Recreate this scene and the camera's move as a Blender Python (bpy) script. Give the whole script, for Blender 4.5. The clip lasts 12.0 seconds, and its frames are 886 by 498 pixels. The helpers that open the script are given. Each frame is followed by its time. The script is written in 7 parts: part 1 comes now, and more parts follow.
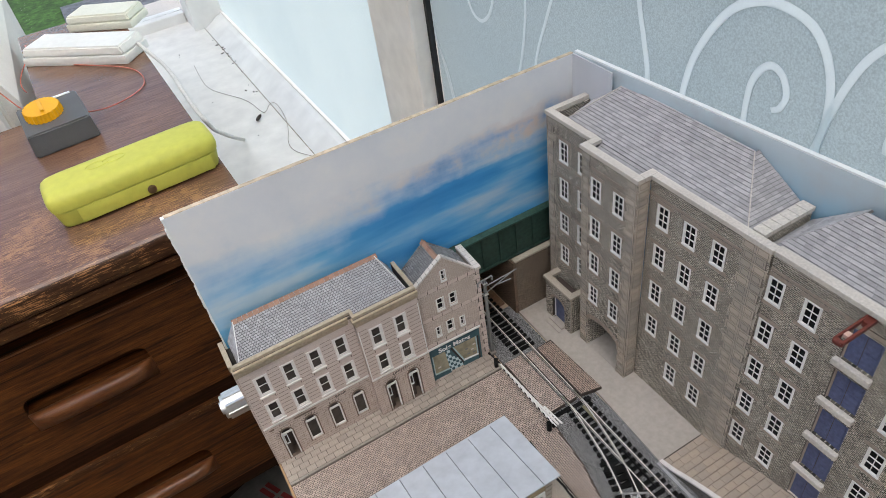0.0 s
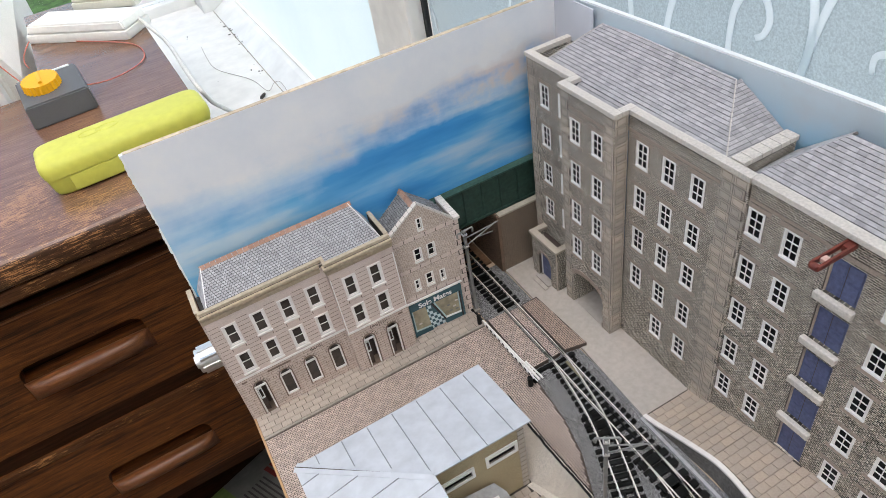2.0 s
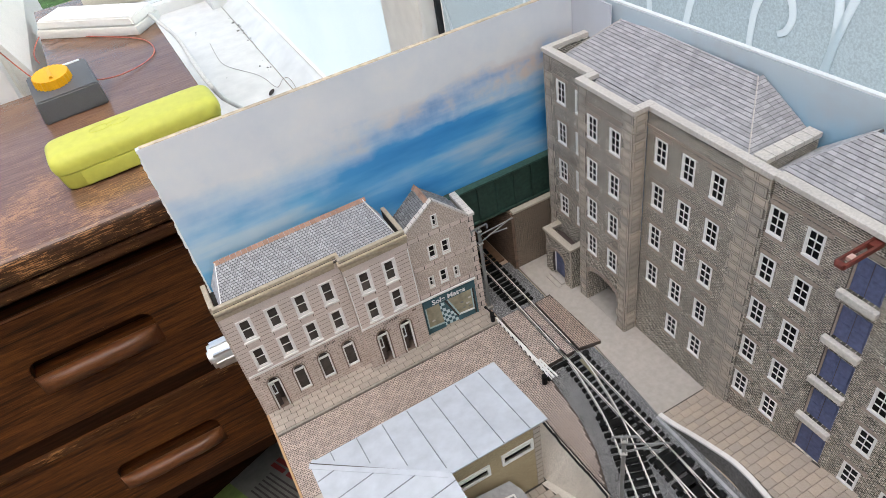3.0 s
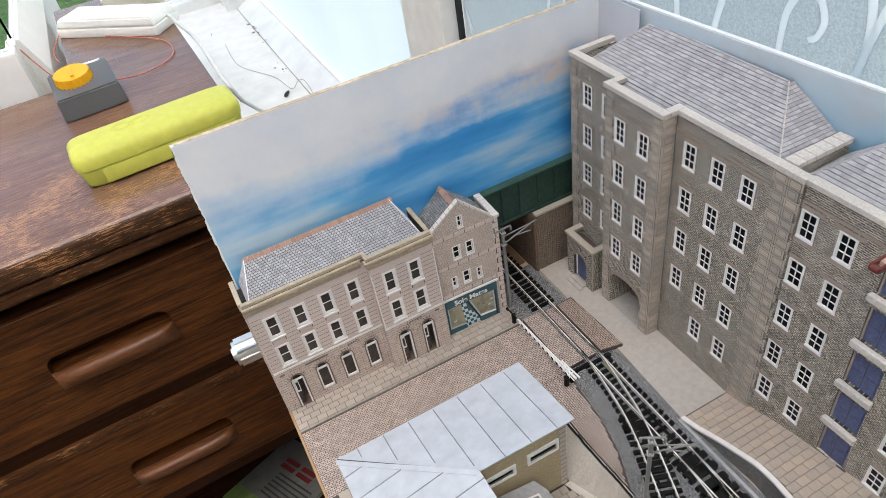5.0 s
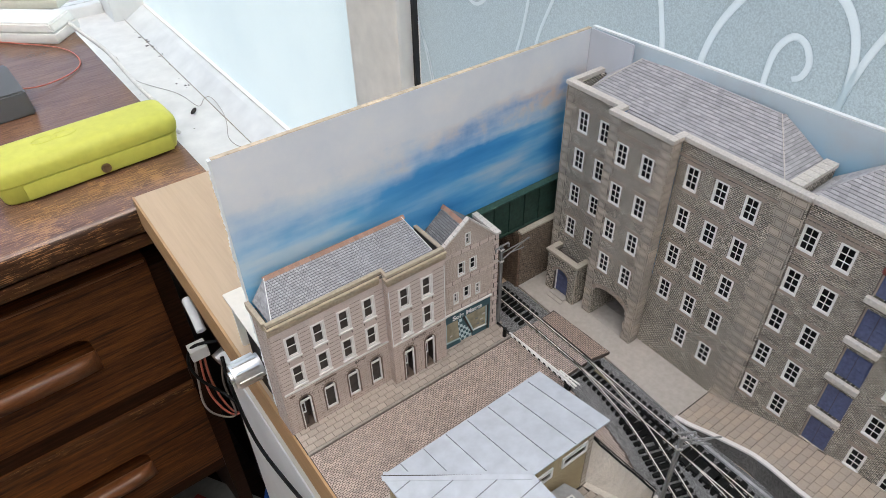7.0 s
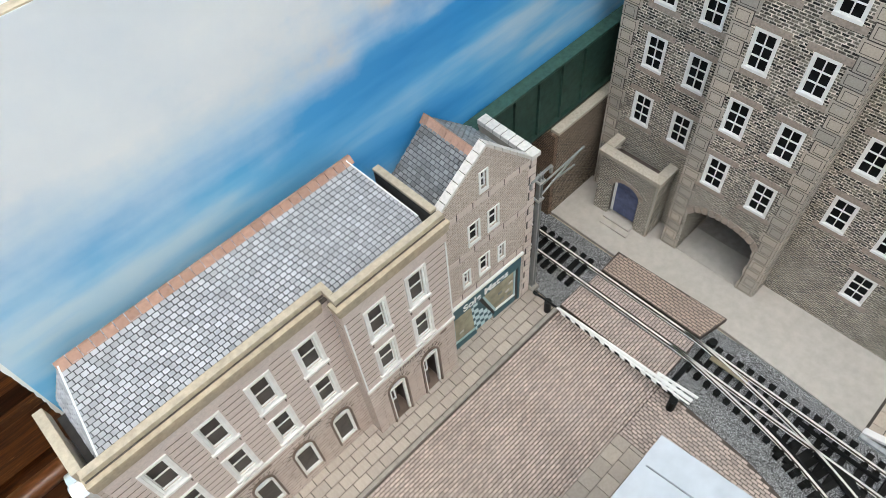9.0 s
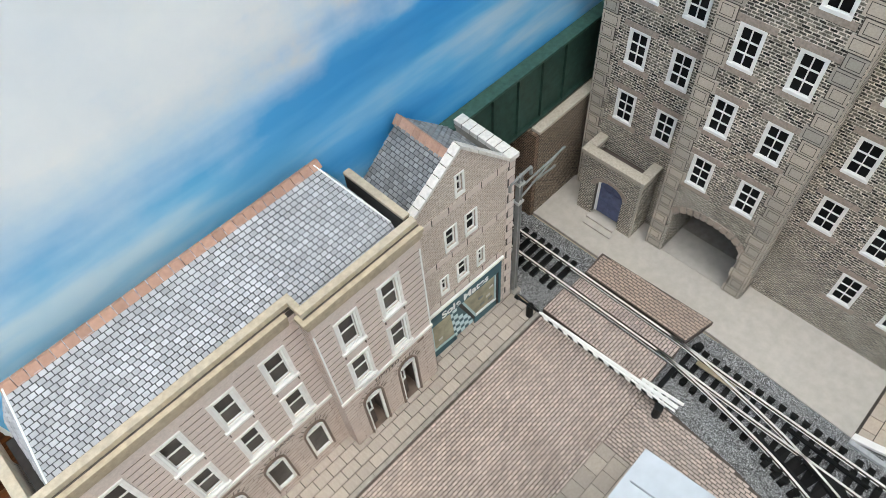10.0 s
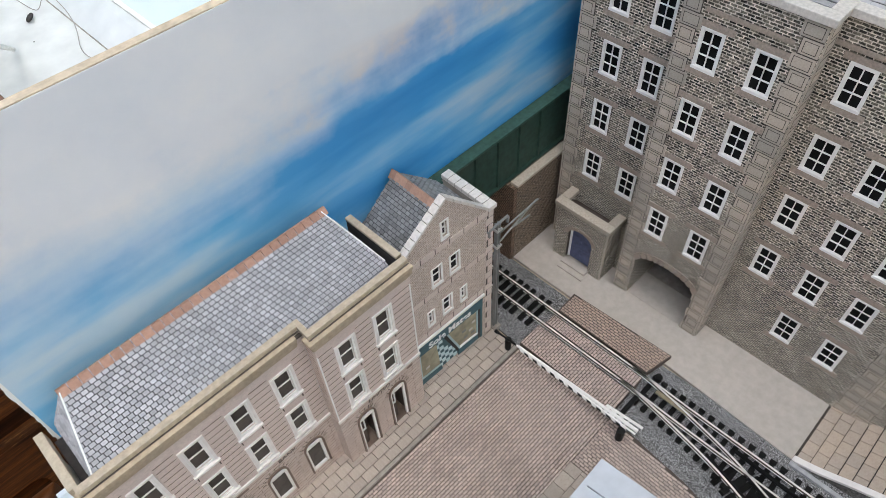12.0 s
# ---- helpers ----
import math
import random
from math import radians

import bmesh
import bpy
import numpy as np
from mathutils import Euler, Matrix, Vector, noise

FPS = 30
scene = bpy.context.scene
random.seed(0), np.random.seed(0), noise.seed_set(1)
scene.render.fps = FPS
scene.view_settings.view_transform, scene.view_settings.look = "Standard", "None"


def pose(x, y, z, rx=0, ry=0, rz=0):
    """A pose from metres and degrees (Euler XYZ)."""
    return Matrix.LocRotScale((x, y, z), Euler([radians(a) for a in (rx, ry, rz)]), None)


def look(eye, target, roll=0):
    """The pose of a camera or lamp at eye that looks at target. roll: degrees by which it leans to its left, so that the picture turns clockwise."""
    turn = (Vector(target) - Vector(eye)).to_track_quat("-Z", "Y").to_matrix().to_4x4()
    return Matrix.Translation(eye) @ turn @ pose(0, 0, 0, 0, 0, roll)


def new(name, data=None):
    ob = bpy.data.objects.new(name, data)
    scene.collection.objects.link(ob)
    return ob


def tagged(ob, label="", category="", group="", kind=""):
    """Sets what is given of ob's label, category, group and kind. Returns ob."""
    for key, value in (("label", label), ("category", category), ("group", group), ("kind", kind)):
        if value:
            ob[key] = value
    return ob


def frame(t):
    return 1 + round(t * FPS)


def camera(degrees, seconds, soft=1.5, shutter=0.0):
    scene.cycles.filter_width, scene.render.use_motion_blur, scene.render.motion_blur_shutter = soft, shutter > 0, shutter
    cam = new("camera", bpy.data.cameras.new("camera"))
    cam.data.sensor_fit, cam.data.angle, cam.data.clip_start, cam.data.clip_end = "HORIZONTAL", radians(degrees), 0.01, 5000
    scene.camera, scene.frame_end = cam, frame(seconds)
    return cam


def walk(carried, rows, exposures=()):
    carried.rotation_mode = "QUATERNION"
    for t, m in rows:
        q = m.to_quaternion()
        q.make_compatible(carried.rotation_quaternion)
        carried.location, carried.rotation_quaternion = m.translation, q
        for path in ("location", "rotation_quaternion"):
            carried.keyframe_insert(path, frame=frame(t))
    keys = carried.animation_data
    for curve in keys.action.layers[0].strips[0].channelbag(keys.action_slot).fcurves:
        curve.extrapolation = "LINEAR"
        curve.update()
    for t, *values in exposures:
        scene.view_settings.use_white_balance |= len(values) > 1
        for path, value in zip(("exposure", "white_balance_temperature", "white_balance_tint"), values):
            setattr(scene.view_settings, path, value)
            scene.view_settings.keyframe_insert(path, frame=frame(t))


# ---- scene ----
cam = camera(66.3, 12.0, soft=0.4)
PATH = [
    (0, (0.012, -0.281, 0.377), (0.63, 1.106, -0.925), -9.5),
    (0.2, (0.015, -0.287, 0.368), (0.562, 1.136, -0.927), -10.8),
    (0.5, (0.02, -0.293, 0.349), (0.576, 1.124, -0.949), -10.7),
    (1, (0.025, -0.299, 0.343), (0.585, 1.103, -0.969), -10.5),
    (1.5, (0.028, -0.301, 0.343), (0.589, 1.105, -0.965), -11.1),
    (2, (0.027, -0.299, 0.344), (0.588, 1.108, -0.962), -11.0),
    (2.5, (0.025, -0.297, 0.342), (0.578, 1.11, -0.968), -11.1),
    (3, (0.022, -0.295, 0.343), (0.569, 1.115, -0.966), -11.0),
    (5, (0.01, -0.293, 0.345), (0.548, 1.131, -0.952), -10.5),
    (5.5, (0.004, -0.292, 0.347), (0.549, 1.13, -0.949), -10.1),
    (6, (-0.001, -0.289, 0.346), (0.567, 1.123, -0.952), -9.3),
    (6.5, (-0.038, -0.275, 0.359), (0.638, 1.099, -0.927), -5.0),
    (7, (-0.069, -0.257, 0.356), (0.827, 0.997, -0.92), -1.5),
    (7.25, (-0.081, -0.237, 0.3385), (0.874, 0.9525, -0.9535), -0.85),
    (7.5, (-0.075, -0.221, 0.327), (0.857, 0.922, -1.024), -4.1),
    (7.7, (-0.062, -0.196, 0.315), (0.817, 0.932, -1.083), -5.5),
    (9.3, (0.041, -0.096, 0.246), (0.794, 0.796, -1.378), -6.2),
    (9.5, (0.042, -0.096, 0.245), (0.803, 0.79, -1.378), -5.9),
    (10, (0.041, -0.096, 0.246), (0.81, 0.787, -1.375), -5.5),
    (10.5, (0.043, -0.1, 0.249), (0.811, 0.793, -1.368), -6.2),
    (11, (0.044, -0.102, 0.249), (0.81, 0.795, -1.366), -6.4),
    (11.5, (0.042, -0.104, 0.25), (0.8, 0.805, -1.361), -6.7),
    (12, (0.027, -0.115, 0.271), (0.892, 0.83, -1.265), -3.6),
]
walk(cam, [(t, look(eye, target, roll)) for t, eye, target, roll in PATH],
     exposures=[(0.0, 0.90, 6920, 12), (0.5, 0.98, 6920, 12.5), (0.9, 1.2, 6900, 12.5), (6.2, 1.19, 6880, 12), (7.0, 1.06, 6880, 12), (7.5, 1.26, 6850, 11), (7.7, 1.27, 6850, 11), (9.3, 1.56, 6700, 4), (11.5, 1.5, 6700, 6), (12.0, 1.2, 6700, 10)])

# ---- world, sun, exposure ----
world = bpy.data.worlds.new("daylight")
scene.world = world
world.use_nodes = True
wn = world.node_tree.nodes
wl = world.node_tree.links
sky = wn.new("ShaderNodeTexSky")
sky.sky_type = "NISHITA"
sky.sun_disc = False
sky.sun_elevation = radians(68)
sky.sun_rotation = radians(135)
sky.air_density, sky.dust_density = 1.4, 3.0
wn["Background"].inputs["Strength"].default_value = 0.15
wl.new(sky.outputs["Color"], wn["Background"].inputs["Color"])
sun = new("sun", bpy.data.lights.new("sun", "SUN"))
sun.data.energy, sun.data.angle, sun.data.color = 0.9, radians(80), (1.0, 0.98, 0.95)
sun.matrix_world = look((0.1, -0.9, 2.4), (0.1, 0.0, 0.0))

MM = 0.001


# ---- node helpers ----
def fresh(name, rough=0.6, metal=0.0, spec=0.4):
    m = bpy.data.materials.new(name)
    m.use_nodes = True
    b = m.node_tree.nodes["Principled BSDF"]
    b.inputs["Roughness"].default_value = rough
    b.inputs["Metallic"].default_value = metal
    b.inputs["Specular IOR Level"].default_value = spec
    return m, m.node_tree.nodes, m.node_tree.links, b


def coords(n, l, order="xyz", scale=1000.0):
    """Object coordinates in millimetres, their axes taken in the given order."""
    tc = n.new("ShaderNodeTexCoord")
    sep = n.new("ShaderNodeSeparateXYZ")
    com = n.new("ShaderNodeCombineXYZ")
    l.new(tc.outputs["Object"], sep.inputs[0])
    for i, a in enumerate(order):
        l.new(sep.outputs["xyz".index(a)], com.inputs[i])
    mul = n.new("ShaderNodeVectorMath")
    mul.operation = "SCALE"
    mul.inputs["Scale"].default_value = scale
    l.new(com.outputs[0], mul.inputs[0])
    return mul.outputs[0]


def noise_of(n, l, vec, scale, detail=3.0, rough=0.55):
    t = n.new("ShaderNodeTexNoise")
    t.inputs["Scale"].default_value, t.inputs["Detail"].default_value, t.inputs["Roughness"].default_value = scale, detail, rough
    l.new(vec, t.inputs["Vector"])
    return t.outputs["Fac"]


def ramp_of(n, l, fac, stops):
    r = n.new("ShaderNodeValToRGB")
    e = r.color_ramp.elements
    while len(e) < len(stops):
        e.new(0.5)
    for k, (p, c) in zip(e, stops):
        k.position, k.color = p, (*c, 1)
    l.new(fac, r.inputs[0])
    return r.outputs[0]


def mix_of(n, l, fac, a, b, blend="MIX"):
    x = n.new("ShaderNodeMix")
    x.data_type, x.blend_type = "RGBA", blend
    for sock, v in ((x.inputs[0], fac), (x.inputs[6], a), (x.inputs[7], b)):
        if isinstance(v, (int, float)):
            sock.default_value = v
        elif isinstance(v, tuple):
            sock.default_value = (*v, 1)
        else:
            l.new(v, sock)
    return x.outputs[2]


def bump_of(n, l, b, height, strength=0.3, dist=0.0003):
    u = n.new("ShaderNodeBump")
    u.inputs["Strength"].default_value, u.inputs["Distance"].default_value = strength, dist
    l.new(height, u.inputs["Height"])
    l.new(u.outputs[0], b.inputs["Normal"])


def plain(name, c, rough=0.6, metal=0.0, grain=0.15, size=0.4, spec=0.4, large=0.02, bump=0.1):
    """A surface of one colour with fine grain and broad uneven wear."""
    m, n, l, b = fresh(name, rough, metal, spec)
    v = coords(n, l)
    dark = tuple(x * (1 - grain) for x in c)
    lite = tuple(min(1, x * (1 + grain)) for x in c)
    fine = ramp_of(n, l, noise_of(n, l, v, size), [(0.3, dark), (0.7, lite)])
    broad = ramp_of(n, l, noise_of(n, l, v, large, 4), [(0.3, (1 - grain,) * 3), (0.7, (1, 1, 1))])
    l.new(mix_of(n, l, 1.0, fine, broad, "MULTIPLY"), b.inputs["Base Color"])
    bump_of(n, l, b, noise_of(n, l, v, size * 2), bump)
    return m


def pieces(name, c, vary=0.2, rough=0.7, size=1.2, warm=0.0, island=False, spec=0.3):
    """Like pieces that differ a little one from another."""
    m, n, l, b = fresh(name, rough, 0.0, spec)
    v = coords(n, l)
    if island:
        rnd = n.new("ShaderNodeNewGeometry").outputs["Random Per Island"]
    else:
        rnd = n.new("ShaderNodeObjectInfo").outputs["Random"]
    a = tuple(x * (1 - vary) for x in c)
    z = tuple(min(1, x * (1 + vary)) for x in (c[0] * (1 + warm), c[1], c[2] * (1 - warm)))
    base = ramp_of(n, l, rnd, [(0.0, a), (1.0, z)])
    g = ramp_of(n, l, noise_of(n, l, v, size, 4), [(0.25, (0.78, 0.77, 0.76)), (0.75, (1.0, 1.0, 1.0))])
    l.new(mix_of(n, l, 1.0, base, g, "MULTIPLY"), b.inputs["Base Color"])
    bump_of(n, l, b, noise_of(n, l, v, size * 2), 0.15)
    return m


def bricks(name, order, c1, c2, joint, w, h, gap, rough=0.75, stain=(0.8, 0.78, 0.75), soft=0.15, squash=1.0, speck=0.7, mottle=0.045):
    """Printed brick or stone paper: rows of w x h millimetres."""
    m, n, l, b = fresh(name, rough, 0.0, 0.25)
    v = coords(n, l, order)
    wob = n.new("ShaderNodeTexNoise")
    wob.inputs["Scale"].default_value = 0.9 / h
    l.new(v, wob.inputs["Vector"])
    sub = n.new("ShaderNodeVectorMath")
    sub.operation = "MULTIPLY_ADD"
    sub.inputs[1].default_value = (0.9 * h, 0.22 * h, 0)
    l.new(wob.outputs["Color"], sub.inputs[0])
    l.new(v, sub.inputs[2])
    t = n.new("ShaderNodeTexBrick")
    t.inputs["Scale"].default_value = 1.0
    t.inputs["Brick Width"].default_value, t.inputs["Row Height"].default_value = w, h
    t.inputs["Mortar Size"].default_value, t.inputs["Mortar Smooth"].default_value = gap, soft
    t.inputs["Color1"].default_value, t.inputs["Color2"].default_value, t.inputs["Mortar"].default_value = (*c1, 1), (*c2, 1), (*joint, 1)
    t.inputs["Bias"].default_value = 0.0
    t.squash = squash
    l.new(sub.outputs[0], t.inputs["Vector"])
    fine = ramp_of(n, l, noise_of(n, l, v, 0.75 / h, 5, 0.65), [(0.40, (speck, speck * 0.97, speck * 0.94)), (0.62, (1.0, 1.0, 1.0))])
    broad = ramp_of(n, l, noise_of(n, l, v, mottle, 5, 0.65), [(0.3, stain), (0.65, (1, 1, 1))])
    col = mix_of(n, l, 1.0, mix_of(n, l, 1.0, t.outputs["Color"], fine, "MULTIPLY"), broad, "MULTIPLY")
    l.new(col, b.inputs["Base Color"])
    bump_of(n, l, b, t.outputs["Fac"], -0.25, 0.0002)
    return m


def wood(name, dark, lite, order="xyz", stretch=(0.06, 1.0, 1.0), rough=0.45, worn=None, spec=0.4, ring=0.12, figure=0.6, fade=0.0, flecks=0.14, bare=0.76, crisp=0.2, streak=0.15):
    m, n, l, b = fresh(name, rough, 0.0, spec)
    v = coords(n, l, order)
    mp = n.new("ShaderNodeMapping")
    mp.inputs["Scale"].default_value = stretch
    l.new(v, mp.inputs[0])
    grain = noise_of(n, l, mp.outputs[0], ring, 6, 0.65)
    fine = noise_of(n, l, mp.outputs[0], ring * 7, 3, 0.6)
    col = ramp_of(n, l, grain, [(0.5 - crisp, dark), (0.5 + crisp, lite)])
    col = mix_of(n, l, figure, col, ramp_of(n, l, fine, [(0.35, (0.45, 0.42, 0.4)), (0.6, (1, 1, 1))]), "MULTIPLY")
    if worn:
        wp = n.new("ShaderNodeMapping")
        wp.inputs["Scale"].default_value = (streak, 1.0, 1.0)
        l.new(v, wp.inputs[0])
        patch = noise_of(n, l, wp.outputs[0], flecks, 6, 0.75)
        area = noise_of(n, l, v, 0.016, 3, 0.6)
        both = n.new("ShaderNodeMath")
        both.operation = "MULTIPLY_ADD"
        both.inputs[1].default_value = 0.55
        l.new(area, both.inputs[0])
        l.new(patch, both.inputs[2])
        mask = ramp_of(n, l, both.outputs[0], [(bare, (0, 0, 0)), (bare + 0.07, (0.85, 0.85, 0.85))])
        if fade:
            sy = n.new("ShaderNodeSeparateXYZ")
            l.new(v, sy.inputs[0])
            dv = n.new("ShaderNodeMath")
            dv.operation = "DIVIDE"
            dv.inputs[1].default_value = fade
            l.new(sy.outputs[1], dv.inputs[0])
            mask = mix_of(n, l, 1.0, mask, ramp_of(n, l, dv.outputs[0], [(0.2, (1, 1, 1)), (1.0, (0.22, 0.22, 0.22))]), "MULTIPLY")
        col = mix_of(n, l, mask, col, worn)
    l.new(col, b.inputs["Base Color"])
    bump_of(n, l, b, fine, 0.2, 0.0004)
    return m


# ---- materials ----
STONE1, STONE2, MORTAR = (0.37, 0.335, 0.275), (0.014, 0.0155, 0.0125), (0.98, 0.90, 0.79)
M = {}
M["brick_x"] = bricks("warehouse_brick_paper", "yzx", STONE1, STONE2, MORTAR, 2.4, 1.08, 0.19, soft=0.05, speck=0.42, stain=(0.66, 0.65, 0.63), mottle=0.16)
M["brick_y"] = bricks("warehouse_brick_side", "xzy", STONE1, STONE2, MORTAR, 2.4, 1.08, 0.19, soft=0.05, speck=0.42, stain=(0.66, 0.65, 0.63), mottle=0.16)
M["abut"] = bricks("abutment_brick_paper", "xzy", (0.19, 0.14, 0.105), (0.045, 0.036, 0.03), (0.44, 0.36, 0.28), 2.4, 0.95, 0.14)
M["abut_side"] = bricks("abutment_brick_side", "yzx", (0.20, 0.125, 0.085), (0.08, 0.055, 0.04), (0.42, 0.3, 0.22), 2.4, 0.95, 0.14)
M["ashlar"] = pieces("ashlar_quoin", (0.505, 0.458, 0.398), 0.14, 0.75, 1.6, 0.05)
M["lintel"] = plain("stone_lintel_paper", (0.40, 0.325, 0.27), 0.75, grain=0.2, size=1.2)
M["coping"] = plain("pale_stone_coping", (0.63, 0.58, 0.52), 0.7, grain=0.14, size=0.9)
M["coping_t"] = plain("tan_stone_coping", (0.49, 0.43, 0.35), 0.75, grain=0.16, size=1.1)
M["coping_w"] = plain("off_white_coping", (0.72, 0.675, 0.625), 0.7, grain=0.12, size=0.7)
M["line"] = plain("printed_dark_line", (0.085, 0.07, 0.06), 0.8, grain=0.1)
M["line_b"] = plain("printed_brown_line", (0.13, 0.098, 0.082), 0.8, grain=0.1)
M["white"] = plain("white_window_card", (0.83, 0.82, 0.79), 0.55, grain=0.05)
M["slate_w"] = pieces("grey_slate_large", (0.47, 0.455, 0.46), 0.17, 0.6, 0.5)
M["slate_wj"] = pieces("grey_slate_joined", (0.47, 0.455, 0.46), 0.17, 0.6, 0.5, island=True)
M["slate_wgap"] = plain("warehouse_slate_underlay", (0.16, 0.155, 0.157), 0.8)
M["slate_gap"] = plain("slate_underlay", (0.105, 0.105, 0.112), 0.8)
M["slate_b"] = pieces("grey_slate_small", (0.455, 0.463, 0.495), 0.17, 0.55, 0.25, island=True)
M["slate_s"] = pieces("dark_slate_small", (0.265, 0.268, 0.275), 0.28, 0.55, 0.8)
M["slate_bp"] = pieces("grey_slate_single", (0.455, 0.463, 0.495), 0.17, 0.55, 0.25)
M["ridge"] = pieces("terracotta_ridge_tile", (0.46, 0.275, 0.205), 0.14, 0.7, 1.0)
M["bank"] = plain("bank_stone_card", (0.66, 0.555, 0.497), 0.7, grain=0.1, size=1.5)
M["bank_g"] = bricks("bank_ground_stone", "xzy", (0.66, 0.56, 0.50), (0.62, 0.525, 0.47), (0.17, 0.13, 0.108), 11.0, 2.05, 0.1, soft=0.1, stain=(0.9, 0.89, 0.88), speck=0.85)
M["bank_s"] = bricks("bank_side_stone", "yzx", (0.64, 0.545, 0.485), (0.60, 0.51, 0.455), (0.2, 0.155, 0.13), 11.0, 2.05, 0.1, soft=0.1, stain=(0.9, 0.89, 0.88), speck=0.85)
M["cornice"] = plain("cream_cornice_card", (0.455, 0.37, 0.265), 0.65, grain=0.14, size=0.6)
M["cornice_t"] = plain("pale_cream_parapet_card", (0.475, 0.398, 0.30), 0.65, grain=0.14, size=0.6)
M["brown"] = plain("brown_door_surround", (0.2, 0.145, 0.115), 0.6)
M["door_in"] = plain("dark_brown_door", (0.09, 0.065, 0.055), 0.5)
M["shop"] = bricks("shop_stone_paper", "xzy", (0.72, 0.62, 0.55), (0.62, 0.535, 0.475), (0.38, 0.32, 0.275), 2.2, 0.95, 0.11, soft=0.2, stain=(0.92, 0.91, 0.90), speck=0.82)
M["teal"] = plain("teal_painted_shopfront", (0.043, 0.115, 0.14), 0.5, grain=0.1)
M["teal_l"] = plain("pale_teal_frame", (0.42, 0.55, 0.56), 0.5, grain=0.08)
M["tile_c"] = plain("pale_cyan_tile_print", (0.58, 0.72, 0.75), 0.5, grain=0.06)
M["display"] = plain("ochre_window_display", (0.40, 0.36, 0.25), 0.7, grain=0.3, size=0.18)
M["paper"] = plain("printed_white_lettering", (0.85, 0.87, 0.86), 0.6, grain=0.03)
# dark card, also used to colour shaded recesses and gaps
M["card_shade_dk"] = plain("dark_card_and_shade", (0.055, 0.05, 0.048), 0.9)
M["setts"] = bricks("sett_paving_paper", "xyz", (0.68, 0.575, 0.51), (0.55, 0.465, 0.415), (0.10, 0.075, 0.06), 2.35, 1.28, 0.17, soft=0.2, stain=(0.86, 0.84, 0.83))
M["sett_bed"] = plain("dark_sett_joint", (0.095, 0.074, 0.062), 0.9)
M["sett_top"] = pieces("pinkish_grey_sett", (0.535, 0.44, 0.392), 0.18, 0.8, 0.09, 0.02, island=True)
M["sett_red"] = pieces("red_brown_sett", (0.455, 0.35, 0.292), 0.14, 0.8, 0.5, 0.02)
M["slab"] = pieces("stone_paving_slab", (0.475, 0.408, 0.35), 0.1, 0.8, 1.5)
M["slab_w"] = pieces("tan_paving_slab", (0.47, 0.395, 0.325), 0.055, 0.8, 1.2, 0.04)
M["slab_gap"] = plain("dark_slab_joint", (0.07, 0.058, 0.048), 0.9)
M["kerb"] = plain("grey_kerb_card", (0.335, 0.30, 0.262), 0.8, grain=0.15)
M["apron"] = plain("beige_card_apron", (0.46, 0.415, 0.365), 0.8, grain=0.08, size=0.25)
M["conc"] = plain("speckled_cream_render", (0.67, 0.615, 0.54), 0.85, grain=0.2, size=1.3, large=0.06)
M["black"] = plain("black_plastic", (0.009, 0.009, 0.009), 0.5, grain=0.3, spec=0.2)
M["sleeper"] = pieces("black_plastic_sleeper", (0.010, 0.0095, 0.009), 0.4, 0.6, 1.0, spec=0.12)
M["rail"] = plain("nickel_rail", (0.88, 0.85, 0.79), 0.36, 0.5, grain=0.06, size=0.3, bump=0.0)
M["rail_side"] = plain("tarnished_rail_web", (0.115, 0.088, 0.062), 0.55, 0.3, grain=0.2, size=0.4)
M["rust"] = plain("brass_check_rail", (0.42, 0.36, 0.24), 0.4, 0.8, grain=0.2)
M["mast"] = plain("grey_mast_metal", (0.31, 0.31, 0.30), 0.5, 0.3, grain=0.15)
M["zinc"] = plain("pale_zinc_roof_paper", (0.50, 0.525, 0.56), 0.6, grain=0.09, size=0.12, large=0.05)
M["seam"] = plain("grey_roof_seam", (0.28, 0.29, 0.31), 0.6)
M["stn_brick"] = bricks("yellow_brick_paper", "xzy", (0.62, 0.52, 0.33), (0.54, 0.44, 0.27), (0.40, 0.33, 0.22), 1.7, 0.75, 0.1, soft=0.3)
M["stn_brick_x"] = bricks("yellow_brick_side", "yzx", (0.62, 0.52, 0.33), (0.54, 0.44, 0.27), (0.40, 0.33, 0.22), 1.7, 0.75, 0.1, soft=0.3)
M["canopy"] = plain("grey_canopy_card", (0.42, 0.425, 0.43), 0.6)
M["green"] = plain("dark_green_girder_paint", (0.022, 0.055, 0.042), 0.55, grain=0.3, size=0.3)
M["green_l"] = plain("paler_green_flange_paint", (0.042, 0.10, 0.078), 0.6, grain=0.25, size=0.5)
M["ply"] = wood("pale_plywood", (0.50, 0.37, 0.25), (0.55, 0.415, 0.29), "yxz", rough=0.6, ring=0.05, figure=0.12)
M["ply_e"] = wood("plywood_edge", (0.42, 0.245, 0.115), (0.50, 0.305, 0.155), "yxz", rough=0.6, ring=0.1, figure=0.2)
M["oak"] = wood("worn_stained_oak_top", (0.15, 0.078, 0.05), (0.21, 0.113, 0.075), "xyz", rough=0.19, flecks=0.6, worn=(0.36, 0.185, 0.085), ring=0.1, figure=0.6, fade=250.0, bare=0.80, spec=0.75)
M["oak_f"] = wood("dark_stained_oak_drawer", (0.014, 0.0042, 0.0013), (0.18, 0.062, 0.0165), "xzy", rough=0.42, spec=0.3, ring=0.25, stretch=(0.05, 1, 1), figure=0.9, crisp=0.16, worn=(0.26, 0.12, 0.045), flecks=0.4, bare=0.95)
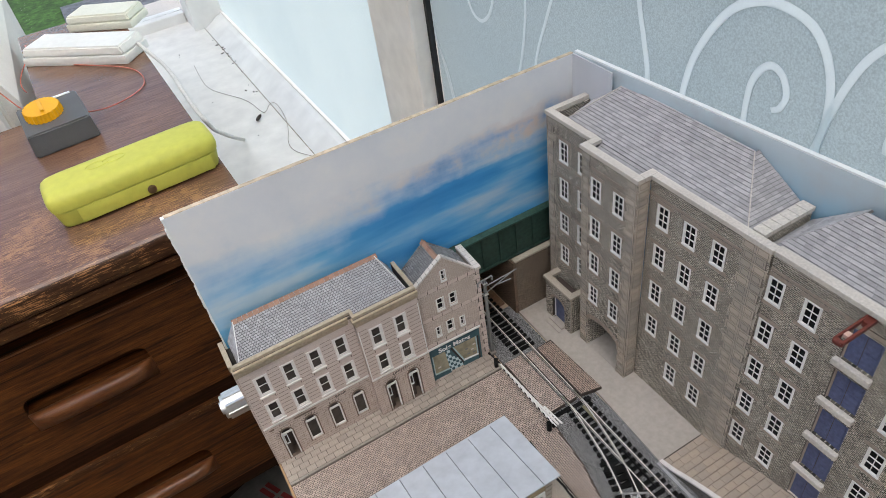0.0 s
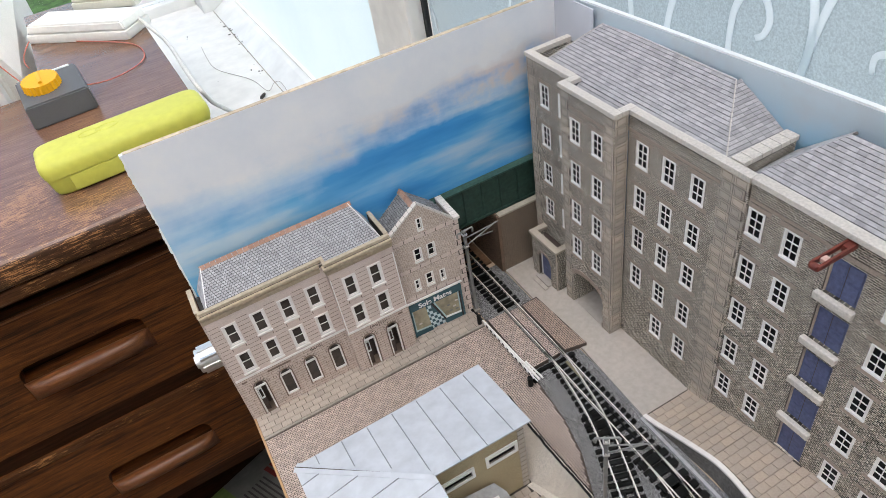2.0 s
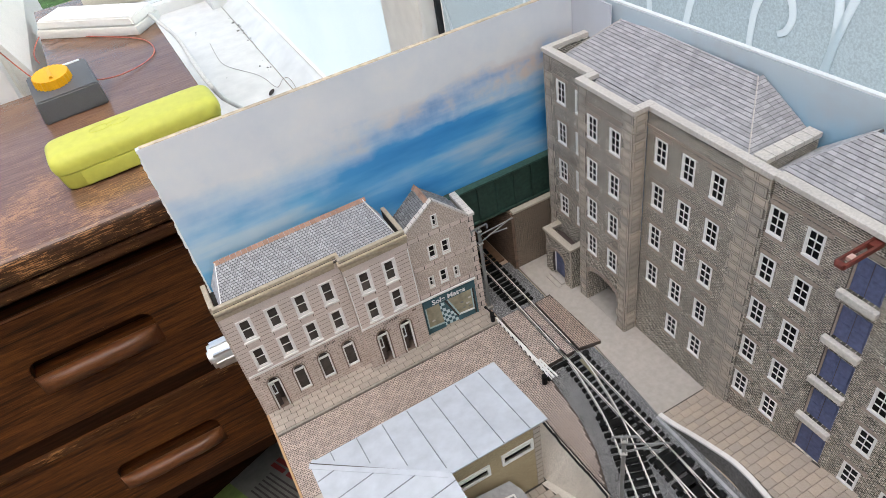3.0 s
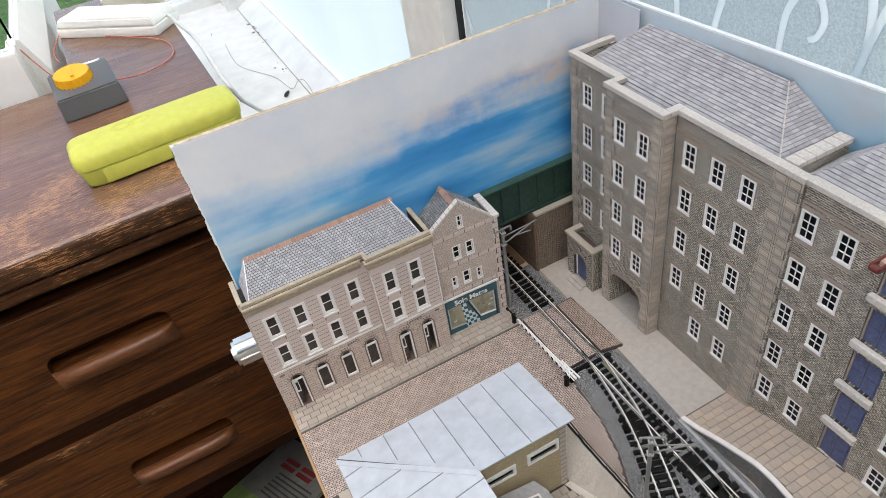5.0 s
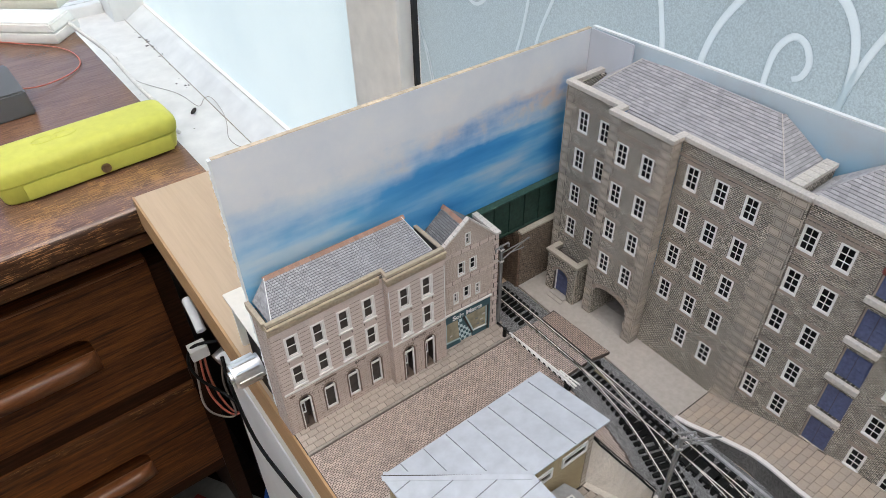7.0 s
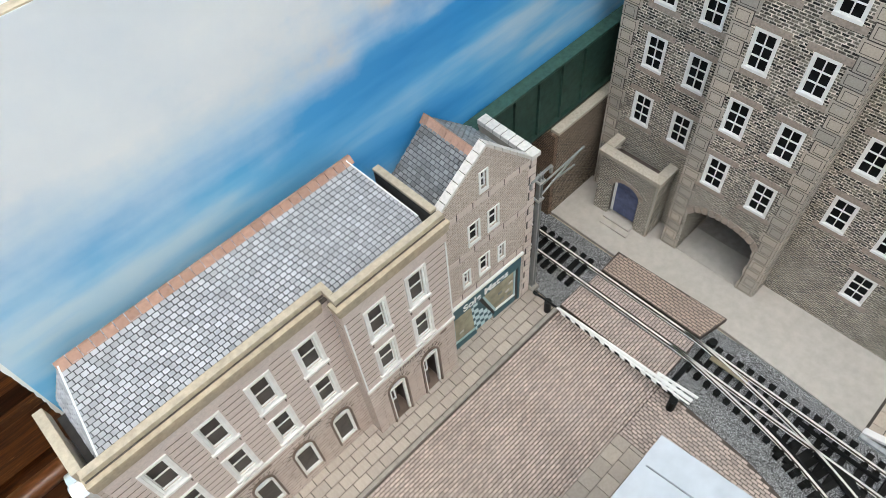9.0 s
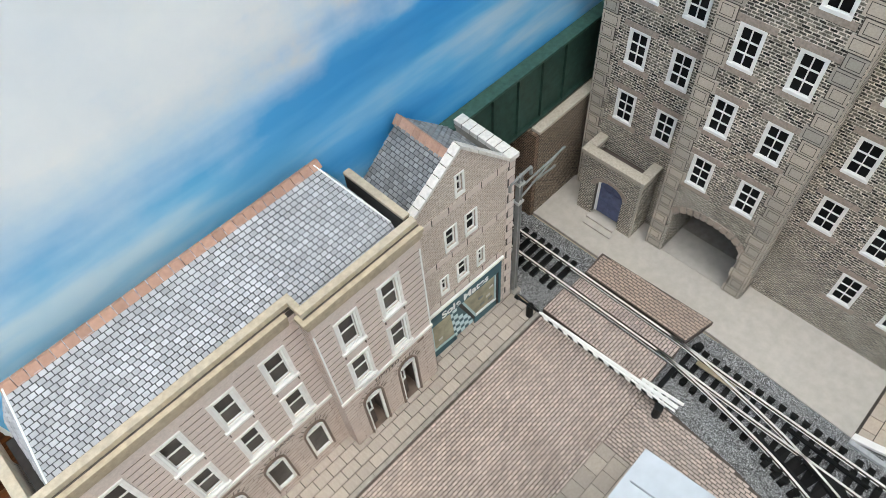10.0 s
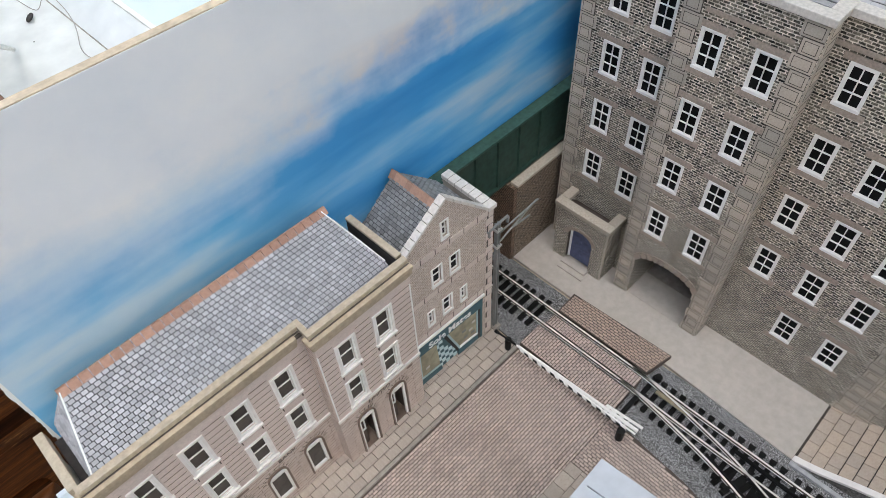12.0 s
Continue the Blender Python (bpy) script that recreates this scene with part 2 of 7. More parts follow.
M["oak_lip"] = wood("scratched_black_oak_edge", (0.022, 0.009, 0.004), (0.10, 0.044, 0.02), "xzy", rough=0.42, ring=0.3, worn=(0.46, 0.23, 0.095), flecks=0.7, bare=0.80, spec=0.3, streak=0.1)
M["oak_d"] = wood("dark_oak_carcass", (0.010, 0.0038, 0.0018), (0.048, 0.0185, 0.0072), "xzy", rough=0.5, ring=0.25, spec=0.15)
M["oak_h"] = wood("polished_oak_handle", (0.085, 0.03, 0.011), (0.225, 0.086, 0.031), "xzy", rough=0.33, ring=0.3, spec=0.5)
M["oak_w"] = wood("worn_oak_edge", (0.035, 0.014, 0.006), (0.12, 0.05, 0.02), "xzy", rough=0.45, worn=(0.34, 0.17, 0.065), ring=0.2, flecks=0.5, bare=0.84, spec=0.2)
M["upvc"] = plain("white_upvc", (0.82, 0.82, 0.80), 0.35, grain=0.05, size=0.02, bump=0.0)
M["sill"] = plain("grimy_white_sill", (0.80, 0.785, 0.755), 0.45, grain=0.07, size=0.03, large=0.012, bump=0.0)
M["upvc_b"] = plain("cream_upvc_post", (0.82, 0.79, 0.73), 0.4, grain=0.06, size=0.05)
M["gasket"] = plain("black_rubber_gasket", (0.02, 0.02, 0.022), 0.6)
M["grime"] = plain("brown_grimy_joint", (0.44, 0.39, 0.33), 0.8, grain=0.4, size=0.05)
M["lime"] = plain("lime_yellow_silicone", (0.57, 0.575, 0.105), 0.5, grain=0.06, size=0.1, spec=0.3)
M["box_g"] = plain("dark_grey_plastic", (0.11, 0.113, 0.118), 0.5, grain=0.1, size=1.5)
M["knob"] = plain("orange_yellow_plastic", (0.85, 0.42, 0.01), 0.4, grain=0.05)
M["socket"] = plain("white_plastic", (0.80, 0.79, 0.75), 0.35, grain=0.04, size=0.1)
M["ivory"] = plain("yellowed_ivory_plastic", (0.80, 0.79, 0.67), 0.4, grain=0.08)
M["red_w"] = plain("red_wire", (0.6, 0.16, 0.11), 0.5)
M["white_w"] = plain("white_cable", (0.72, 0.70, 0.66), 0.45)
M["grey_w"] = plain("thin_grey_wire", (0.36, 0.31, 0.27), 0.5)
M["silver"] = plain("bright_metal_can", (0.78, 0.765, 0.74), 0.38, 1.0, grain=0.06)
M["stud"] = plain("dull_bronze_stud", (0.30, 0.235, 0.15), 0.35, 0.9, grain=0.1)
M["trim"] = plain("off_white_window_card", (0.80, 0.765, 0.735), 0.6, grain=0.06)
M["pink"] = plain("pale_pink_hoist_block", (0.62, 0.40, 0.33), 0.6, grain=0.1)
M["rustred"] = plain("rust_red_hoist_paint", (0.17, 0.035, 0.024), 0.5, grain=0.2)
M["raw_edge"] = plain("raw_card_edge", (0.66, 0.54, 0.40), 0.85, grain=0.25, size=0.3)
M["foam"] = plain("board_core", (0.80, 0.75, 0.66), 0.8, grain=0.04, size=0.2)
M["room"] = plain("room_plaster", (0.55, 0.52, 0.49), 0.85, grain=0.05, size=0.02)
M["floor"] = wood("brown_room_floor", (0.09, 0.05, 0.03), (0.16, 0.09, 0.055), "yxz", rough=0.5, ring=0.02)
M["blue"] = plain("blue_plastic", (0.02, 0.09, 0.42), 0.4)
M["mag"] = plain("printed_magazine_paper", (0.2, 0.2, 0.185), 0.5, grain=0.15, size=0.06)
M["mag_g"] = plain("green_printed_paper", (0.22, 0.32, 0.09), 0.5, grain=0.3, size=0.05)
M["ink"] = plain("dark_print_ink", (0.07, 0.06, 0.06), 0.6)
M["inkred"] = plain("dark_red_print_ink", (0.28, 0.03, 0.03), 0.6)
M["earth"] = plain("rusty_brown_ground", (0.22, 0.12, 0.065), 0.9, grain=0.25, size=0.4)
M["dirt"] = plain("dark_dead_specks", (0.05, 0.04, 0.035), 0.8)


def ballast_material():
    m, n, l, b = fresh("grey_granite_ballast", 0.85, 0, 0.3)
    v = coords(n, l)
    vo = n.new("ShaderNodeTexVoronoi")
    vo.inputs["Scale"].default_value = 2.6
    l.new(v, vo.inputs["Vector"])
    sep = n.new("ShaderNodeSeparateColor")
    l.new(vo.outputs["Color"], sep.inputs[0])
    col = ramp_of(n, l, sep.outputs[0], [(0.0, (0.10, 0.10, 0.10)), (0.5, (0.27, 0.27, 0.27)), (1.0, (0.52, 0.52, 0.52))])
    edge = ramp_of(n, l, vo.outputs["Distance"], [(0.3, (1, 1, 1)), (0.75, (0.3, 0.29, 0.28))])
    l.new(mix_of(n, l, 1.0, col, edge, "MULTIPLY"), b.inputs["Base Color"])
    bump_of(n, l, b, vo.outputs["Distance"], -0.9, 0.0006)
    return m


def glass_material(name, tint, rough=0.0):
    m, n, l, b = fresh(name, rough, 0, 0.5)
    b.inputs["Base Color"].default_value = (*tint, 1)
    b.inputs["Transmission Weight"].default_value = 1.0
    b.inputs["IOR"].default_value = 1.1
    return m


def frosted_material(name, tint, dim=0.76):
    """Obscure glass: it lets the daylight through, scattered."""
    m, n, l, b = fresh(name, 0.35, 0, 0.4)
    v = coords(n, l)
    speck = ramp_of(n, l, noise_of(n, l, v, 0.9, 3, 0.7), [(0.36, tuple(x * dim for x in tint)), (0.64, tint)])
    broad = ramp_of(n, l, noise_of(n, l, v, 0.006, 3), [(0.3, (0.94, 0.95, 0.96)), (0.7, (1, 1, 1))])
    col = mix_of(n, l, 1.0, speck, broad, "MULTIPLY")
    tr = n.new("ShaderNodeBsdfTranslucent")
    l.new(col, tr.inputs["Color"])
    l.new(col, b.inputs["Base Color"])
    mx = n.new("ShaderNodeMixShader")
    mx.inputs[0].default_value = 0.92
    l.new(b.outputs[0], mx.inputs[1])
    l.new(tr.outputs[0], mx.inputs[2])
    l.new(mx.outputs[0], n["Material Output"].inputs["Surface"])
    bump_of(n, l, b, noise_of(n, l, v, 0.55, 2), 0.3, 0.001)
    return m


def sky_board_material():
    """A printed evening sky: grey cloud above, blue below, with slanting streaks and warm cloud edges."""
    m, n, l, b = fresh("printed_sky_sheet", 0.45, 0, 0.35)
    v = coords(n, l, "xzy")
    sep = n.new("ShaderNodeSeparateXYZ")
    l.new(v, sep.inputs[0])

    def math_of(op, a, c):
        k = n.new("ShaderNodeMath")
        k.operation = op
        for s, q in ((k.inputs[0], a), (k.inputs[1], c)):
            if isinstance(q, (int, float)):
                s.default_value = q
            else:
                l.new(q, s)
        return k.outputs[0]

    X, Z = sep.outputs[0], sep.outputs[1]
    rot = n.new("ShaderNodeMapping")
    rot.inputs["Rotation"].default_value = (0, 0, radians(4))
    rot.inputs["Scale"].default_value = (0.009, 0.05, 1)
    l.new(v, rot.inputs[0])
    streak = noise_of(n, l, rot.outputs[0], 1.0, 4, 0.5)
    puff = noise_of(n, l, v, 0.028, 5, 0.6)
    right = ramp_of(n, l, math_of("DIVIDE", X, 260.0), [(0.25, (0, 0, 0)), (0.6, (1, 1, 1))])
    # height above the cloud's lower edge, which rises to the right; the edge is soft at the left and firm at the right
    line = math_of("MULTIPLY_ADD", X, 0.06)
    line.node.inputs[2].default_value = 133.0
    h = math_of("SUBTRACT", Z, line)
    wob = math_of("ADD", math_of("MULTIPLY", math_of("SUBTRACT", puff, 0.5), 34.0), math_of("MULTIPLY", math_of("SUBTRACT", streak, 0.5), 40.0))
    hh = math_of("ADD", h, wob)
    soft = math_of("MULTIPLY_ADD", right, -14.0)
    soft.node.inputs[2].default_value = 30.0
    k01 = math_of("MULTIPLY_ADD", math_of("DIVIDE", hh, soft), 0.5)
    k01.node.inputs[2].default_value = 0.5
    blue = ramp_of(n, l, streak, [(0.34, (0.022, 0.235, 0.58)), (0.5, (0.05, 0.32, 0.68)), (0.60, (0.14, 0.44, 0.74)), (0.72, (0.40, 0.58, 0.74))])
    pale = ramp_of(n, l, streak, [(0.34, (0.09, 0.39, 0.71)), (0.5, (0.20, 0.51, 0.77)), (0.64, (0.46, 0.65, 0.78))])
    blue = mix_of(n, l, right, pale, blue)
    cloud = ramp_of(n, l, puff, [(0.25, (0.69, 0.73, 0.785)), (0.55, (0.78, 0.80, 0.825)), (0.8, (0.86, 0.85, 0.83))])
    col = mix_of(n, l, ramp_of(n, l, k01, [(0.15, (0, 0, 0)), (0.8, (1, 1, 1))]), blue, cloud)
    edge = ramp_of(n, l, k01, [(0.42, (0, 0, 0)), (0.60, (1, 1, 1)), (0.95, (0, 0, 0))])
    edge = mix_of(n, l, 1.0, edge, right, "MULTIPLY")
    edge = mix_of(n, l, 1.0, edge, ramp_of(n, l, puff, [(0.40, (0, 0, 0)), (0.6, (0.9, 0.9, 0.9))]), "MULTIPLY")
    col = mix_of(n, l, edge, col, (0.74, 0.60, 0.53))
    l.new(col, b.inputs["Base Color"])
    return m


def right_board_material():
    m, n, l, b = fresh("printed_pale_sky_sheet", 0.35, 0, 0.4)
    v = coords(n, l, "yzx")
    sep = n.new("ShaderNodeSeparateXYZ")
    l.new(v, sep.inputs[0])
    k = n.new("ShaderNodeMath")
    k.operation = "DIVIDE"
    k.inputs[1].default_value = 190.0
    l.new(sep.outputs[1], k.inputs[0])
    mp = n.new("ShaderNodeMapping")
    mp.inputs["Scale"].default_value = (0.01, 0.05, 1)
    l.new(v, mp.inputs[0])
    st = noise_of(n, l, mp.outputs[0], 1.0, 4)
    base = ramp_of(n, l, k.outputs[0], [(0.55, (0.06, 0.27, 0.52)), (0.82, (0.22, 0.44, 0.60)), (0.93, (0.46, 0.57, 0.63)), (1.0, (0.60, 0.66, 0.69))])
    l.new(mix_of(n, l, ramp_of(n, l, st, [(0.5, (0, 0, 0)), (0.8, (0.5, 0.5, 0.5))]), base, (0.5, 0.47, 0.47)), b.inputs["Base Color"])
    return m


M["flap"] = plain("pale_lilac_sky_card", (0.60, 0.615, 0.65), 0.5, grain=0.04, size=0.02)
M["ballast"] = ballast_material()
M["ballast_dk"] = plain("dark_speckled_wall_paper", (0.19, 0.18, 0.168), 0.85, grain=0.5, size=0.9)
M["pane_dk"] = plain("dark_glazing_film", (0.009, 0.009, 0.01), 0.35, grain=0.2, size=0.2, spec=0.12)
M["pane_gr"] = plain("grey_glazing_film", (0.075, 0.062, 0.054), 0.3, grain=0.3, size=0.3, spec=0.25)
# pale colour stands for the sky reflected in the rooflights
M["rooflight"] = plain("sky_reflecting_rooflight_film", (0.34, 0.36, 0.36), 0.12, grain=0.3, size=0.15, spec=0.6)
M["blue_door"] = plain("blue_painted_loading_door", (0.105, 0.125, 0.235), 0.55, grain=0.2, size=0.5)
M["glass"] = glass_material("clear_glass", (0.96, 0.98, 0.98))
M["frost"] = frosted_material("frosted_window_glass", (0.675, 0.735, 0.75))
M["frost_w"] = frosted_material("pale_frosted_window_glass", (0.86, 0.92, 0.92), 0.95)
M["swirl"] = frosted_material("clear_swirl_film", (0.84, 0.88, 0.89), 0.97)
M["sky"] = sky_board_material()
M["sky_r"] = right_board_material()
M["grass"] = plain("lawn_grass", (0.045, 0.11, 0.022), 0.9, grain=0.5, size=0.03)
# colour of the added reflector ground east of the windows
M["bounce_pave"] = plain("pale_bounce_paving", (0.42, 0.42, 0.40), 0.9, grain=0.1, size=0.01)
M["patio"] = plain("grey_patio_stone", (0.12, 0.13, 0.15), 0.8, grain=0.3, size=0.02)


# ---- mesh helpers, in millimetres ----
def box(bm, x0, x1, y0, y1, z0, z1, bevel=0.0):
    vs = [bm.verts.new((x * MM, y * MM, z * MM)) for x in (x0, x1) for y in (y0, y1) for z in (z0, z1)]
    fs = [bm.faces.new([vs[i] for i in q]) for q in ((0, 1, 3, 2), (4, 6, 7, 5), (0, 4, 5, 1), (2, 3, 7, 6), (0, 2, 6, 4), (1, 5, 7, 3))]
    if bevel:
        es = list({e for f in fs for e in f.edges})
        bmesh.ops.bevel(bm, geom=es, offset=bevel * MM, segments=2, affect="EDGES", profile=0.6)
    return vs


def prism(bm, pts, z0, z1):
    """An upright prism over the corners pts (x, y), counted anticlockwise; z0 and z1 are levels or functions of (x, y)."""
    zf = lambda z, p: z(*p) if callable(z) else z
    lo = [bm.verts.new((x * MM, y * MM, zf(z0, (x, y)) * MM)) for x, y in pts]
    hi = [bm.verts.new((x * MM, y * MM, zf(z1, (x, y)) * MM)) for x, y in pts]
    k = len(pts)
    bm.faces.new(hi)
    bm.faces.new(lo[::-1])
    for i in range(k):
        bm.faces.new((lo[i], lo[(i + 1) % k], hi[(i + 1) % k], hi[i]))


def solid(bm, a, b):
    """A solid between two like outlines of (x, y, z) points."""
    va = [bm.verts.new((p[0] * MM, p[1] * MM, p[2] * MM)) for p in a]
    vb = [bm.verts.new((p[0] * MM, p[1] * MM, p[2] * MM)) for p in b]
    k = len(a)
    bm.faces.new(va[::-1])
    bm.faces.new(vb)
    for i in range(k):
        bm.faces.new((va[i], va[(i + 1) % k], vb[(i + 1) % k], vb[i]))


def rod(bm, a, b, r, seg=10, r2=None):
    a, b = Vector(a) * MM, Vector(b) * MM
    d = b - a
    m = Matrix.Translation((a + b) / 2) @ d.to_track_quat("Z", "Y").to_matrix().to_4x4()
    bmesh.ops.create_cone(bm, cap_ends=True, segments=seg, radius1=r * MM, radius2=(r if r2 is None else r2) * MM, depth=d.length, matrix=m)


def slab(bm, put, us, zs, holes, thick):
    """A sheet in the plane (u, z) with rectangular holes right through it. put(u, z, d) gives the place at depth d."""
    ucut = sorted(set([*us] + [v for h in holes for v in h[:2]]))
    zcut = sorted(set([*zs] + [v for h in holes for v in h[2:4]]))
    full = {}
    for i in range(len(ucut) - 1):
        for j in range(len(zcut) - 1):
            cu, cz = (ucut[i] + ucut[i + 1]) / 2, (zcut[j] + zcut[j + 1]) / 2
            full[i, j] = not any(h[0] < cu < h[1] and h[2] < cz < h[3] for h in holes)
    verts = {}

    def at(i, j, d):
        if (i, j, d) not in verts:
            verts[i, j, d] = bm.verts.new(Vector(put(ucut[i], zcut[j], thick * d)) * MM)
        return verts[i, j, d]

    for (i, j), on in full.items():
        if not on:
            continue
        c = [(i, j), (i + 1, j), (i + 1, j + 1), (i, j + 1)]
        bm.faces.new([at(*p, 0) for p in c])
        bm.faces.new([at(*p, 1) for p in c[::-1]])
        for (p, q), nb in zip(zip(c, c[1:] + c[:1]), ((i, j - 1), (i + 1, j), (i, j + 1), (i - 1, j))):
            if not full.get(nb, False):
                bm.faces.new([at(*q, 0), at(*p, 0), at(*p, 1), at(*q, 1)])


def finish(bm, name, material, smooth=False):
    bmesh.ops.recalc_face_normals(bm, faces=bm.faces[:])
    me = bpy.data.meshes.new(name)
    bm.to_mesh(me)
    bm.free()
    me.materials.append(M[material])
    if smooth:
        for p in me.polygons:
            p.use_smooth = True
        me.set_sharp_from_angle(angle=radians(40))
    return me


def part(name, bm, material, parent=None, label="", smooth=False):
    ob = new(name, finish(bm, name, material, smooth))
    if parent is not None:
        ob.parent = parent
    return tagged(ob, label=label)


def piece(name, mesh, parent, m=None):
    ob = new(name, mesh)
    ob.parent = parent
    if m is not None:
        ob.matrix_basis = m
    return ob


def thing(name, label, category, group="", kind="", at=(0, 0, 0)):
    ob = new(name)
    ob.empty_display_size = 0.01
    ob.location = Vector(at) * MM
    return tagged(ob, label, category, group, kind)


def shift(x=0, y=0, z=0, rz=0, rx=0, ry=0):
    return pose(x * MM, y * MM, z * MM, rx, ry, rz)


def boxed(name, material, parent, *dims, bevel=0.0, label=""):
    bm = bmesh.new()
    box(bm, *dims, bevel=bevel)
    return part(name, bm, material, parent, label)


def wire(name, material, parent, pts, r, label="", seg=6):
    """A cable through the given points, as a smooth tube."""
    cu = bpy.data.curves.new(name, "CURVE")
    cu.dimensions, cu.bevel_depth, cu.bevel_resolution, cu.resolution_u = "3D", r * MM, 2, seg
    sp = cu.splines.new("NURBS")
    sp.points.add(len(pts) - 1)
    for p, q in zip(sp.points, pts):
        p.co = (q[0] * MM, q[1] * MM, q[2] * MM, 1)
    sp.use_endpoint_u, sp.order_u = True, 3
    cu.materials.append(M[material])
    ob = new(name, cu)
    if parent is not None:
        ob.parent = parent
    return tagged(ob, label=label)


# ---- the room: a conservatory ----
WIN_X = 287.0


def room():
    tagged(boxed("floor", "floor", None, -1600, 289, -1700, 722, -760, -740), "dark brown wooden room floor", "floor", kind="structure")
    tagged(boxed("floor_bay", "floor", None, -144, 289, 722.5, 1462, -760, -740), "dark brown wooden floor of the window bay", "floor", kind="structure")
    # low wall and deep sill under the frosted windows
    tagged(boxed("wall_east", "room", None, 290, 520, -1700, 1684, -740, -206), "low white plastered wall under the frosted windows", "wall", kind="structure")
    # south and west walls are unseen, added and toned to limit bounced light
    tagged(boxed("wall_south", "room", None, -1600, 520, -1800, -1700, -740, 1500), "plain room wall added out of view", "wall", kind="structure")
    tagged(boxed("wall_west", "room", None, -1700, -1600, -1800, 727, -740, 1500), "plain room wall added out of view", "wall", kind="structure")
    tagged(boxed("wall_north", "room", None, -128, 520, 1464, 1684, -740, -206), "low white wall under the far window", "wall", kind="structure")
    sill = thing("window_sill", "dusty white windowsill with dead insects and crumbs on it", "windowsill", kind="structure")
    bm = bmesh.new()
    box(bm, 60, 268, -1000, 1462, -225, -200, bevel=3)
    part("sill_board", bm, "sill", sill)
    bm = bmesh.new()
    rng = random.Random(4)
    for i in range(38):
        x, y = (rng.gauss(236, 7), rng.gauss(1190, 40)) if i < 12 else (rng.gauss(240, 5), rng.uniform(1020, 1160)) if i < 24 else (rng.gauss(228, 8), rng.gauss(955, 12)) if i < 29 else (rng.uniform(120, 245), rng.uniform(740, 1320))
        s = rng.uniform(0.8, 3.0) if i < 12 else rng.uniform(0.7, 1.8)
        a = rng.uniform(0, 3.1)
        m = Matrix.Translation((x * MM, y * MM, (-199.5 + s * 0.3) * MM)) @ Matrix.Rotation(a, 4, "Z") @ Matrix.Diagonal((s * 1.6 * MM, s * MM, s * 0.5 * MM, 1))
        bmesh.ops.create_icosphere(bm, subdivisions=1, radius=1.0, matrix=m)
    for x, y, a in ((201, 846, 0.9),):
        m = Matrix.Translation((x * MM, y * MM, -195 * MM)) @ Matrix.Rotation(a, 4, "Z") @ Matrix.Diagonal((11 * MM, 3.6 * MM, 3.2 * MM, 1))
        bmesh.ops.create_icosphere(bm, subdivisions=2, radius=1.0, matrix=m)
    tagged(part("crumbs", bm, "dirt", sill, "dead insects and crumbs"), kind="stuff")

    # frosted windows to the east
    w = thing("window_1", "white framed frosted window with white swirl film", "window", kind="structure")
    y0, y1 = -1500, 275
    bm = bmesh.new()
    box(bm, WIN_X, WIN_X + 0.8, y0, y1 - 4, -150, 1200)
    part("pane", bm, "frost", w, "grey frosted obscure glass")
    boxed("gasket", "gasket", w, WIN_X - 6, WIN_X - 1, y1 - 4, y1, -160, 1200)
    boxed("frame_bottom", "upvc", w, WIN_X - 20, WIN_X + 30, y0, y1, -205, -160, bevel=3)
    boxed("frame_top", "upvc", w, WIN_X - 20, WIN_X + 30, y0, y1 + 1180, 1200, 1260, bevel=3)
    w2 = thing("window_2", "bright pale frosted window with a white frame", "window", kind="structure")
    bm = bmesh.new()
    box(bm, WIN_X, WIN_X + 0.8, 376, 1364, -170, 1200)
    part("pane", bm, "frost_w", w2, "pale frosted glass")
    bm = bmesh.new()
    # a sloping bottom frame with a bead
    prof = [(238, -200), (WIN_X + 20, -200), (WIN_X + 20, -176), (WIN_X - 2, -176), (WIN_X - 14, -180)]
    solid(bm, [(x, 376, z) for x, z in prof], [(x, 1364, z) for x, z in prof])
    part("frame_bottom", bm, "upvc", w2)
    boxed("grimy_joint", "grime", w2, 236.4, 237.8, 376, 1364, -199.9, -198.9, label="grimy joint along the frame foot")
    boxed("gasket", "upvc_b", w2, WIN_X - 4, WIN_X - 1, 376, 1364, -176, -173.5)
    tagged(boxed("window_post", "upvc_b", None, WIN_X - 22, WIN_X + 40, 276, 375, -205, 1200, bevel=4), "cream white plastic window post", "window post", kind="structure")
    tagged(boxed("corner_post", "upvc", None, 216, 330, 1365, 1463, -205, 1260, bevel=5), "white corner window post", "window post", kind="structure")

    # far window: a dark view through clear glass
    w3 = thing("window_3", "white framed window with a dark view outside", "window", kind="structure")
    boxed("frame_bottom", "upvc", w3, -128, 215, 1444, 1494, -205, -176, bevel=4)
    bm = bmesh.new()
    box(bm, -110, 214, 1466, 1470, -176, 1200)
    part("pane", bm, "glass", w3, "clear glass").visible_shadow = False
    # windows on the desk's far left corner
    w4 = thing("window_4", "white framed garden window beside the desk", "window", kind="structure")
    boxed("frame_bottom", "upvc", w4, -1600, -141, 724, 757, -205, 42, bevel=3)
    bm = bmesh.new()
    box(bm, -1600, -145, 738, 742, 42, 1200)
    part("pane", bm, "glass", w4, "clear glass").visible_shadow = False
    w5 = thing("window_5", "white framed side window beside the desk", "window", kind="structure")
    bm = bmesh.new()
    prof = [(-119, -17.2), (-138, 36), (-153, 36), (-153, -205), (-119, -205)]
    solid(bm, [(x, 793, z) for x, z in prof], [(x, 1442, z) for x, z in prof])
    part("frame_bottom", bm, "white", w5, "white sloping lower frame")
    bm = bmesh.new()
    box(bm, -147, -144, 793, 1442, 36.2, 1200)
    part("pane", bm, "glass", w5, "clear glass").visible_shadow = False
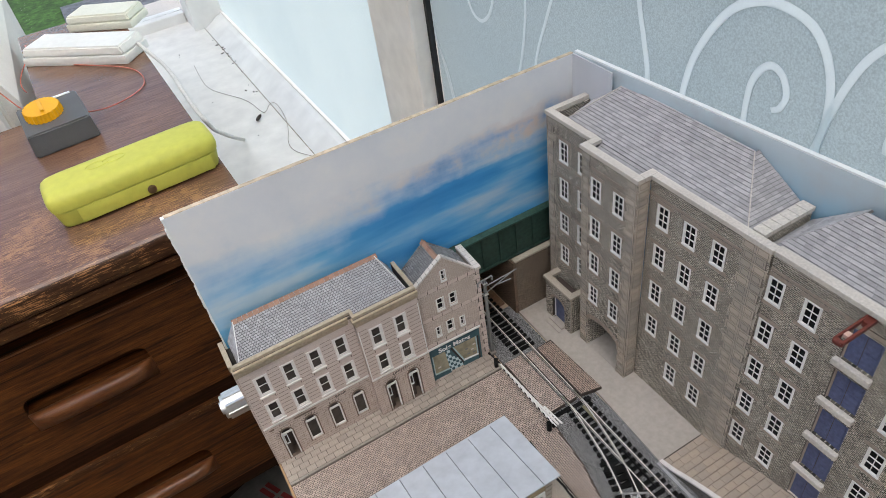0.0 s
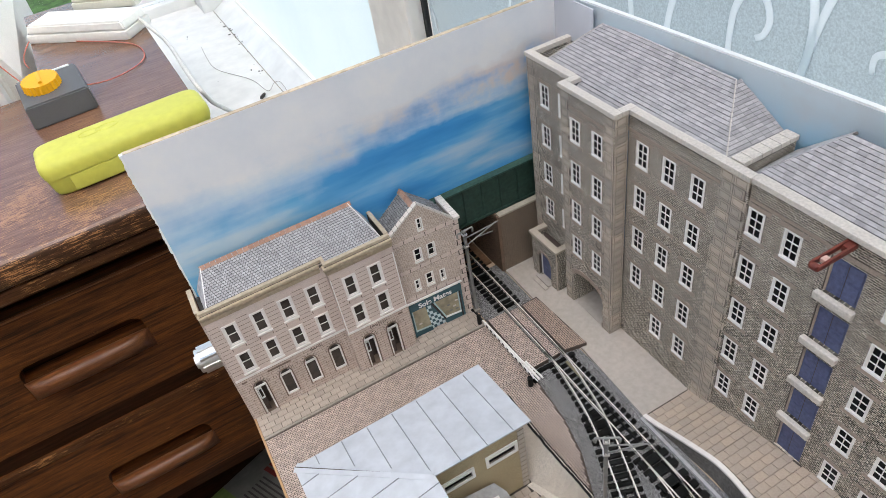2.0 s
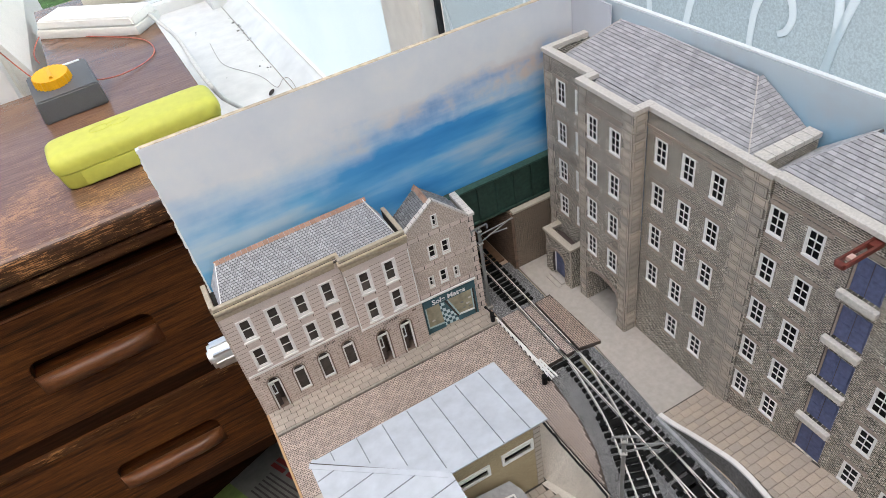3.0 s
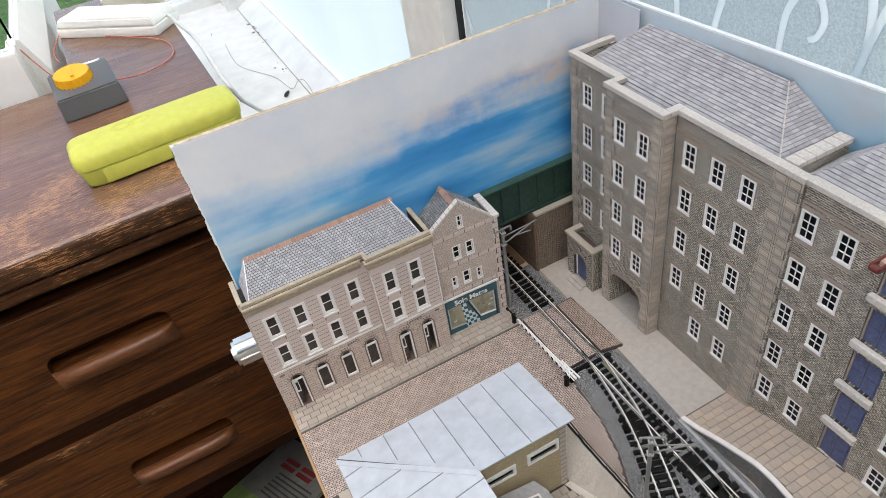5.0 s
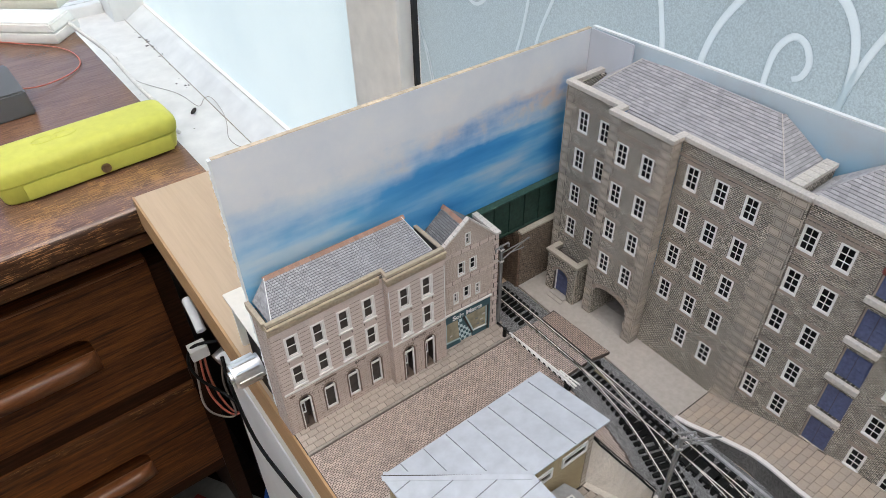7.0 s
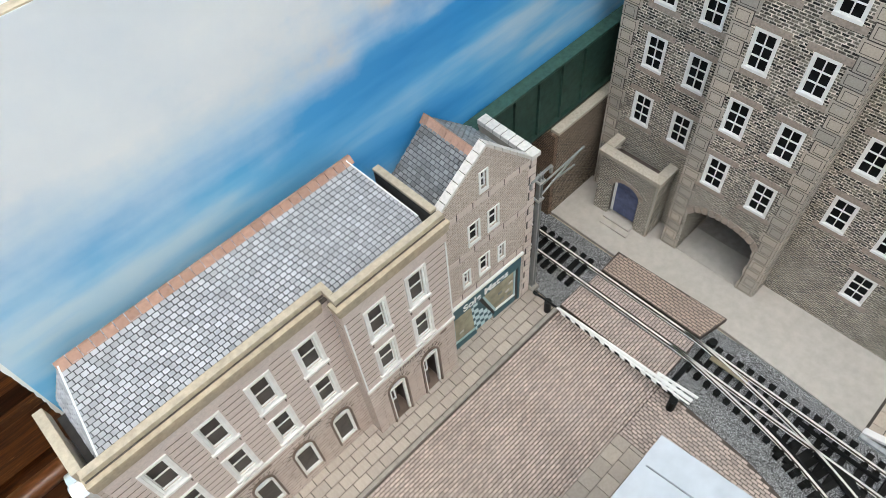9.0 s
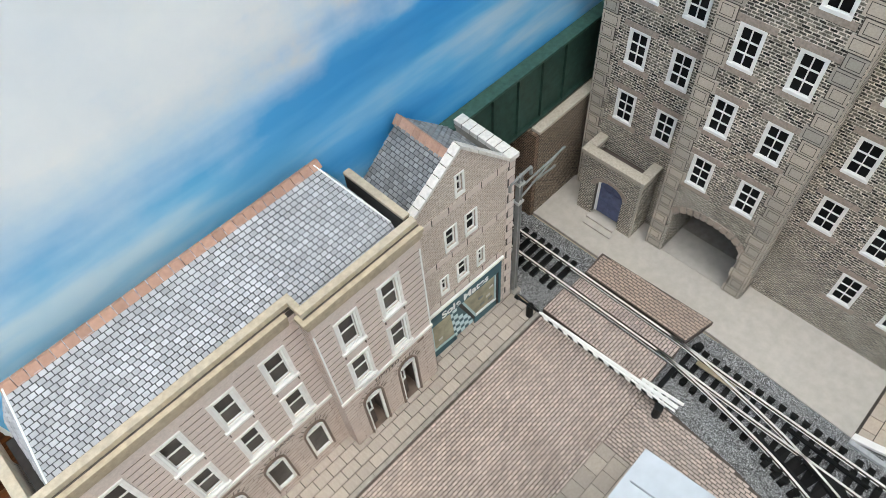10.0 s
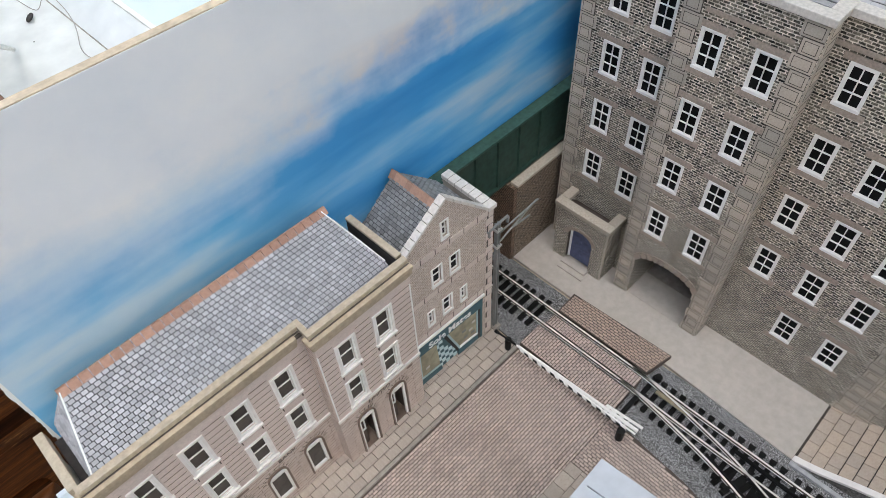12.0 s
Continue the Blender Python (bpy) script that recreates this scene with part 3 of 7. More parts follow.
    boxed("frame_corner", "upvc_b", w5, -153, -139.5, 758, 789, -205, 42, bevel=2, label="cream corner frame")
    # glazed roof, out of view, added to let the sky light in
    roof = thing("ceiling", "assumed conservatory roof with white glazing bars, out of view", "ceiling", kind="structure")
    bm = bmesh.new()
    for i in range(6):
        y = -1800 + i * 720
        box(bm, -1700, 520, y - 25, y + 25, 1500, 1560)
    for x in (-1700, -960, -220, 500):
        box(bm, x - 20, x + 20, -1800, 1800, 1505, 1555)
    part("glazing_bars", bm, "upvc", roof)
    bm = bmesh.new()
    box(bm, -1700, 520, -1800, 1800, 1562, 1568)
    part("roof_glass", bm, "glass", roof).visible_shadow = False
    # garden
    tagged(boxed("ground", "grass", None, -60000, 60000, -60000, 60000, -900, -880), "green garden lawn", "lawn", kind="structure")
    # unseen pale ground, added as a reflector for the frosted panes
    tagged(boxed("ground_east", "bounce_pave", None, 530, 9000, -9000, 1720, -879, -870), "unseen pale ground added to bounce light into the frosted panes", "paving", kind="structure")
    tagged(boxed("patio", "patio", None, -100, 2400, 1730, 4300, -879, -860), "dark grey patio paving", "patio", kind="structure")


def swirl(name, parent, pts, width, x=None):
    """One painted swirl on the window film: a flat ribbon along smooth points (y, z)."""
    x = WIN_X - 1.2 if x is None else x
    P = [Vector((p[0], p[1])) for p in pts]
    fine = []
    for i in range(len(P) - 1):
        a, b, c, d = P[max(i - 1, 0)], P[i], P[i + 1], P[min(i + 2, len(P) - 1)]
        for s in range(10):
            t = s / 10
            fine.append(0.5 * (2 * b + (c - a) * t + (2 * a - 5 * b + 4 * c - d) * t * t + (3 * b - a - 3 * c + d) * t ** 3))
    fine.append(P[-1])
    bm = bmesh.new()
    rows = []
    for i, p in enumerate(fine):
        d = (fine[min(i + 1, len(fine) - 1)] - fine[max(i - 1, 0)]).normalized()
        nn = Vector((-d.y, d.x)) * width * 0.5 * (0.75 + 0.35 * math.sin(3.1 * i / len(fine)))
        rows.append([bm.verts.new((xx * MM, q.x * MM, q.y * MM)) for q in (p + nn, p - nn) for xx in (x, WIN_X + 0.7 + (WIN_X - x))])
    for a, b in zip(rows, rows[1:]):
        for i, j in ((0, 2), (2, 3), (3, 1), (1, 0)):
            bm.faces.new((a[i], a[j], b[j], b[i]))
    bm.faces.new([rows[0][i] for i in (0, 2, 3, 1)])
    bm.faces.new([rows[-1][i] for i in (1, 3, 2, 0)])
    return part(name, bm, "swirl", parent)


def swirls():
    w = next(o for o in scene.objects if o.name == "window_1")
    big = [
        ([(-40, 60), (-33, 130), (-32, 160), (-38, 196), (-55, 226), (-74, 238), (-93, 238), (-107, 231), (-117, 214), (-120, 190), (-114, 160), (-104, 120)], 6.5),
        ([(-76, 90), (-77, 150), (-76, 185), (-78, 200), (-85, 209), (-93, 207), (-97.5, 198), (-95.5, 190), (-91, 187)], 5.5),
        ([(20, 300), (7, 222), (0, 195), (-5, 172), (-7, 120), (-4, 60)], 5.5),
        ([(-121, 120), (-119, 170), (-122, 200), (-130, 226), (-143, 240), (-160, 240), (-172, 228), (-174, 210)], 5.5),
        ([(-164, 110), (-166, 160), (-163, 190), (-158, 200), (-150, 198), (-150, 190)], 4.5),
        ([(150, 60), (138, 110), (128, 140), (121, 175), (119, 210), (116, 260)], 3.6),
        ([(118, 100), (109, 145), (96, 178), (84, 206), (70, 236)], 3.6),
        ([(212, 190), (200, 160), (186, 152), (172, 160), (163, 178), (160, 200)], 4.0),
        ([(264, -10), (250, 40), (262, 90), (276, 122), (272, 150), (262, 200)], 2.6),
        ([(240, 20), (255, 80), (270, 110), (276, 150)], 2.2),
    ]
    for i, (pts, wd) in enumerate(big):
        swirl("swirl", w, pts, wd * 0.68, WIN_X - 0.25 - 0.03 * i)
    # the dense frosting is left out where the clear swirls run
    pane = next(o for o in w.children if o.name.startswith("pane"))
    for ob in [o for o in w.children if o.name.startswith("swirl")]:
        cut = pane.modifiers.new("cut", "BOOLEAN")
        cut.operation, cut.solver, cut.object = "DIFFERENCE", "EXACT", ob
    bpy.context.view_layer.update()
    me = bpy.data.meshes.new_from_object(pane.evaluated_get(bpy.context.evaluated_depsgraph_get()))
    pane.modifiers.clear()
    if len(me.polygons) > 50:
        pane.data = me


def desk():
    d = thing("desk", "worn dark-stained oak desk with scratched top and drawers", "desk", at=(73, 360, -2))
    d.rotation_euler.z = radians(1.4)
    # local coordinates: x to the left is negative, y away from the drawers
    bm = bmesh.new()
    pts = [(-560, -24), (4, -24), (4, 720), (-160, 720), (-160, 356), (-560, 356)]
    prism(bm, pts, -46, -15)
    es = [e for e in bm.edges if all(abs(v.co.y + 24 * MM) < 1e-6 for v in e.verts) and abs(e.verts[0].co.z - e.verts[1].co.z) < 1e-6]
    bmesh.ops.bevel(bm, geom=es, offset=9 * MM, segments=4, affect="EDGES", profile=0.5)
    top = part("top", bm, "oak", d, "scratched and worn oak top", smooth=True)
    top.data.materials.append(M["oak_lip"])
    for f in top.data.polygons:
        if f.normal.y < -0.6:
            f.material_index = 1
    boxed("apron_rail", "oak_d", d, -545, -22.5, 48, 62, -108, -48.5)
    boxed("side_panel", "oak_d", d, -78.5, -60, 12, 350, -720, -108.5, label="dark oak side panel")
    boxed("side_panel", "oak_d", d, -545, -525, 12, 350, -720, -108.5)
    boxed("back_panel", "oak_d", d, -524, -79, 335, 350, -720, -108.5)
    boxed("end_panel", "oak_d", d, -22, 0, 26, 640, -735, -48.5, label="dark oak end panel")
    for x in (-140, -10):
        boxed("leg", "oak_d", d, x - 14, x + 6, 660, 690, -738, -48.5, bevel=2)
    for z1, z0, zc in ((-94, -264, -172), (-292, -452, -378)):
        xc, hu, h0, h1 = -226, 67, zc - 8, zc + 15
        bm = bmesh.new()
        slab(bm, lambda u, z, k: (u, 6 + k, z), (-524, -79), (z0, z1), [(xc - hu, xc + hu, h0, h1)], 22)
        dr = part("drawer", bm, "oak_f", d, "dark oak drawer front with long grain")
        boxed("worn_edge", "oak_w" if z1 < -200 else "oak_h", dr, -522, -81, 4.6, 8, z1 - (9 if z1 < -200 else 2), z1 + 0.4, bevel=0.9, label="worn pale upper edge")
        for sx in (-1, 1):
            cx, r = xc + sx * hu, 13
            arc = [(cx - sx * r * (1 - math.cos(a)), h1 - r * (1 - math.sin(a))) for a in (math.pi / 12 * k for k in range(7))]
            bm = bmesh.new()
            for p, q in zip(arc, arc[1:]):
                solid(bm, [(u, 6, z) for u, z in ((cx, h1), p, q)], [(u, 27, z) for u, z in ((cx, h1), p, q)])
            bmesh.ops.remove_doubles(bm, verts=bm.verts[:], dist=1e-6)
            part("hollow_corner", bm, "oak_f", dr, "rounded corner of the finger hollow")
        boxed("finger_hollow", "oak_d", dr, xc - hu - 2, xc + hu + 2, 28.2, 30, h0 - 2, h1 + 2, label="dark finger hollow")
        # rounded lip under the hollow
        bm = bmesh.new()
        prof = [(5.8, -27), (0.0, -23), (-7.5, -15), (-12.5, -7), (-14.0, 0), (-12.5, 4.5), (-9.0, 7.0), (-4.0, 7.5), (3.0, 5.0), (12.0, -3.0)]
        rr = []
        for s in range(25):
            u = -1 + 2 * s / 24
            k = max(0.0, 1 - abs(u) ** 5) ** 0.5
            rr.append([bm.verts.new(((xc + (hu + 1) * u) * MM, (6 + (p - 6) * (k if p < 6 else 1)) * MM, (zc - 8 + (q if q < 0 else q * (0.3 + 0.7 * k))) * MM)) for p, q in prof])
        for a, b in zip(rr, rr[1:]):
            for i in range(len(prof) - 1):
                bm.faces.new((a[i], a[i + 1], b[i + 1], b[i]))
        part("handle", bm, "oak_h", dr, "rounded polished wooden pull", smooth=True)
    boxed("edge_moulding", "oak_w", d, -560, 2, -19, 10, -63, -47.2, bevel=4, label="worn moulding under the top")
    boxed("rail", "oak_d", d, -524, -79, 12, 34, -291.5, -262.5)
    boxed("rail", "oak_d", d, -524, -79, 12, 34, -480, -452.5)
    return d


def glasses_case():
    g = thing("glasses_case", "lime yellow moulded case with press stud, on the desk", "case", at=(-13.5, 440.5, -17))
    g.rotation_euler.z = radians(3)
    def shell(name, rings_, more=3.5):
        """A long rounded tray from rings of (height, half depth, half length)."""
        bm = bmesh.new()
        rings = []
        for z, hy, hx in rings_:
            ring = []
            for j in range(48):
                a = 2 * math.pi * j / 48
                cx, sy = math.cos(a), math.sin(a)
                ring.append(bm.verts.new(((hx + more) * math.copysign(abs(cx) ** 0.2, cx) * MM, hy * math.copysign(abs(sy) ** 0.3, sy) * MM, z * MM)))
            rings.append(ring)
        for a, b in zip(rings, rings[1:]):
            for j in range(48):
                bm.faces.new((a[j], a[(j + 1) % 48], b[(j + 1) % 48], b[j]))
        bm.faces.new(rings[-1])
        bm.faces.new(rings[0][::-1])
        return part(name, bm, "lime", g, smooth=True)
    shell("lower_shell", [(0, 25, 79), (1.5, 27, 81.5), (4, 28, 82.5), (20, 30, 85), (21.2, 29.2, 84.2)])
    shell("lid", [(21.4, 29.6, 84.6), (22.2, 31, 86), (28, 31.2, 87), (33, 30.4, 86.6), (36, 28.6, 85.2), (38.5, 25.6, 82.5), (40, 22, 79), (40.8, 17, 74), (41, 12, 68)])
    bm = bmesh.new()
    box(bm, -66, 78, -31.3, -29.6, 3.5, 20.6, bevel=0.8)
    part("front_flap", bm, "lime", g, "closing flap with a stepped end", smooth=True)
    bm = bmesh.new()
    rod(bm, (8, -31.2, 9.5), (8, -32.8, 9.5), 4.8, 20)
    rod(bm, (8, -32.8, 9.5), (8, -33.6, 9.5), 3.6, 20)
    part("press_stud", bm, "stud", g, "round bronze press stud", smooth=True)
    bm = bmesh.new()
    for dx in (-18, 0):
        for j in range(20):
            a, b = 2 * math.pi * j / 20, 2 * math.pi * (j + 1) / 20
            rod(bm, (dx - 12 + 12 * math.cos(a), 4 + 6 * math.sin(a), 40.8), (dx - 12 + 12 * math.cos(b), 4 + 6 * math.sin(b), 40.8), 0.7, 6)
    part("embossed_mark", bm, "lime", g, "embossed oval mark")
    return g


def controller():
    c = thing("train_controller", "dark grey controller box with an orange-yellow knob, on the desk", "controller", at=(-74.5, 633, -17))
    c.rotation_euler.z = radians(4)
    bm = bmesh.new()
    solid(bm, [(-39, -37, 0), (39, -37, 0), (39, 40, 0), (-39, 40, 0)], [(-37, -35, 29), (37, -35, 29), (37, 39, 37), (-37, 39, 37)])
    bmesh.ops.bevel(bm, geom=bm.edges[:], offset=2 * MM, segments=2, affect="EDGES")
    part("body", bm, "box_g", c)
    bm = bmesh.new()
    m = shift(-8, 4, 38) @ pose(0, 0, 0, 6)
    bmesh.ops.create_cone(bm, cap_ends=True, segments=48, radius1=23 * MM, radius2=22 * MM, depth=12 * MM, matrix=m)
    for v in bm.verts:
        loc = m.inverted() @ v.co
        i = round(math.atan2(loc.y, loc.x) / (2 * math.pi) * 48)
        k = 1.0 if i % 2 else 0.93
        v.co = m @ Vector((loc.x * k, loc.y * k, loc.z))
    k = part("knob", bm, "knob", c, "ribbed orange-yellow knob")
    boxed("pointer", "knob", k, -10, -6, -14, 22, 44, 46.5, bevel=0.6)
    boxed("label_strip", "paper", c, 6, 30, 34, 38.5, 35.5, 37.6)
    return c


def socket_strip(name, label, at, rz, dims, mat):
    s = thing(name, label, "power strip", at=at)
    s.rotation_euler.z = radians(rz)
    L_, W_, H_ = dims
    bm = bmesh.new()
    box(bm, -L_ / 2, L_ / 2, -W_ / 2, W_ / 2, 0, H_ * 0.5, bevel=3)
    part("base", bm, mat, s, smooth=True)
    bm = bmesh.new()
    pts = lambda k, z: [(-L_ / 2 * k, -W_ / 2 * k + 1, z), (L_ / 2 * k, -W_ / 2 * k + 1, z), (L_ / 2 * k, W_ / 2 * k - 1, z), (-L_ / 2 * k, W_ / 2 * k - 1, z)]
    solid(bm, pts(0.985, H_ * 0.5 + 0.3), pts(0.93, H_))
    bmesh.ops.bevel(bm, geom=bm.edges[:], offset=2.5 * MM, segments=2, affect="EDGES")
    part("cover", bm, mat, s, smooth=True)
    return s


def desk_clutter():
    socket_strip("power_strip", "white plastic mains extension block on the desk", (-12, 883, -17), -42, (185, 62, 28), "socket")
    wire("flex", "white_w", None, [(57, 848, 2), (70, 800, -10), (82, 727, -13), (81, 602, -13), (83, 550, -13), (85, 531, -15), (94, 560, -45), (106, 618, -80), (130, 705, -140), (155, 788, -194)], 3.0, "white mains flex along the desk edge")
    bpy.data.objects["flex"]["category"] = "cable"
    socket_strip("adaptor_box", "yellowed ivory plastic box on the desk", (40.5, 1006, -17), -38, (120, 60, 26), "ivory")
    for nm, pts in (("red_wire", [(-35, 859.2, -14), (-5, 830, -15), (35, 781.5, -15), (47, 742.6, -15.5), (43, 698.9, -15), (15, 674.6, -15), (-25, 653.2, -10), (-45, 645.5, 0)]),
                    ("red_wire", [(-140, 771.8, 30), (-123, 762, -8), (-107, 728, -14), (-90, 696, -10), (-79, 668.8, 8)]),
                    ("red_wire", [(-95, 1014.6, -14), (-90, 966.1, -14), (-107, 907.8, -14), (-115, 839.8, -14), (-107, 810.6, -14)])):
        tagged(wire(nm, "red_w", None, pts, 0.9, "thin pink-red hook-up wire lying on the desk"), category="wire")
    tagged(wire("thin_wire", "grey_w", None, [(163, 1170, -198), (158, 1100, -198), (158, 1038, -198), (178, 991, -198), (208, 931, -198), (213, 862, -198), (221, 862, -197), (233, 884, -196), (246, 876, -192), (238, 788, -197), (206, 714, -198), (232, 660, -198), (262, 600, -190)], 0.5, "thin dark wire trailing over the windowsill"), category="wire")


def floor_clutter():
    m = thing("magazine", "printed magazine with dark red lettering lying under the desk", "magazine", at=(-75, 420, -640))
    m.rotation_euler = (radians(-25), 0, radians(20))
    boxed("page_block", "mag", m, -75, 75, -105, 105, 0, 5)
    boxed("green_panel", "mag_g", m, -74, -40, -104, 104, 5, 5.6)
    for i in range(4):
        boxed("print_bar", "inkred", m, 22 + 12 * (i % 2), 30 + 12 * (i % 2), -60 + 60 * (i // 2), -12 + 60 * (i // 2), 5, 5.7)
    for i in range(6):
        boxed("print_bar", "ink", m, -30 + 8 * i, -27 + 8 * i, -90, 30, 5, 5.6)
    tagged(boxed("storage_box", "oak_d", None, -250, 80, 330, 640, -740, -690, bevel=4), "dark storage box on the floor under the desk", "box")
    b = thing("bowl", "blue plastic bowl under the desk", "bowl", at=(85, 350, -640))
    bm = bmesh.new()
    bmesh.ops.create_cone(bm, cap_ends=False, segments=32, radius1=42 * MM, radius2=62 * MM, depth=60 * MM)
    ob = part("bowl_body", bm, "blue", b, smooth=True)
    mod = ob.modifiers.new("thick", "SOLIDIFY")
    mod.thickness = 3 * MM
    tagged(boxed("carton", "room", None, 10, 140, 270, 400, -740, -671, bevel=2), "pale carton on the floor", "box")


# ---- baseboard and its supports ----
def baseboard():
    b = thing("baseboard", "plywood layout baseboard on a pale frame", "baseboard", kind="structure")
    boxed("board", "ply", b, 1.2, 279, -560, 330.5, -15.5, -1.6)
    boxed("edging", "ply_e", b, -1.0, 1.0, -560, 330.5, -34, -1.2, label="brown sawn plywood edge")
    boxed("batten", "foam", b, 2.2, 7.2, -560, 140, -70, -16.6, label="cream batten under the board")
    boxed("batten", "ply", b, 255, 275, -560, 325, -62, -15.8)
    boxed("batten", "ply", b, 26.4, 254.6, 300, 318, -62, -15.8)
    t = thing("support_table", "white sided table under the layout", "table")
    boxed("fascia", "upvc", t, 6, 12, -600, 196, -480, -100, label="scuffed white side panel")
    boxed("table_top", "oak_d", t, 12.2, 254, -600, 300, -115, -86)
    for x in (20, 220):
        for y in (-570, 190):
            boxed("leg", "black", t, x, x + 25, y, y + 25, -739, -115.4)


def servo():
    s = thing("motor_unit", "silver motor can on a black gearbox behind the backdrop", "motor", at=(2, 0, 0))
    bm = bmesh.new()
    rod(bm, (-19, 45, 28), (0, 45, 28), 8.0, 28)
    rod(bm, (-20.5, 45, 28), (-19, 45, 28), 4.2, 24)
    part("motor_can", bm, "silver", s, "bright ribbed silver can", smooth=True)
    bm = bmesh.new()
    for a in range(8):
        an = a * math.pi / 4
        y, z = 45 + 7.9 * math.cos(an), 28 + 7.9 * math.sin(an)
        box(bm, -17, -2, y - 1.0, y + 1.0, z - 1.0, z + 1.0)
    part("rib", bm, "silver", s)
    boxed("gearbox", "black", s, 1, 14, 34.5, 62, -1.4, 46, bevel=1.5, label="black plastic gearbox")
    boxed("bracket", "foam", s, 1, 24, 40, 98, 45.5, 47.5, label="white card bracket")
    boxed("bracket_leg", "foam", s, 4, 24, 94, 97.8, -1.4, 45.4)
    c = thing("wire_connector", "clear and silver connector block with loose red and grey wires", "connector", at=(15, 330, -219))
    boxed("block", "socket", c, -18, 2, -8, 8, -4, 12, bevel=1.5)
    bm = bmesh.new()
    rod(bm, (2, -34, 10), (28, -28, 16), 8.5, 20)
    part("motor_can", bm, "silver", c, "small silver motor can", smooth=True)
    for k, (dx, mat) in enumerate(((0, "red_w"), (5, "red_w"), (-6, "grey_w"))):
        wire("loose_wire", mat, c, [(-8 + dx, 0, 4), (-12 + dx, 0, -30), (-14 + dx * 2, -4, -70 - 8 * k), (0 + dx, -10, -112), (14 + dx, -12, -116), (12 + dx, -8, -80), (10 + dx, -10, -40), (14, -20, 6)], 1.3)
    wire("loose_wire", "black", c, [(20, -20, 18), (-10, 0, 20), (-24, 2, -4), (-20, -6, -34), (6, -30, -60), (20, -90, -66)], 1.8)
    tagged(wire("white_pipe", "upvc", None, [(7, 284, -101), (6.5, 272, -103), (6, 260, -106), (5, 247, -113)], 4.8, "short white plastic pipe under the baseboard edge", seg=14), category="pipe")
    tagged(wire("black_cable", "black", None, [(-1, 150, -58), (-4, 140, -66), (-4, 134, -96), (-3, 128, -124), (-2, 110, -140), (0, 60, -128), (1, 20, -110), (1, -40, -104), (1, -200, -120)], 1.6, "black cable hanging beside the baseboard edge"), category="cable")


def backdrops():
    rng = random.Random(8)
    # left sheet, with a torn edge and an opening for the track
    s = thing("sky_backdrop", "printed blue cloudy sky sheet on board with torn edge", "backdrop", kind="structure")
    bm = bmesh.new()
    Y, top = 32.0, 184.6
    slab(bm, lambda u, z, d: (u, Y + d, z), (2.6, 260.5), (-1.4, top), [(164, 199, -1.4, 54)], 3.0)
    part("sheet", bm, "sky", s)
    bm = bmesh.new()
    zs = [-1.4 + (top + 1.4) * i / 150 for i in range(151)]
    lo = [(1.65 + rng.uniform(-0.35, 0.35) + 0.3 * math.sin(z * 0.21) * math.sin(z * 0.083), z) for z in zs]
    for (xa, za), (xb, zb) in zip(lo, lo[1:]):
        solid(bm, [(xa, Y + 0.2, za), (2.55, Y + 0.2, za), (2.55, Y + 3, za), (xa, Y + 3, za)], [(xb, Y + 0.2, zb), (2.55, Y + 0.2, zb), (2.55, Y + 3, zb), (xb, Y + 3, zb)])
    part("torn_edge", bm, "paper", s, "torn white edge of the sheet")
    boxed("top_edge", "raw_edge", s, 3.4, 260.5, Y + 0.2, Y + 3.0, top + 0.05, top + 0.4, label="raw pale top edge")
    boxed("corner_flap", "flap", s, 259.4, 260.4, -4, Y - 0.1, -1.4, 185.0, label="overlapping corner flap")
    r = thing("side_backdrop", "pale blue printed sky board along the window side", "backdrop", kind="structure")
    bm = bmesh.new()
    solid(bm, [(260.8, Y, -1.4), (270, -163, -1.4), (275, -560, -1.4), (278, -560, -1.4), (273, -163, -1.4), (263.8, Y, -1.4)],
          [(260.8, Y, 185.2), (270, -163, 187), (275, -560, 187), (278, -560, 187), (273, -163, 187), (263.8, Y, 185.2)])
    part("sheet", bm, "sky_r", r)
    bm = bmesh.new()
    solid(bm, [(261, Y, 185.3), (270.2, -163, 187.1), (275.2, -560, 187.1), (277.8, -560, 187.1), (272.8, -163, 187.1), (263.6, Y, 185.3)],
          [(261, Y, 186.2), (270.2, -163, 188), (275.2, -560, 188), (277.8, -560, 188), (272.8, -163, 188), (263.6, Y, 186.2)])
    part("top_edge", bm, "paper", r, "white top edge")


# ---- ground of the layout ----
def ramp_z(y):
    return float(np.interp(y, [-330, -260, -224, -202, -175, -157, -140, -130], [25, 23, 20.8, 17.8, 12.9, 7.7, 2.0, 0.3]))


def ramp_x(y):
    return float(np.interp(y, [-330, -260, -205, -190, -180, -164, -149, -131], [188, 192, 197, 200, 201, 200, 198.8, 196.8]))


def setts_edge(y):
    return float(np.interp(y, [-260, -200, -153, -129, -105, -82, -68, -15], [112, 130, 143, 153.5, 159, 161, 162.3, 162.3]))


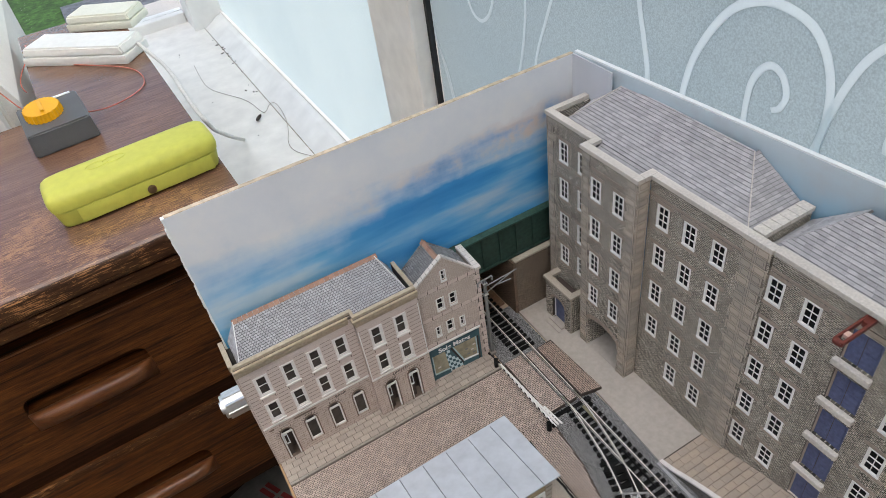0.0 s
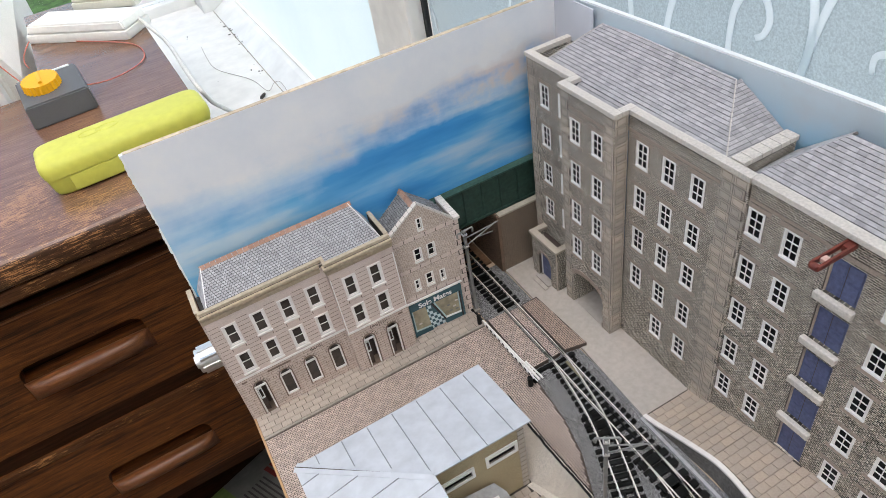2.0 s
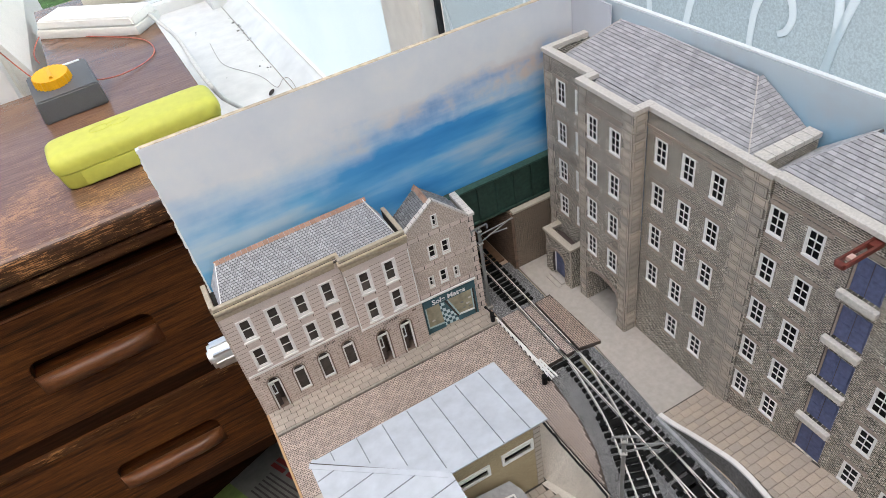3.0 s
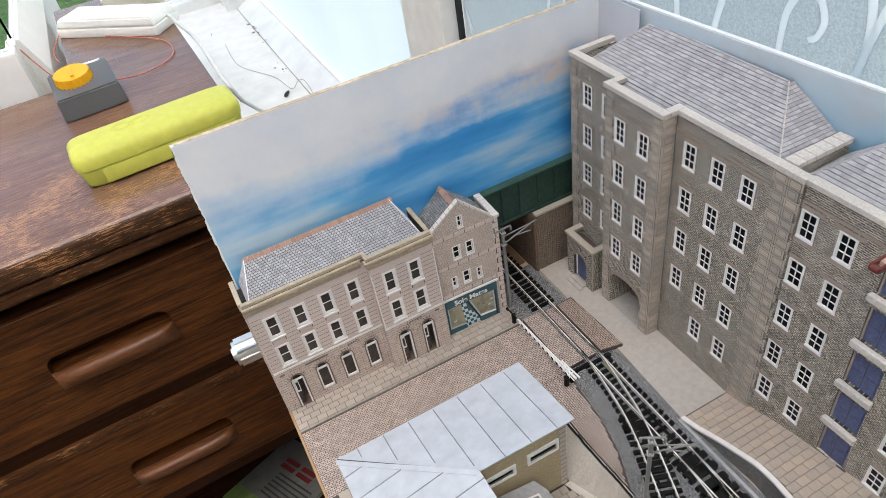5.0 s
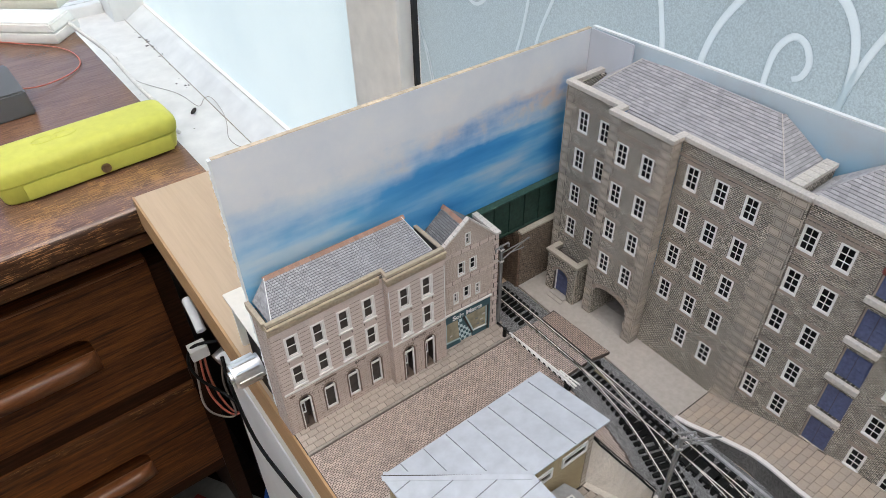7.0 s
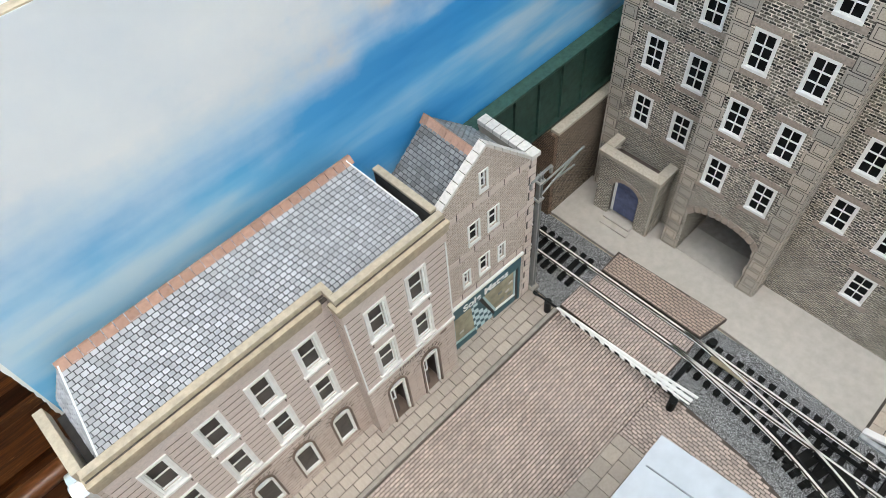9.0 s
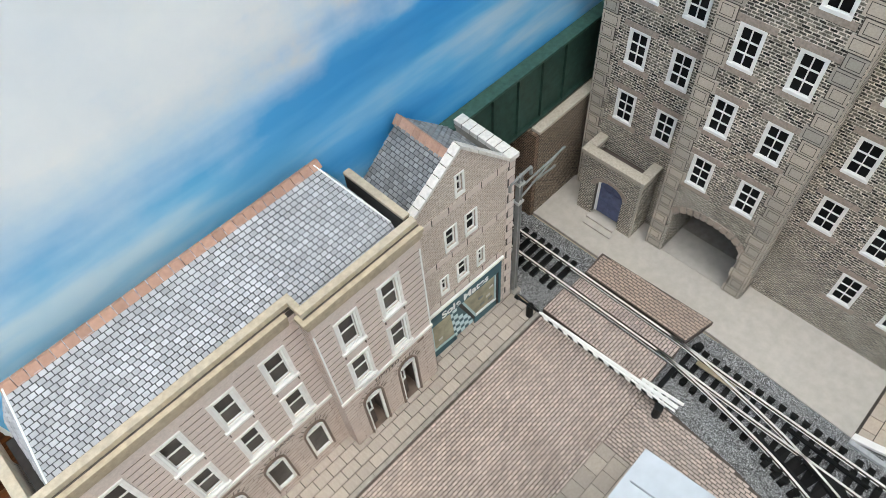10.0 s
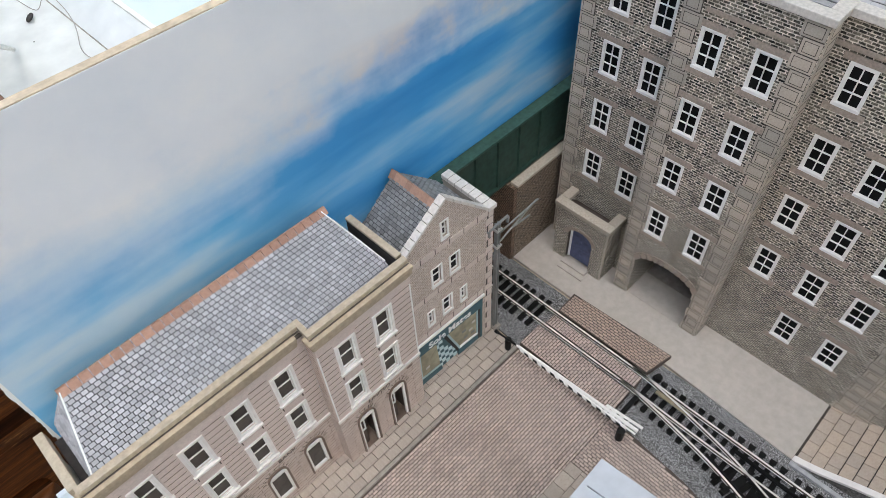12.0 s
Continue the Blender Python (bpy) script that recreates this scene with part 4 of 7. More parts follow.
def grounds():
    g = thing("road", "pinkish sett paved road with dark joints", "road", kind="structure")
    bm = bmesh.new()
    ys = [-15.5, -40, -68, -82, -93, -105, -117, -129, -141, -153, -170, -200, -260]
    prism(bm, [(0.5, -15.5), (0.5, -64.2), (162.3, -64.2), (162.3, -15.5)], -1.5, 0.0)
    part("sett_sheet", bm, "sett_bed", g)
    bm = bmesh.new()
    prism(bm, [(0.5, -66.4), (0.5, -260)] + [(setts_edge(y), y) for y in ys[:1:-1]] + [(162.1, -66.4)], -1.5, 0.0)
    part("sett_sheet", bm, "sett_bed", g)
    for y0, y1 in ((-65.2, -64.3), (-66.3, -65.3)):
        boxed("channel", "setts", g, 0.5, 162.2, y0, y1, -1.5, 0.1, label="narrow channel course")
    sett_field(g, lambda x, y: True, 0.6, 162.2, -64.2, -15.6, 0.0, True, "sett_top", 21)
    sett_field(g, lambda x, y: x < setts_edge(y) - 0.3, 134.9, 162.0, -158, -66.5, 0.0, False, "sett_top", 22)
    b = thing("ballast", "grey granite ballast between the tracks", "ballast", kind="structure")
    bm = bmesh.new()
    pts = [(setts_edge(y) + 0.1, y) for y in ys] + [(112.2, -330), (186, -330), (199.5, -190), (198.6, -131), (198.6, -75), (199.4, 31.5), (163, 31.5), (163, -2)]
    prism(bm, pts, -1.5, -0.35)
    part("ballast_sheet", bm, "ballast", b)
    bm = bmesh.new()
    rng = random.Random(11)
    for i in range(5200):
        y = rng.uniform(-215, 31)
        lo = setts_edge(y) + 0.8 if y < -15 else 163.5
        hi = 195.0 if y < -131 else 198.4
        x = rng.uniform(lo, hi)
        s = rng.uniform(0.16, 0.42)
        c = Vector((x, y, -0.35 + s * 0.3)) * MM
        vs = [bm.verts.new(c + Vector((rng.uniform(0.6, 1.2) * dx, rng.uniform(0.6, 1.2) * dy, rng.uniform(0.5, 1) * dz)) * s * MM) for dx, dy, dz in ((1, 0.2, 0), (-0.3, 1, 0), (-0.8, -0.8, 0), (0, 0, 1))]
        bm.faces.new((vs[0], vs[1], vs[3]))
        bm.faces.new((vs[1], vs[2], vs[3]))
        bm.faces.new((vs[2], vs[0], vs[3]))
    tagged(part("ballast_stones", bm, "ballast", b), kind="stuff")
    bm = bmesh.new()
    prism(bm, [(163, 36), (163, 110), (197, 110), (197, 36)][::-1], -1.5, 0.2)
    tagged(part("cutting_floor", bm, "earth"), "rusty brown ground under the bridge", "ground", kind="structure")
    bm = bmesh.new()
    prism(bm, [(196.9, -130), (231.5, -130), (231.5, 21.5), (200.4, 21.5), (199.7, -70)], -1.5, 0.3)
    tagged(part("apron", bm, "apron"), "plain beige card forecourt before the warehouse", "forecourt", kind="structure")
    bm = bmesh.new()
    prism(bm, [(221.8, -62.8), (237.8, -62.8), (237.8, -33.2), (221.8, -33.2)], 0.31, 0.5)
    tagged(part("archway_apron", bm, "apron"), "beige card floor at the archway's mouth", "forecourt", kind="structure")
    # inner floor given a darker grey to stand for the archway's shade
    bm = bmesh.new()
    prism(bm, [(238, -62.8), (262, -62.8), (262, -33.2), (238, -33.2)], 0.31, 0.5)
    tagged(part("archway_floor", bm, "kerb"), "archway floor coloured greyer for the shade inside", "forecourt", kind="structure")
    # leaning rendered yard wall with a ragged black cap
    f = thing("yard_wall", "leaning cream rendered yard wall with a black cap", "wall")
    foot = lambda y: 120.0 + max(0.0, -128 - y) * 0.42
    head = lambda y: 132.3 + max(0.0, -128 - y) * 0.05
    ys = [-86 - 4.2 * i for i in range(19)]
    bm = bmesh.new()
    rows = [[bm.verts.new((x * MM, y * MM, z * MM)) for x, z in ((foot(y), 0.3), (head(y), 21.2), (head(y) + 1.8, 21.2), (head(y) + 1.8, 0.05))] for y in ys]
    for p, q in zip(rows, rows[1:]):
        for i in range(4):
            bm.faces.new((p[i], p[(i + 1) % 4], q[(i + 1) % 4], q[i]))
    bm.faces.new(rows[0])
    bm.faces.new(rows[-1][::-1])
    part("wall_face", bm, "conc", f)
    bm = bmesh.new()
    prism(bm, [(116.8, -128.6), (127.5, -161.5), (134.4, -161.5), (121, -128.6)], 0.42, 0.66)
    part("wall_foot", bm, "conc", f, "cream strip at the wall's foot")
    bm = bmesh.new()
    rng = random.Random(31)
    y = -161.8
    while y < -86:
        e = min(y + rng.uniform(2.5, 6.0), -86)
        x = head(y) + rng.uniform(-0.2, 0.25)
        box(bm, x - 0.3, x + 0.8, y, e, 21.22, 21.9 + rng.uniform(0, 0.35))
        box(bm, head(y) + 1.5, head(y) + 2.1, y, e, 21.22, 21.7)
        y = e
    part("wall_cap", bm, "black", f, "ragged black cap strip")
    boxed("end_strip", "black", f, 133.6, 134.5, -162.1, -161.65, 0.9, 22.0, label="black end edge")
    boxed("end_pier", "coping_w", f, 134.8, 137.6, -163.4, -161.7, 0.05, 15.0, bevel=0.4, label="white end pier")
    tagged(boxed("station_forecourt", "slab_gap", None, 6, 134.6, -260, -66.4, 0.05, 0.4), "joint bed of the station paving", "paving", kind="structure")
    k = thing("platform_kerb", "white curved stone kerb round the station paving", "kerb", kind="structure")
    arc = [(138.5, -160.4), (142.0, -162.6), (143.3, -169.3), (143.3, -179.1), (141.0, -187.3), (138.1, -192.3), (133.0, -200.0)]
    for (xa, ya), (xb, yb) in zip(arc, arc[1:]):
        d = Vector((xb - xa, yb - ya, 0)).normalized()
        nx, ny = -d.y * 0.9, d.x * 0.9
        bm = bmesh.new()
        prism(bm, [(xa - nx, ya - ny), (xb - nx, yb - ny), (xb + nx, yb + ny), (xa + nx, ya + ny)], -0.3, 1.5)
        part("kerb_stone", bm, "coping_w", k)
    # the ramp with its retaining wall
    r = thing("ramp", "paved ramp rising along the warehouse with white edge", "ramp", kind="structure")
    yy = [-130 - 4 * i for i in range(45)]
    bm = bmesh.new()
    prev = None
    for y in yy:
        x = ramp_x(y)
        row = [bm.verts.new((px * MM, y * MM, pz * MM)) for px, pz in ((x + 1, -1.5), (231.4, -1.5), (231.4, ramp_z(y)), (x + 1, ramp_z(y)))]
        if prev:
            for i in range(4):
                bm.faces.new((prev[i], prev[(i + 1) % 4], row[(i + 1) % 4], row[i]))
        else:
            bm.faces.new(row)
        prev = row
    bm.faces.new(prev[::-1])
    part("ramp_bed", bm, "slab_gap", r)
    for nm, mat, o0, o1, za, zb, lab in (("retaining_wall", "ballast_dk", -0.2, 0.9, None, -0.2, "dark grey retaining wall"), ("edge_coping", "trim", -1.0, 1.7, 0.0, 1.4, "white edge coping"), ("cable_trough", "canopy", -3.4, -1.6, None, None, "grey lineside trough")):
        bm = bmesh.new()
        prev = None
        for y in yy:
            x, z = ramp_x(y), ramp_z(y)
            if nm == "cable_trough":
                x, lo, hi = 197.4, -1.4, 1.0
            else:
                lo, hi = (-1.5 if za is None else z + za), z + zb
            row = [bm.verts.new((px * MM, y * MM, pz * MM)) for px, pz in ((x + o0, lo), (x + o1, lo), (x + o1, hi), (x + o0, hi))]
            if prev:
                for i in range(4):
                    bm.faces.new((prev[i], prev[(i + 1) % 4], row[(i + 1) % 4], row[i]))
            else:
                bm.faces.new(row)
            prev = row
        bm.faces.new(prev[::-1])
        part(nm, bm, mat, r, lab)
    return r


def sett_field(parent, inside, x0, x1, y0, y1, z, along_x, material, seed):
    """Rows of small setts laid in stretcher bond over a stretch of ground; inside(x, y) tells where they lie."""
    rng = random.Random(seed)
    verts, faces = [], []
    L_, W_, J = 2.5, 1.3, 0.26
    u0, u1, v0, v1 = (x0, x1, y0, y1) if along_x else (y0, y1, x0, x1)
    v, row = v0, 0
    while v < v1:
        u = u0 - (L_ / 2 if row % 2 else 0)
        while u < u1:
            a, b = max(u, u0) + J / 2, min(u + L_, u1) - J / 2
            c, d = v + J / 2, min(v + W_, v1) - J / 2
            if b - a > 0.3 and d - c > 0.3:
                q = [(a, c), (b, c), (b, d), (a, d)] if along_x else [(c, a), (c, b), (d, b), (d, a)]
                if all(inside(*p) for p in q):
                    h = z + rng.uniform(0.10, 0.16)
                    k = len(verts)
                    cx, cy = sum(p[0] for p in q) / 4, sum(p[1] for p in q) / 4
                    verts += [(p[0] * MM, p[1] * MM, (z - 0.05) * MM) for p in q]
                    verts += [((cx + (p[0] - cx) * 0.93) * MM, (cy + (p[1] - cy) * 0.9) * MM, h * MM) for p in q]
                    faces += [(k + 4, k + 5, k + 6, k + 7)] + [(k + i, k + (i + 1) % 4, k + 4 + (i + 1) % 4, k + 4 + i) for i in range(4)]
            u += L_
        v += W_
        row += 1
    me = bpy.data.meshes.new("sett_paving")
    me.from_pydata(verts, [], faces)
    bm = bmesh.new()
    bm.from_mesh(me)
    bmesh.ops.recalc_face_normals(bm, faces=bm.faces[:])
    bm.to_mesh(me)
    bm.free()
    me.materials.append(M[material])
    ob = new("sett_paving", me)
    ob.parent = parent
    return tagged(ob, kind="stuff")


# ---- track ----
def path_points(ctrl, step=1.5):
    """Smooth points along control points (x, y)."""
    P = [Vector(p) for p in ctrl]
    out = []
    for i in range(len(P) - 1):
        a, b, c, d = P[max(i - 1, 0)], P[i], P[i + 1], P[min(i + 2, len(P) - 1)]
        k = max(2, int((c - b).length / step))
        for s in range(k):
            t = s / k
            out.append(0.5 * (2 * b + (c - a) * t + (2 * a - 5 * b + 4 * c - d) * t * t + (3 * b - a - 3 * c + d) * t ** 3))
    out.append(P[-1])
    return out


def rail_mesh(pts, off, z0=1.5, z1=3.5, w=0.43):
    bm = bmesh.new()
    prev = None
    prof = [(-0.5, z0), (0.5, z0), (0.5, z0 + 0.25), (0.22, z0 + 0.5), (0.22, z1 - 0.6), (w, z1 - 0.45), (w, z1), (-w, z1), (-w, z1 - 0.45), (-0.22, z1 - 0.6), (-0.22, z0 + 0.5), (-0.5, z0 + 0.25)]
    for i, p in enumerate(pts):
        d = (pts[min(i + 1, len(pts) - 1)] - pts[max(i - 1, 0)]).normalized()
        nn = Vector((-d.y, d.x))
        row = [bm.verts.new(((p.x + nn.x * (off + u)) * MM, (p.y + nn.y * (off + u)) * MM, z * MM)) for u, z in prof]
        if prev:
            for k in range(12):
                bm.faces.new((prev[k], prev[(k + 1) % 12], row[(k + 1) % 12], row[k]))
        else:
            bm.faces.new(row)
        prev = row
    bm.faces.new(prev[::-1])
    return bm


SLEEPER = {}


def sleeper_mesh(length):
    if length not in SLEEPER:
        bm = bmesh.new()
        box(bm, -length / 2, length / 2, -1.15, 1.15, -0.4, 1.45, bevel=0.15)
        for s in (-4.5, 4.5):
            box(bm, s - 1.5, s + 1.5, -0.7, 0.7, 1.46, 2.0)
        SLEEPER[length] = finish(bm, "sleeper", "sleeper")
    return SLEEPER[length]


def track(label, ctrl, rails=(4.5, -4.5), sleepers=True, span=None, length=17.0, pitch=4.5):
    t = thing("railway_track", label, "track", "railway tracks")
    pts = path_points(ctrl)
    for off in rails:
        o = part("rail", rail_mesh(pts, off), "rail", t, "bright nickel rail")
        o.data.materials.append(M["rail_side"])
        for f in o.data.polygons:
            if f.normal.z < 0.7:
                f.material_index = 1
    if sleepers:
        acc = 0.0
        for a, b in zip(pts, pts[1:]):
            acc += (b - a).length
            if acc >= pitch:
                acc -= pitch
                if span and not any(s0 > b.y > s1 for s0, s1 in span):
                    continue
                d = b - a
                piece("sleeper", sleeper_mesh(length), t, shift(b.x, b.y, 0, math.degrees(math.atan2(d.y, d.x)) - 90))
    return t


MAIN = [(182.2, 108), (182.2, 30), (182.2, -16), (182.2, -66), (181.9, -90), (181.8, -123), (181.6, -150), (181.4, -190), (180, -230), (175, -280), (166, -325)]
DIVERGE = [(182.2, -60), (181.8, -70), (179.0, -90), (175.2, -111), (170.4, -128), (164.8, -144), (155.8, -168), (146.5, -190), (130, -226), (108, -270)]
BRANCH = [(181.5, -150), (180.8, -165), (178.6, -184), (174, -206), (166, -232), (150, -272)]


def tracks():
    track("straight track with black sleepers running under the green bridge", MAIN, span=[(120, -13), (-136, -330)], length=18.0)
    track("curved track leaving the points by the station", DIVERGE, span=[(-112, -330)])
    track("second diverging track of the yard points", BRANCH, span=[(-172, -330)])
    t = thing("railway_points", "turnout with black crossing plates and bright rails", "points", "railway tracks")
    for ctrl in ([(183.4, -112), (182.9, -122), (182.5, -142)], [(173.8, -104), (170.8, -116), (166.4, -130)], [(184.6, -158), (184.4, -176), (182.6, -196)]):
        part("check_rail", rail_mesh(path_points(ctrl), 0, w=0.35), "black", t, "black check rail")
    bm = bmesh.new()
    q = [(176.4, -121), (174.2, -128), (170.0, -138), (173.2, -140), (176.9, -136), (178.2, -124)]
    solid(bm, [(x, y, 1.4) for x, y in q], [(x, y, 2.9) for x, y in q])
    part("frog", bm, "black", t, "black plastic crossing block")
    boxed("tie_plate", "rust", t, 182.9, 184.9, -90, -74, 2.4, 3.3, bevel=0.3, label="tarnished brass plate")
    for x, y in ((178.4, -72), (190.8, -71)):
        bm = bmesh.new()
        rod(bm, (x, y, 0), (x, y, 2.6), 1.7, 14)
        part("pivot", bm, "black", t, "round black pivot cap")
    # long timbers under both roads, wider as they part
    for i in range(14):
        y = -70 - 4.6 * i
        x0 = float(np.interp(y, [-132, -111, -90, -70], [162.5, 168.2, 172.0, 173.4]))
        boxed("timber", "sleeper", t, x0, 190.9, y - 1.05, y + 1.05, -0.4, 1.42, bevel=0.15)
        for x in (x0 + 0.8, 190.0):
            boxed("chair", "sleeper", t, x - 0.8, x + 0.8, y - 1.3, y + 1.3, 1.43, 1.9)
    # tie frames of the second points, and the curved road's cross frames
    for i in range(5):
        y = -154 - 7.5 * i
        boxed("crossing_plate", "black", t, 173.6, 186.0, y - 2.7, y + 2.4, 0.2, 2.3, bevel=0.4)
        boxed("crossing_plate", "black", t, 187.0, 191.6, y - 2.0, y + 2.0, 0.2, 2.5, bevel=0.4)
    for i in range(4):
        k = i / 3
        cx, cy = 163.6 - 9.6 * k, -147 - 24 * k
        fr = bmesh.new()
        for u0, u1, v0, v1 in ((-7, 7, 1.6, 3.0), (-7, 7, -3.0, -1.6), (-2.2, -0.9, -1.5, 1.5), (3.4, 4.6, -1.5, 1.5)):
            box(fr, u0, u1, v0, v1, 0.2, 1.9, bevel=0.2)
        ob = part("tie_frame", fr, "black", t, "black plastic tie frame")
        ob.matrix_basis = shift(cx, cy, 0, -21)


def crossing():
    c = thing("level_crossing", "brick-paved level crossing panels between the rails", "level crossing")
    for nm, mat, pts in (("panel", "sett_bed", [(162.4, -15.4), (162.4, -66), (176.0, -66), (176.0, -15.4)]),
                         ("panel", "sett_bed", [(179.0, -17), (179.0, -66.5), (185.2, -66.0), (185.2, -17)]),
                         ("panel", "sett_bed", [(188.4, -17), (188.6, -66), (203.4, -69.2), (201.2, -16.4)])):
        bm = bmesh.new()
        prism(bm, pts, -0.3, 2.9)
        part(nm, bm, mat, c)
    sett_field(c, lambda x, y: True, 162.5, 175.9, -65.9, -15.5, 2.9, True, "sett_top", 23)
    sett_field(c, lambda x, y: True, 179.1, 185.1, -65.9, -17.1, 2.9, True, "sett_top", 24)
    # the outer panel's setts, laid one by one
    rng = random.Random(25)
    cache = {}
    v, row = 188.9, 0
    while v < 203.0:
        u = -17.3 + (1.25 if row % 2 else 0)
        while u > -69:
            a, e = max(u - 2.5, -66 - 3.2 * (v - 188.6) / 14.8 + 0.1) + 0.13, min(u, -17.2) - 0.13
            d = min(1.3, 201.2 + 2.2 * (-16.4 - u) / 52.8 - 0.1 - v) - 0.26
            if e - a > 0.4 and d > 0.4:
                k = (round(d, 1), round(e - a, 1))
                if k not in cache:
                    bm = bmesh.new()
                    q = [(0, 0), (k[0], 0), (k[0], k[1]), (0, k[1])]
                    top = [(0.06, 0.06), (k[0] - 0.06, 0.06), (k[0] - 0.06, k[1] - 0.06), (0.06, k[1] - 0.06)]
                    solid(bm, [(x, y, -0.05) for x, y in q], [(x, y, 0.13) for x, y in top])
                    cache[k] = finish(bm, "sett", "sett_red")
                piece("sett", cache[k], c, shift(v + 0.13, a, 2.9 + rng.uniform(-0.02, 0.03)))
            u -= 2.5
        v += 1.3
        row += 1
    bm = bmesh.new()
    prism(bm, [(162.2, -68.2), (177.0, -68.2), (177.0, -70.2), (164, -70.2)][::-1], -0.3, 2.0)
    part("edge", bm, "black", c, "black edge of the panel")


def barrier():
    g = thing("crossing_barrier", "white crossing barrier with black bands and lattice end", "barrier")
    a, b = Vector((157.6, -16.5, 8.0)), Vector((158.6, -79.6, 8.2))
    up = Vector((1.5, 0, 1.0))
    bm = bmesh.new()
    rod(bm, a + Vector((0.1, -1.5, 0.2)), b + up * 0.9, 0.62, 10, r2=0.78)
    part("pole", bm, "white", g)
    bm = bmesh.new()
    rod(bm, a, b, 0.42, 8)
    part("lower_pole", bm, "white", g)
    # banded skirt under the pole
    n = 26
    d = (b - a) / n
    for i in range(1, n - 2):
        p, q = a + d * i, a + d * (i + 1)
        bm = bmesh.new()
        dark = i % 2 == 0
        lo, sl = Vector((-0.5, 0, -1.3)), d * 0.45
        quad = [p + lo + sl, q + lo + sl, q, p]
        nn = Vector((0.22, 0, -0.1))
        solid(bm, [tuple(v - nn) for v in quad], [tuple(v + nn) for v in quad])
        part("band", bm, "black" if dark else "white", g)
    # lattice frame towards the tip
    for i in range(3):
        p, q = a.lerp(b, 0.76 + 0.055 * i), a.lerp(b, 0.815 + 0.055 * i)
        for m, k in ((p, q + up * 1.5), (p + up * 1.5, q), (p, p + up * 1.5)):
            bm = bmesh.new()
            rod(bm, m, k, 0.32, 6)
            part("lattice_bar", bm, "white", g)
    bm = bmesh.new()
    rod(bm, a.lerp(b, 0.75) + up * 1.5, b + up * 1.7 + Vector((0.8, -1, 0)), 0.6, 10)
    part("side_pole", bm, "white", g)
    bm = bmesh.new()
    rod(bm, (157.4, -12.4, 0.9), (157.4, -12.4, 8.4), 1.5, 16)
    part("pedestal", bm, "black", g, "black pivot pedestal")
    bm = bmesh.new()
    rod(bm, (156.4, -6.0, 9.2), (157.6, -17.0, 8.2), 0.5, 8)
    rod(bm, (156.3, -5.4, 9.2), (156.5, -7.2, 9.1), 0.9, 8)
    part("counterweight", bm, "black", g)
    for x, y in ((160.6, -73.6), (156.6, -74.4)):
        bm = bmesh.new()
        rod(bm, (x, y, -0.3), (x, y, 7.4), 1.7, 14)
        part("catch_post", bm, "black", g, "black catch post")


def catenary_mast(at, height, arm, rz, label):
    m = thing("catenary_mast", label, "mast", "overhead line masts", at=at)
    m.rotation_euler.z = radians(rz)
    bm = bmesh.new()
    for x in (-0.95, 0.65):
        box(bm, x, x + 0.3, -0.85, 0.85, 0, height)
    box(bm, -0.65, 0.65, -0.2, 0.2, 0, height)
    part("column", bm, "mast", m)
    boxed("base", "kerb", m, -2.2, 2.2, -2.2, 2.2, -1.4, 1.6, bevel=0.3)
    bm = bmesh.new()
    rod(bm, (-5, 0, height - 1), (6, 0, height - 0.4), 0.6, 8)
    part("crossbar", bm, "mast", m)
    bm = bmesh.new()
    rod(bm, (0, 0, height - 13), (arm, 0, height - 5), 0.42, 8)
    part("strut", bm, "mast", m)
    bm = bmesh.new()
    rod(bm, (0, 0, height - 7), (arm * 1.05, 0, height - 5.5), 0.42, 8)
    part("cantilever", bm, "mast", m)
    bm = bmesh.new()
    rod(bm, (arm * 0.3, 0, height - 10), (arm * 0.85, 0, height - 11.5), 0.4, 8)
    part("registration_arm", bm, "mast", m)
    for x in (-5, 6):
        bm = bmesh.new()
        rod(bm, (x, 0, height - 4), (x, 0, height - 1), 0.7, 8)
        part("insulator", bm, "mast", m)
    for z in (height - 4, height - 14):
        boxed("clamp", "silver", m, -1.6, 1.6, -1.4, 1.4, z, z + 0.9)


# ---- bridge and abutment ----
def bridge():
    b = thing("girder_bridge", "dark green plate girder bridge with paler top flange", "bridge")
    boxed("web", "green", b, 152, 258, 27.0, 28.2, 53.6, 81)
    # top flange in a paler green than the web
    boxed("top_flange", "green_l", b, 151, 258.5, 25.4, 31.2, 81.1, 82.4, bevel=0.3, label="paler green top flange")
    boxed("bottom_flange", "green", b, 151, 258.5, 25.5, 31.2, 52.2, 53.5)
    for x in (164, 178, 192, 206, 220):
        boxed("stiffener", "green", b, x - 0.5, x + 0.5, 25.8, 26.9, 53.6, 81)
    a = thing("bridge_abutment", "brown stone abutment wall with pale coping", "wall", kind="structure")
    boxed("wall_face", "abut", a, 200.4, 258, 21.6, 25.2, -1.4, 50.4)
    boxed("wing_face", "abut_side", a, 198.2, 200.36, 21.7, 110, -1.4, 50.4)
    boxed("wing_top", "abut", a, 200.5, 258, 26, 31.8, -1.4, 52.1)
    boxed("coping_cap", "coping_t", a, 199.6, 258, 20.8, 25.3, 50.5, 52.0, bevel=0.3)
    boxed("wing_face", "abut_side", a, 160, 163, 36, 110, -1.4, 53.7)
    # added end wall and deck, coloured dark to stand for shade under the bridge
    boxed("end_wall", "card_shade_dk", a, 160, 200, 110.5, 112, -1.4, 53.7)
    boxed("deck", "card_shade_dk", a, 160, 200, 36, 112, 53.9, 55)


# ---- the warehouse ----
ROWS = (28, 56, 84, 112, 140)
TOWER = (53.2, 81.2, 109.5, 138.0)
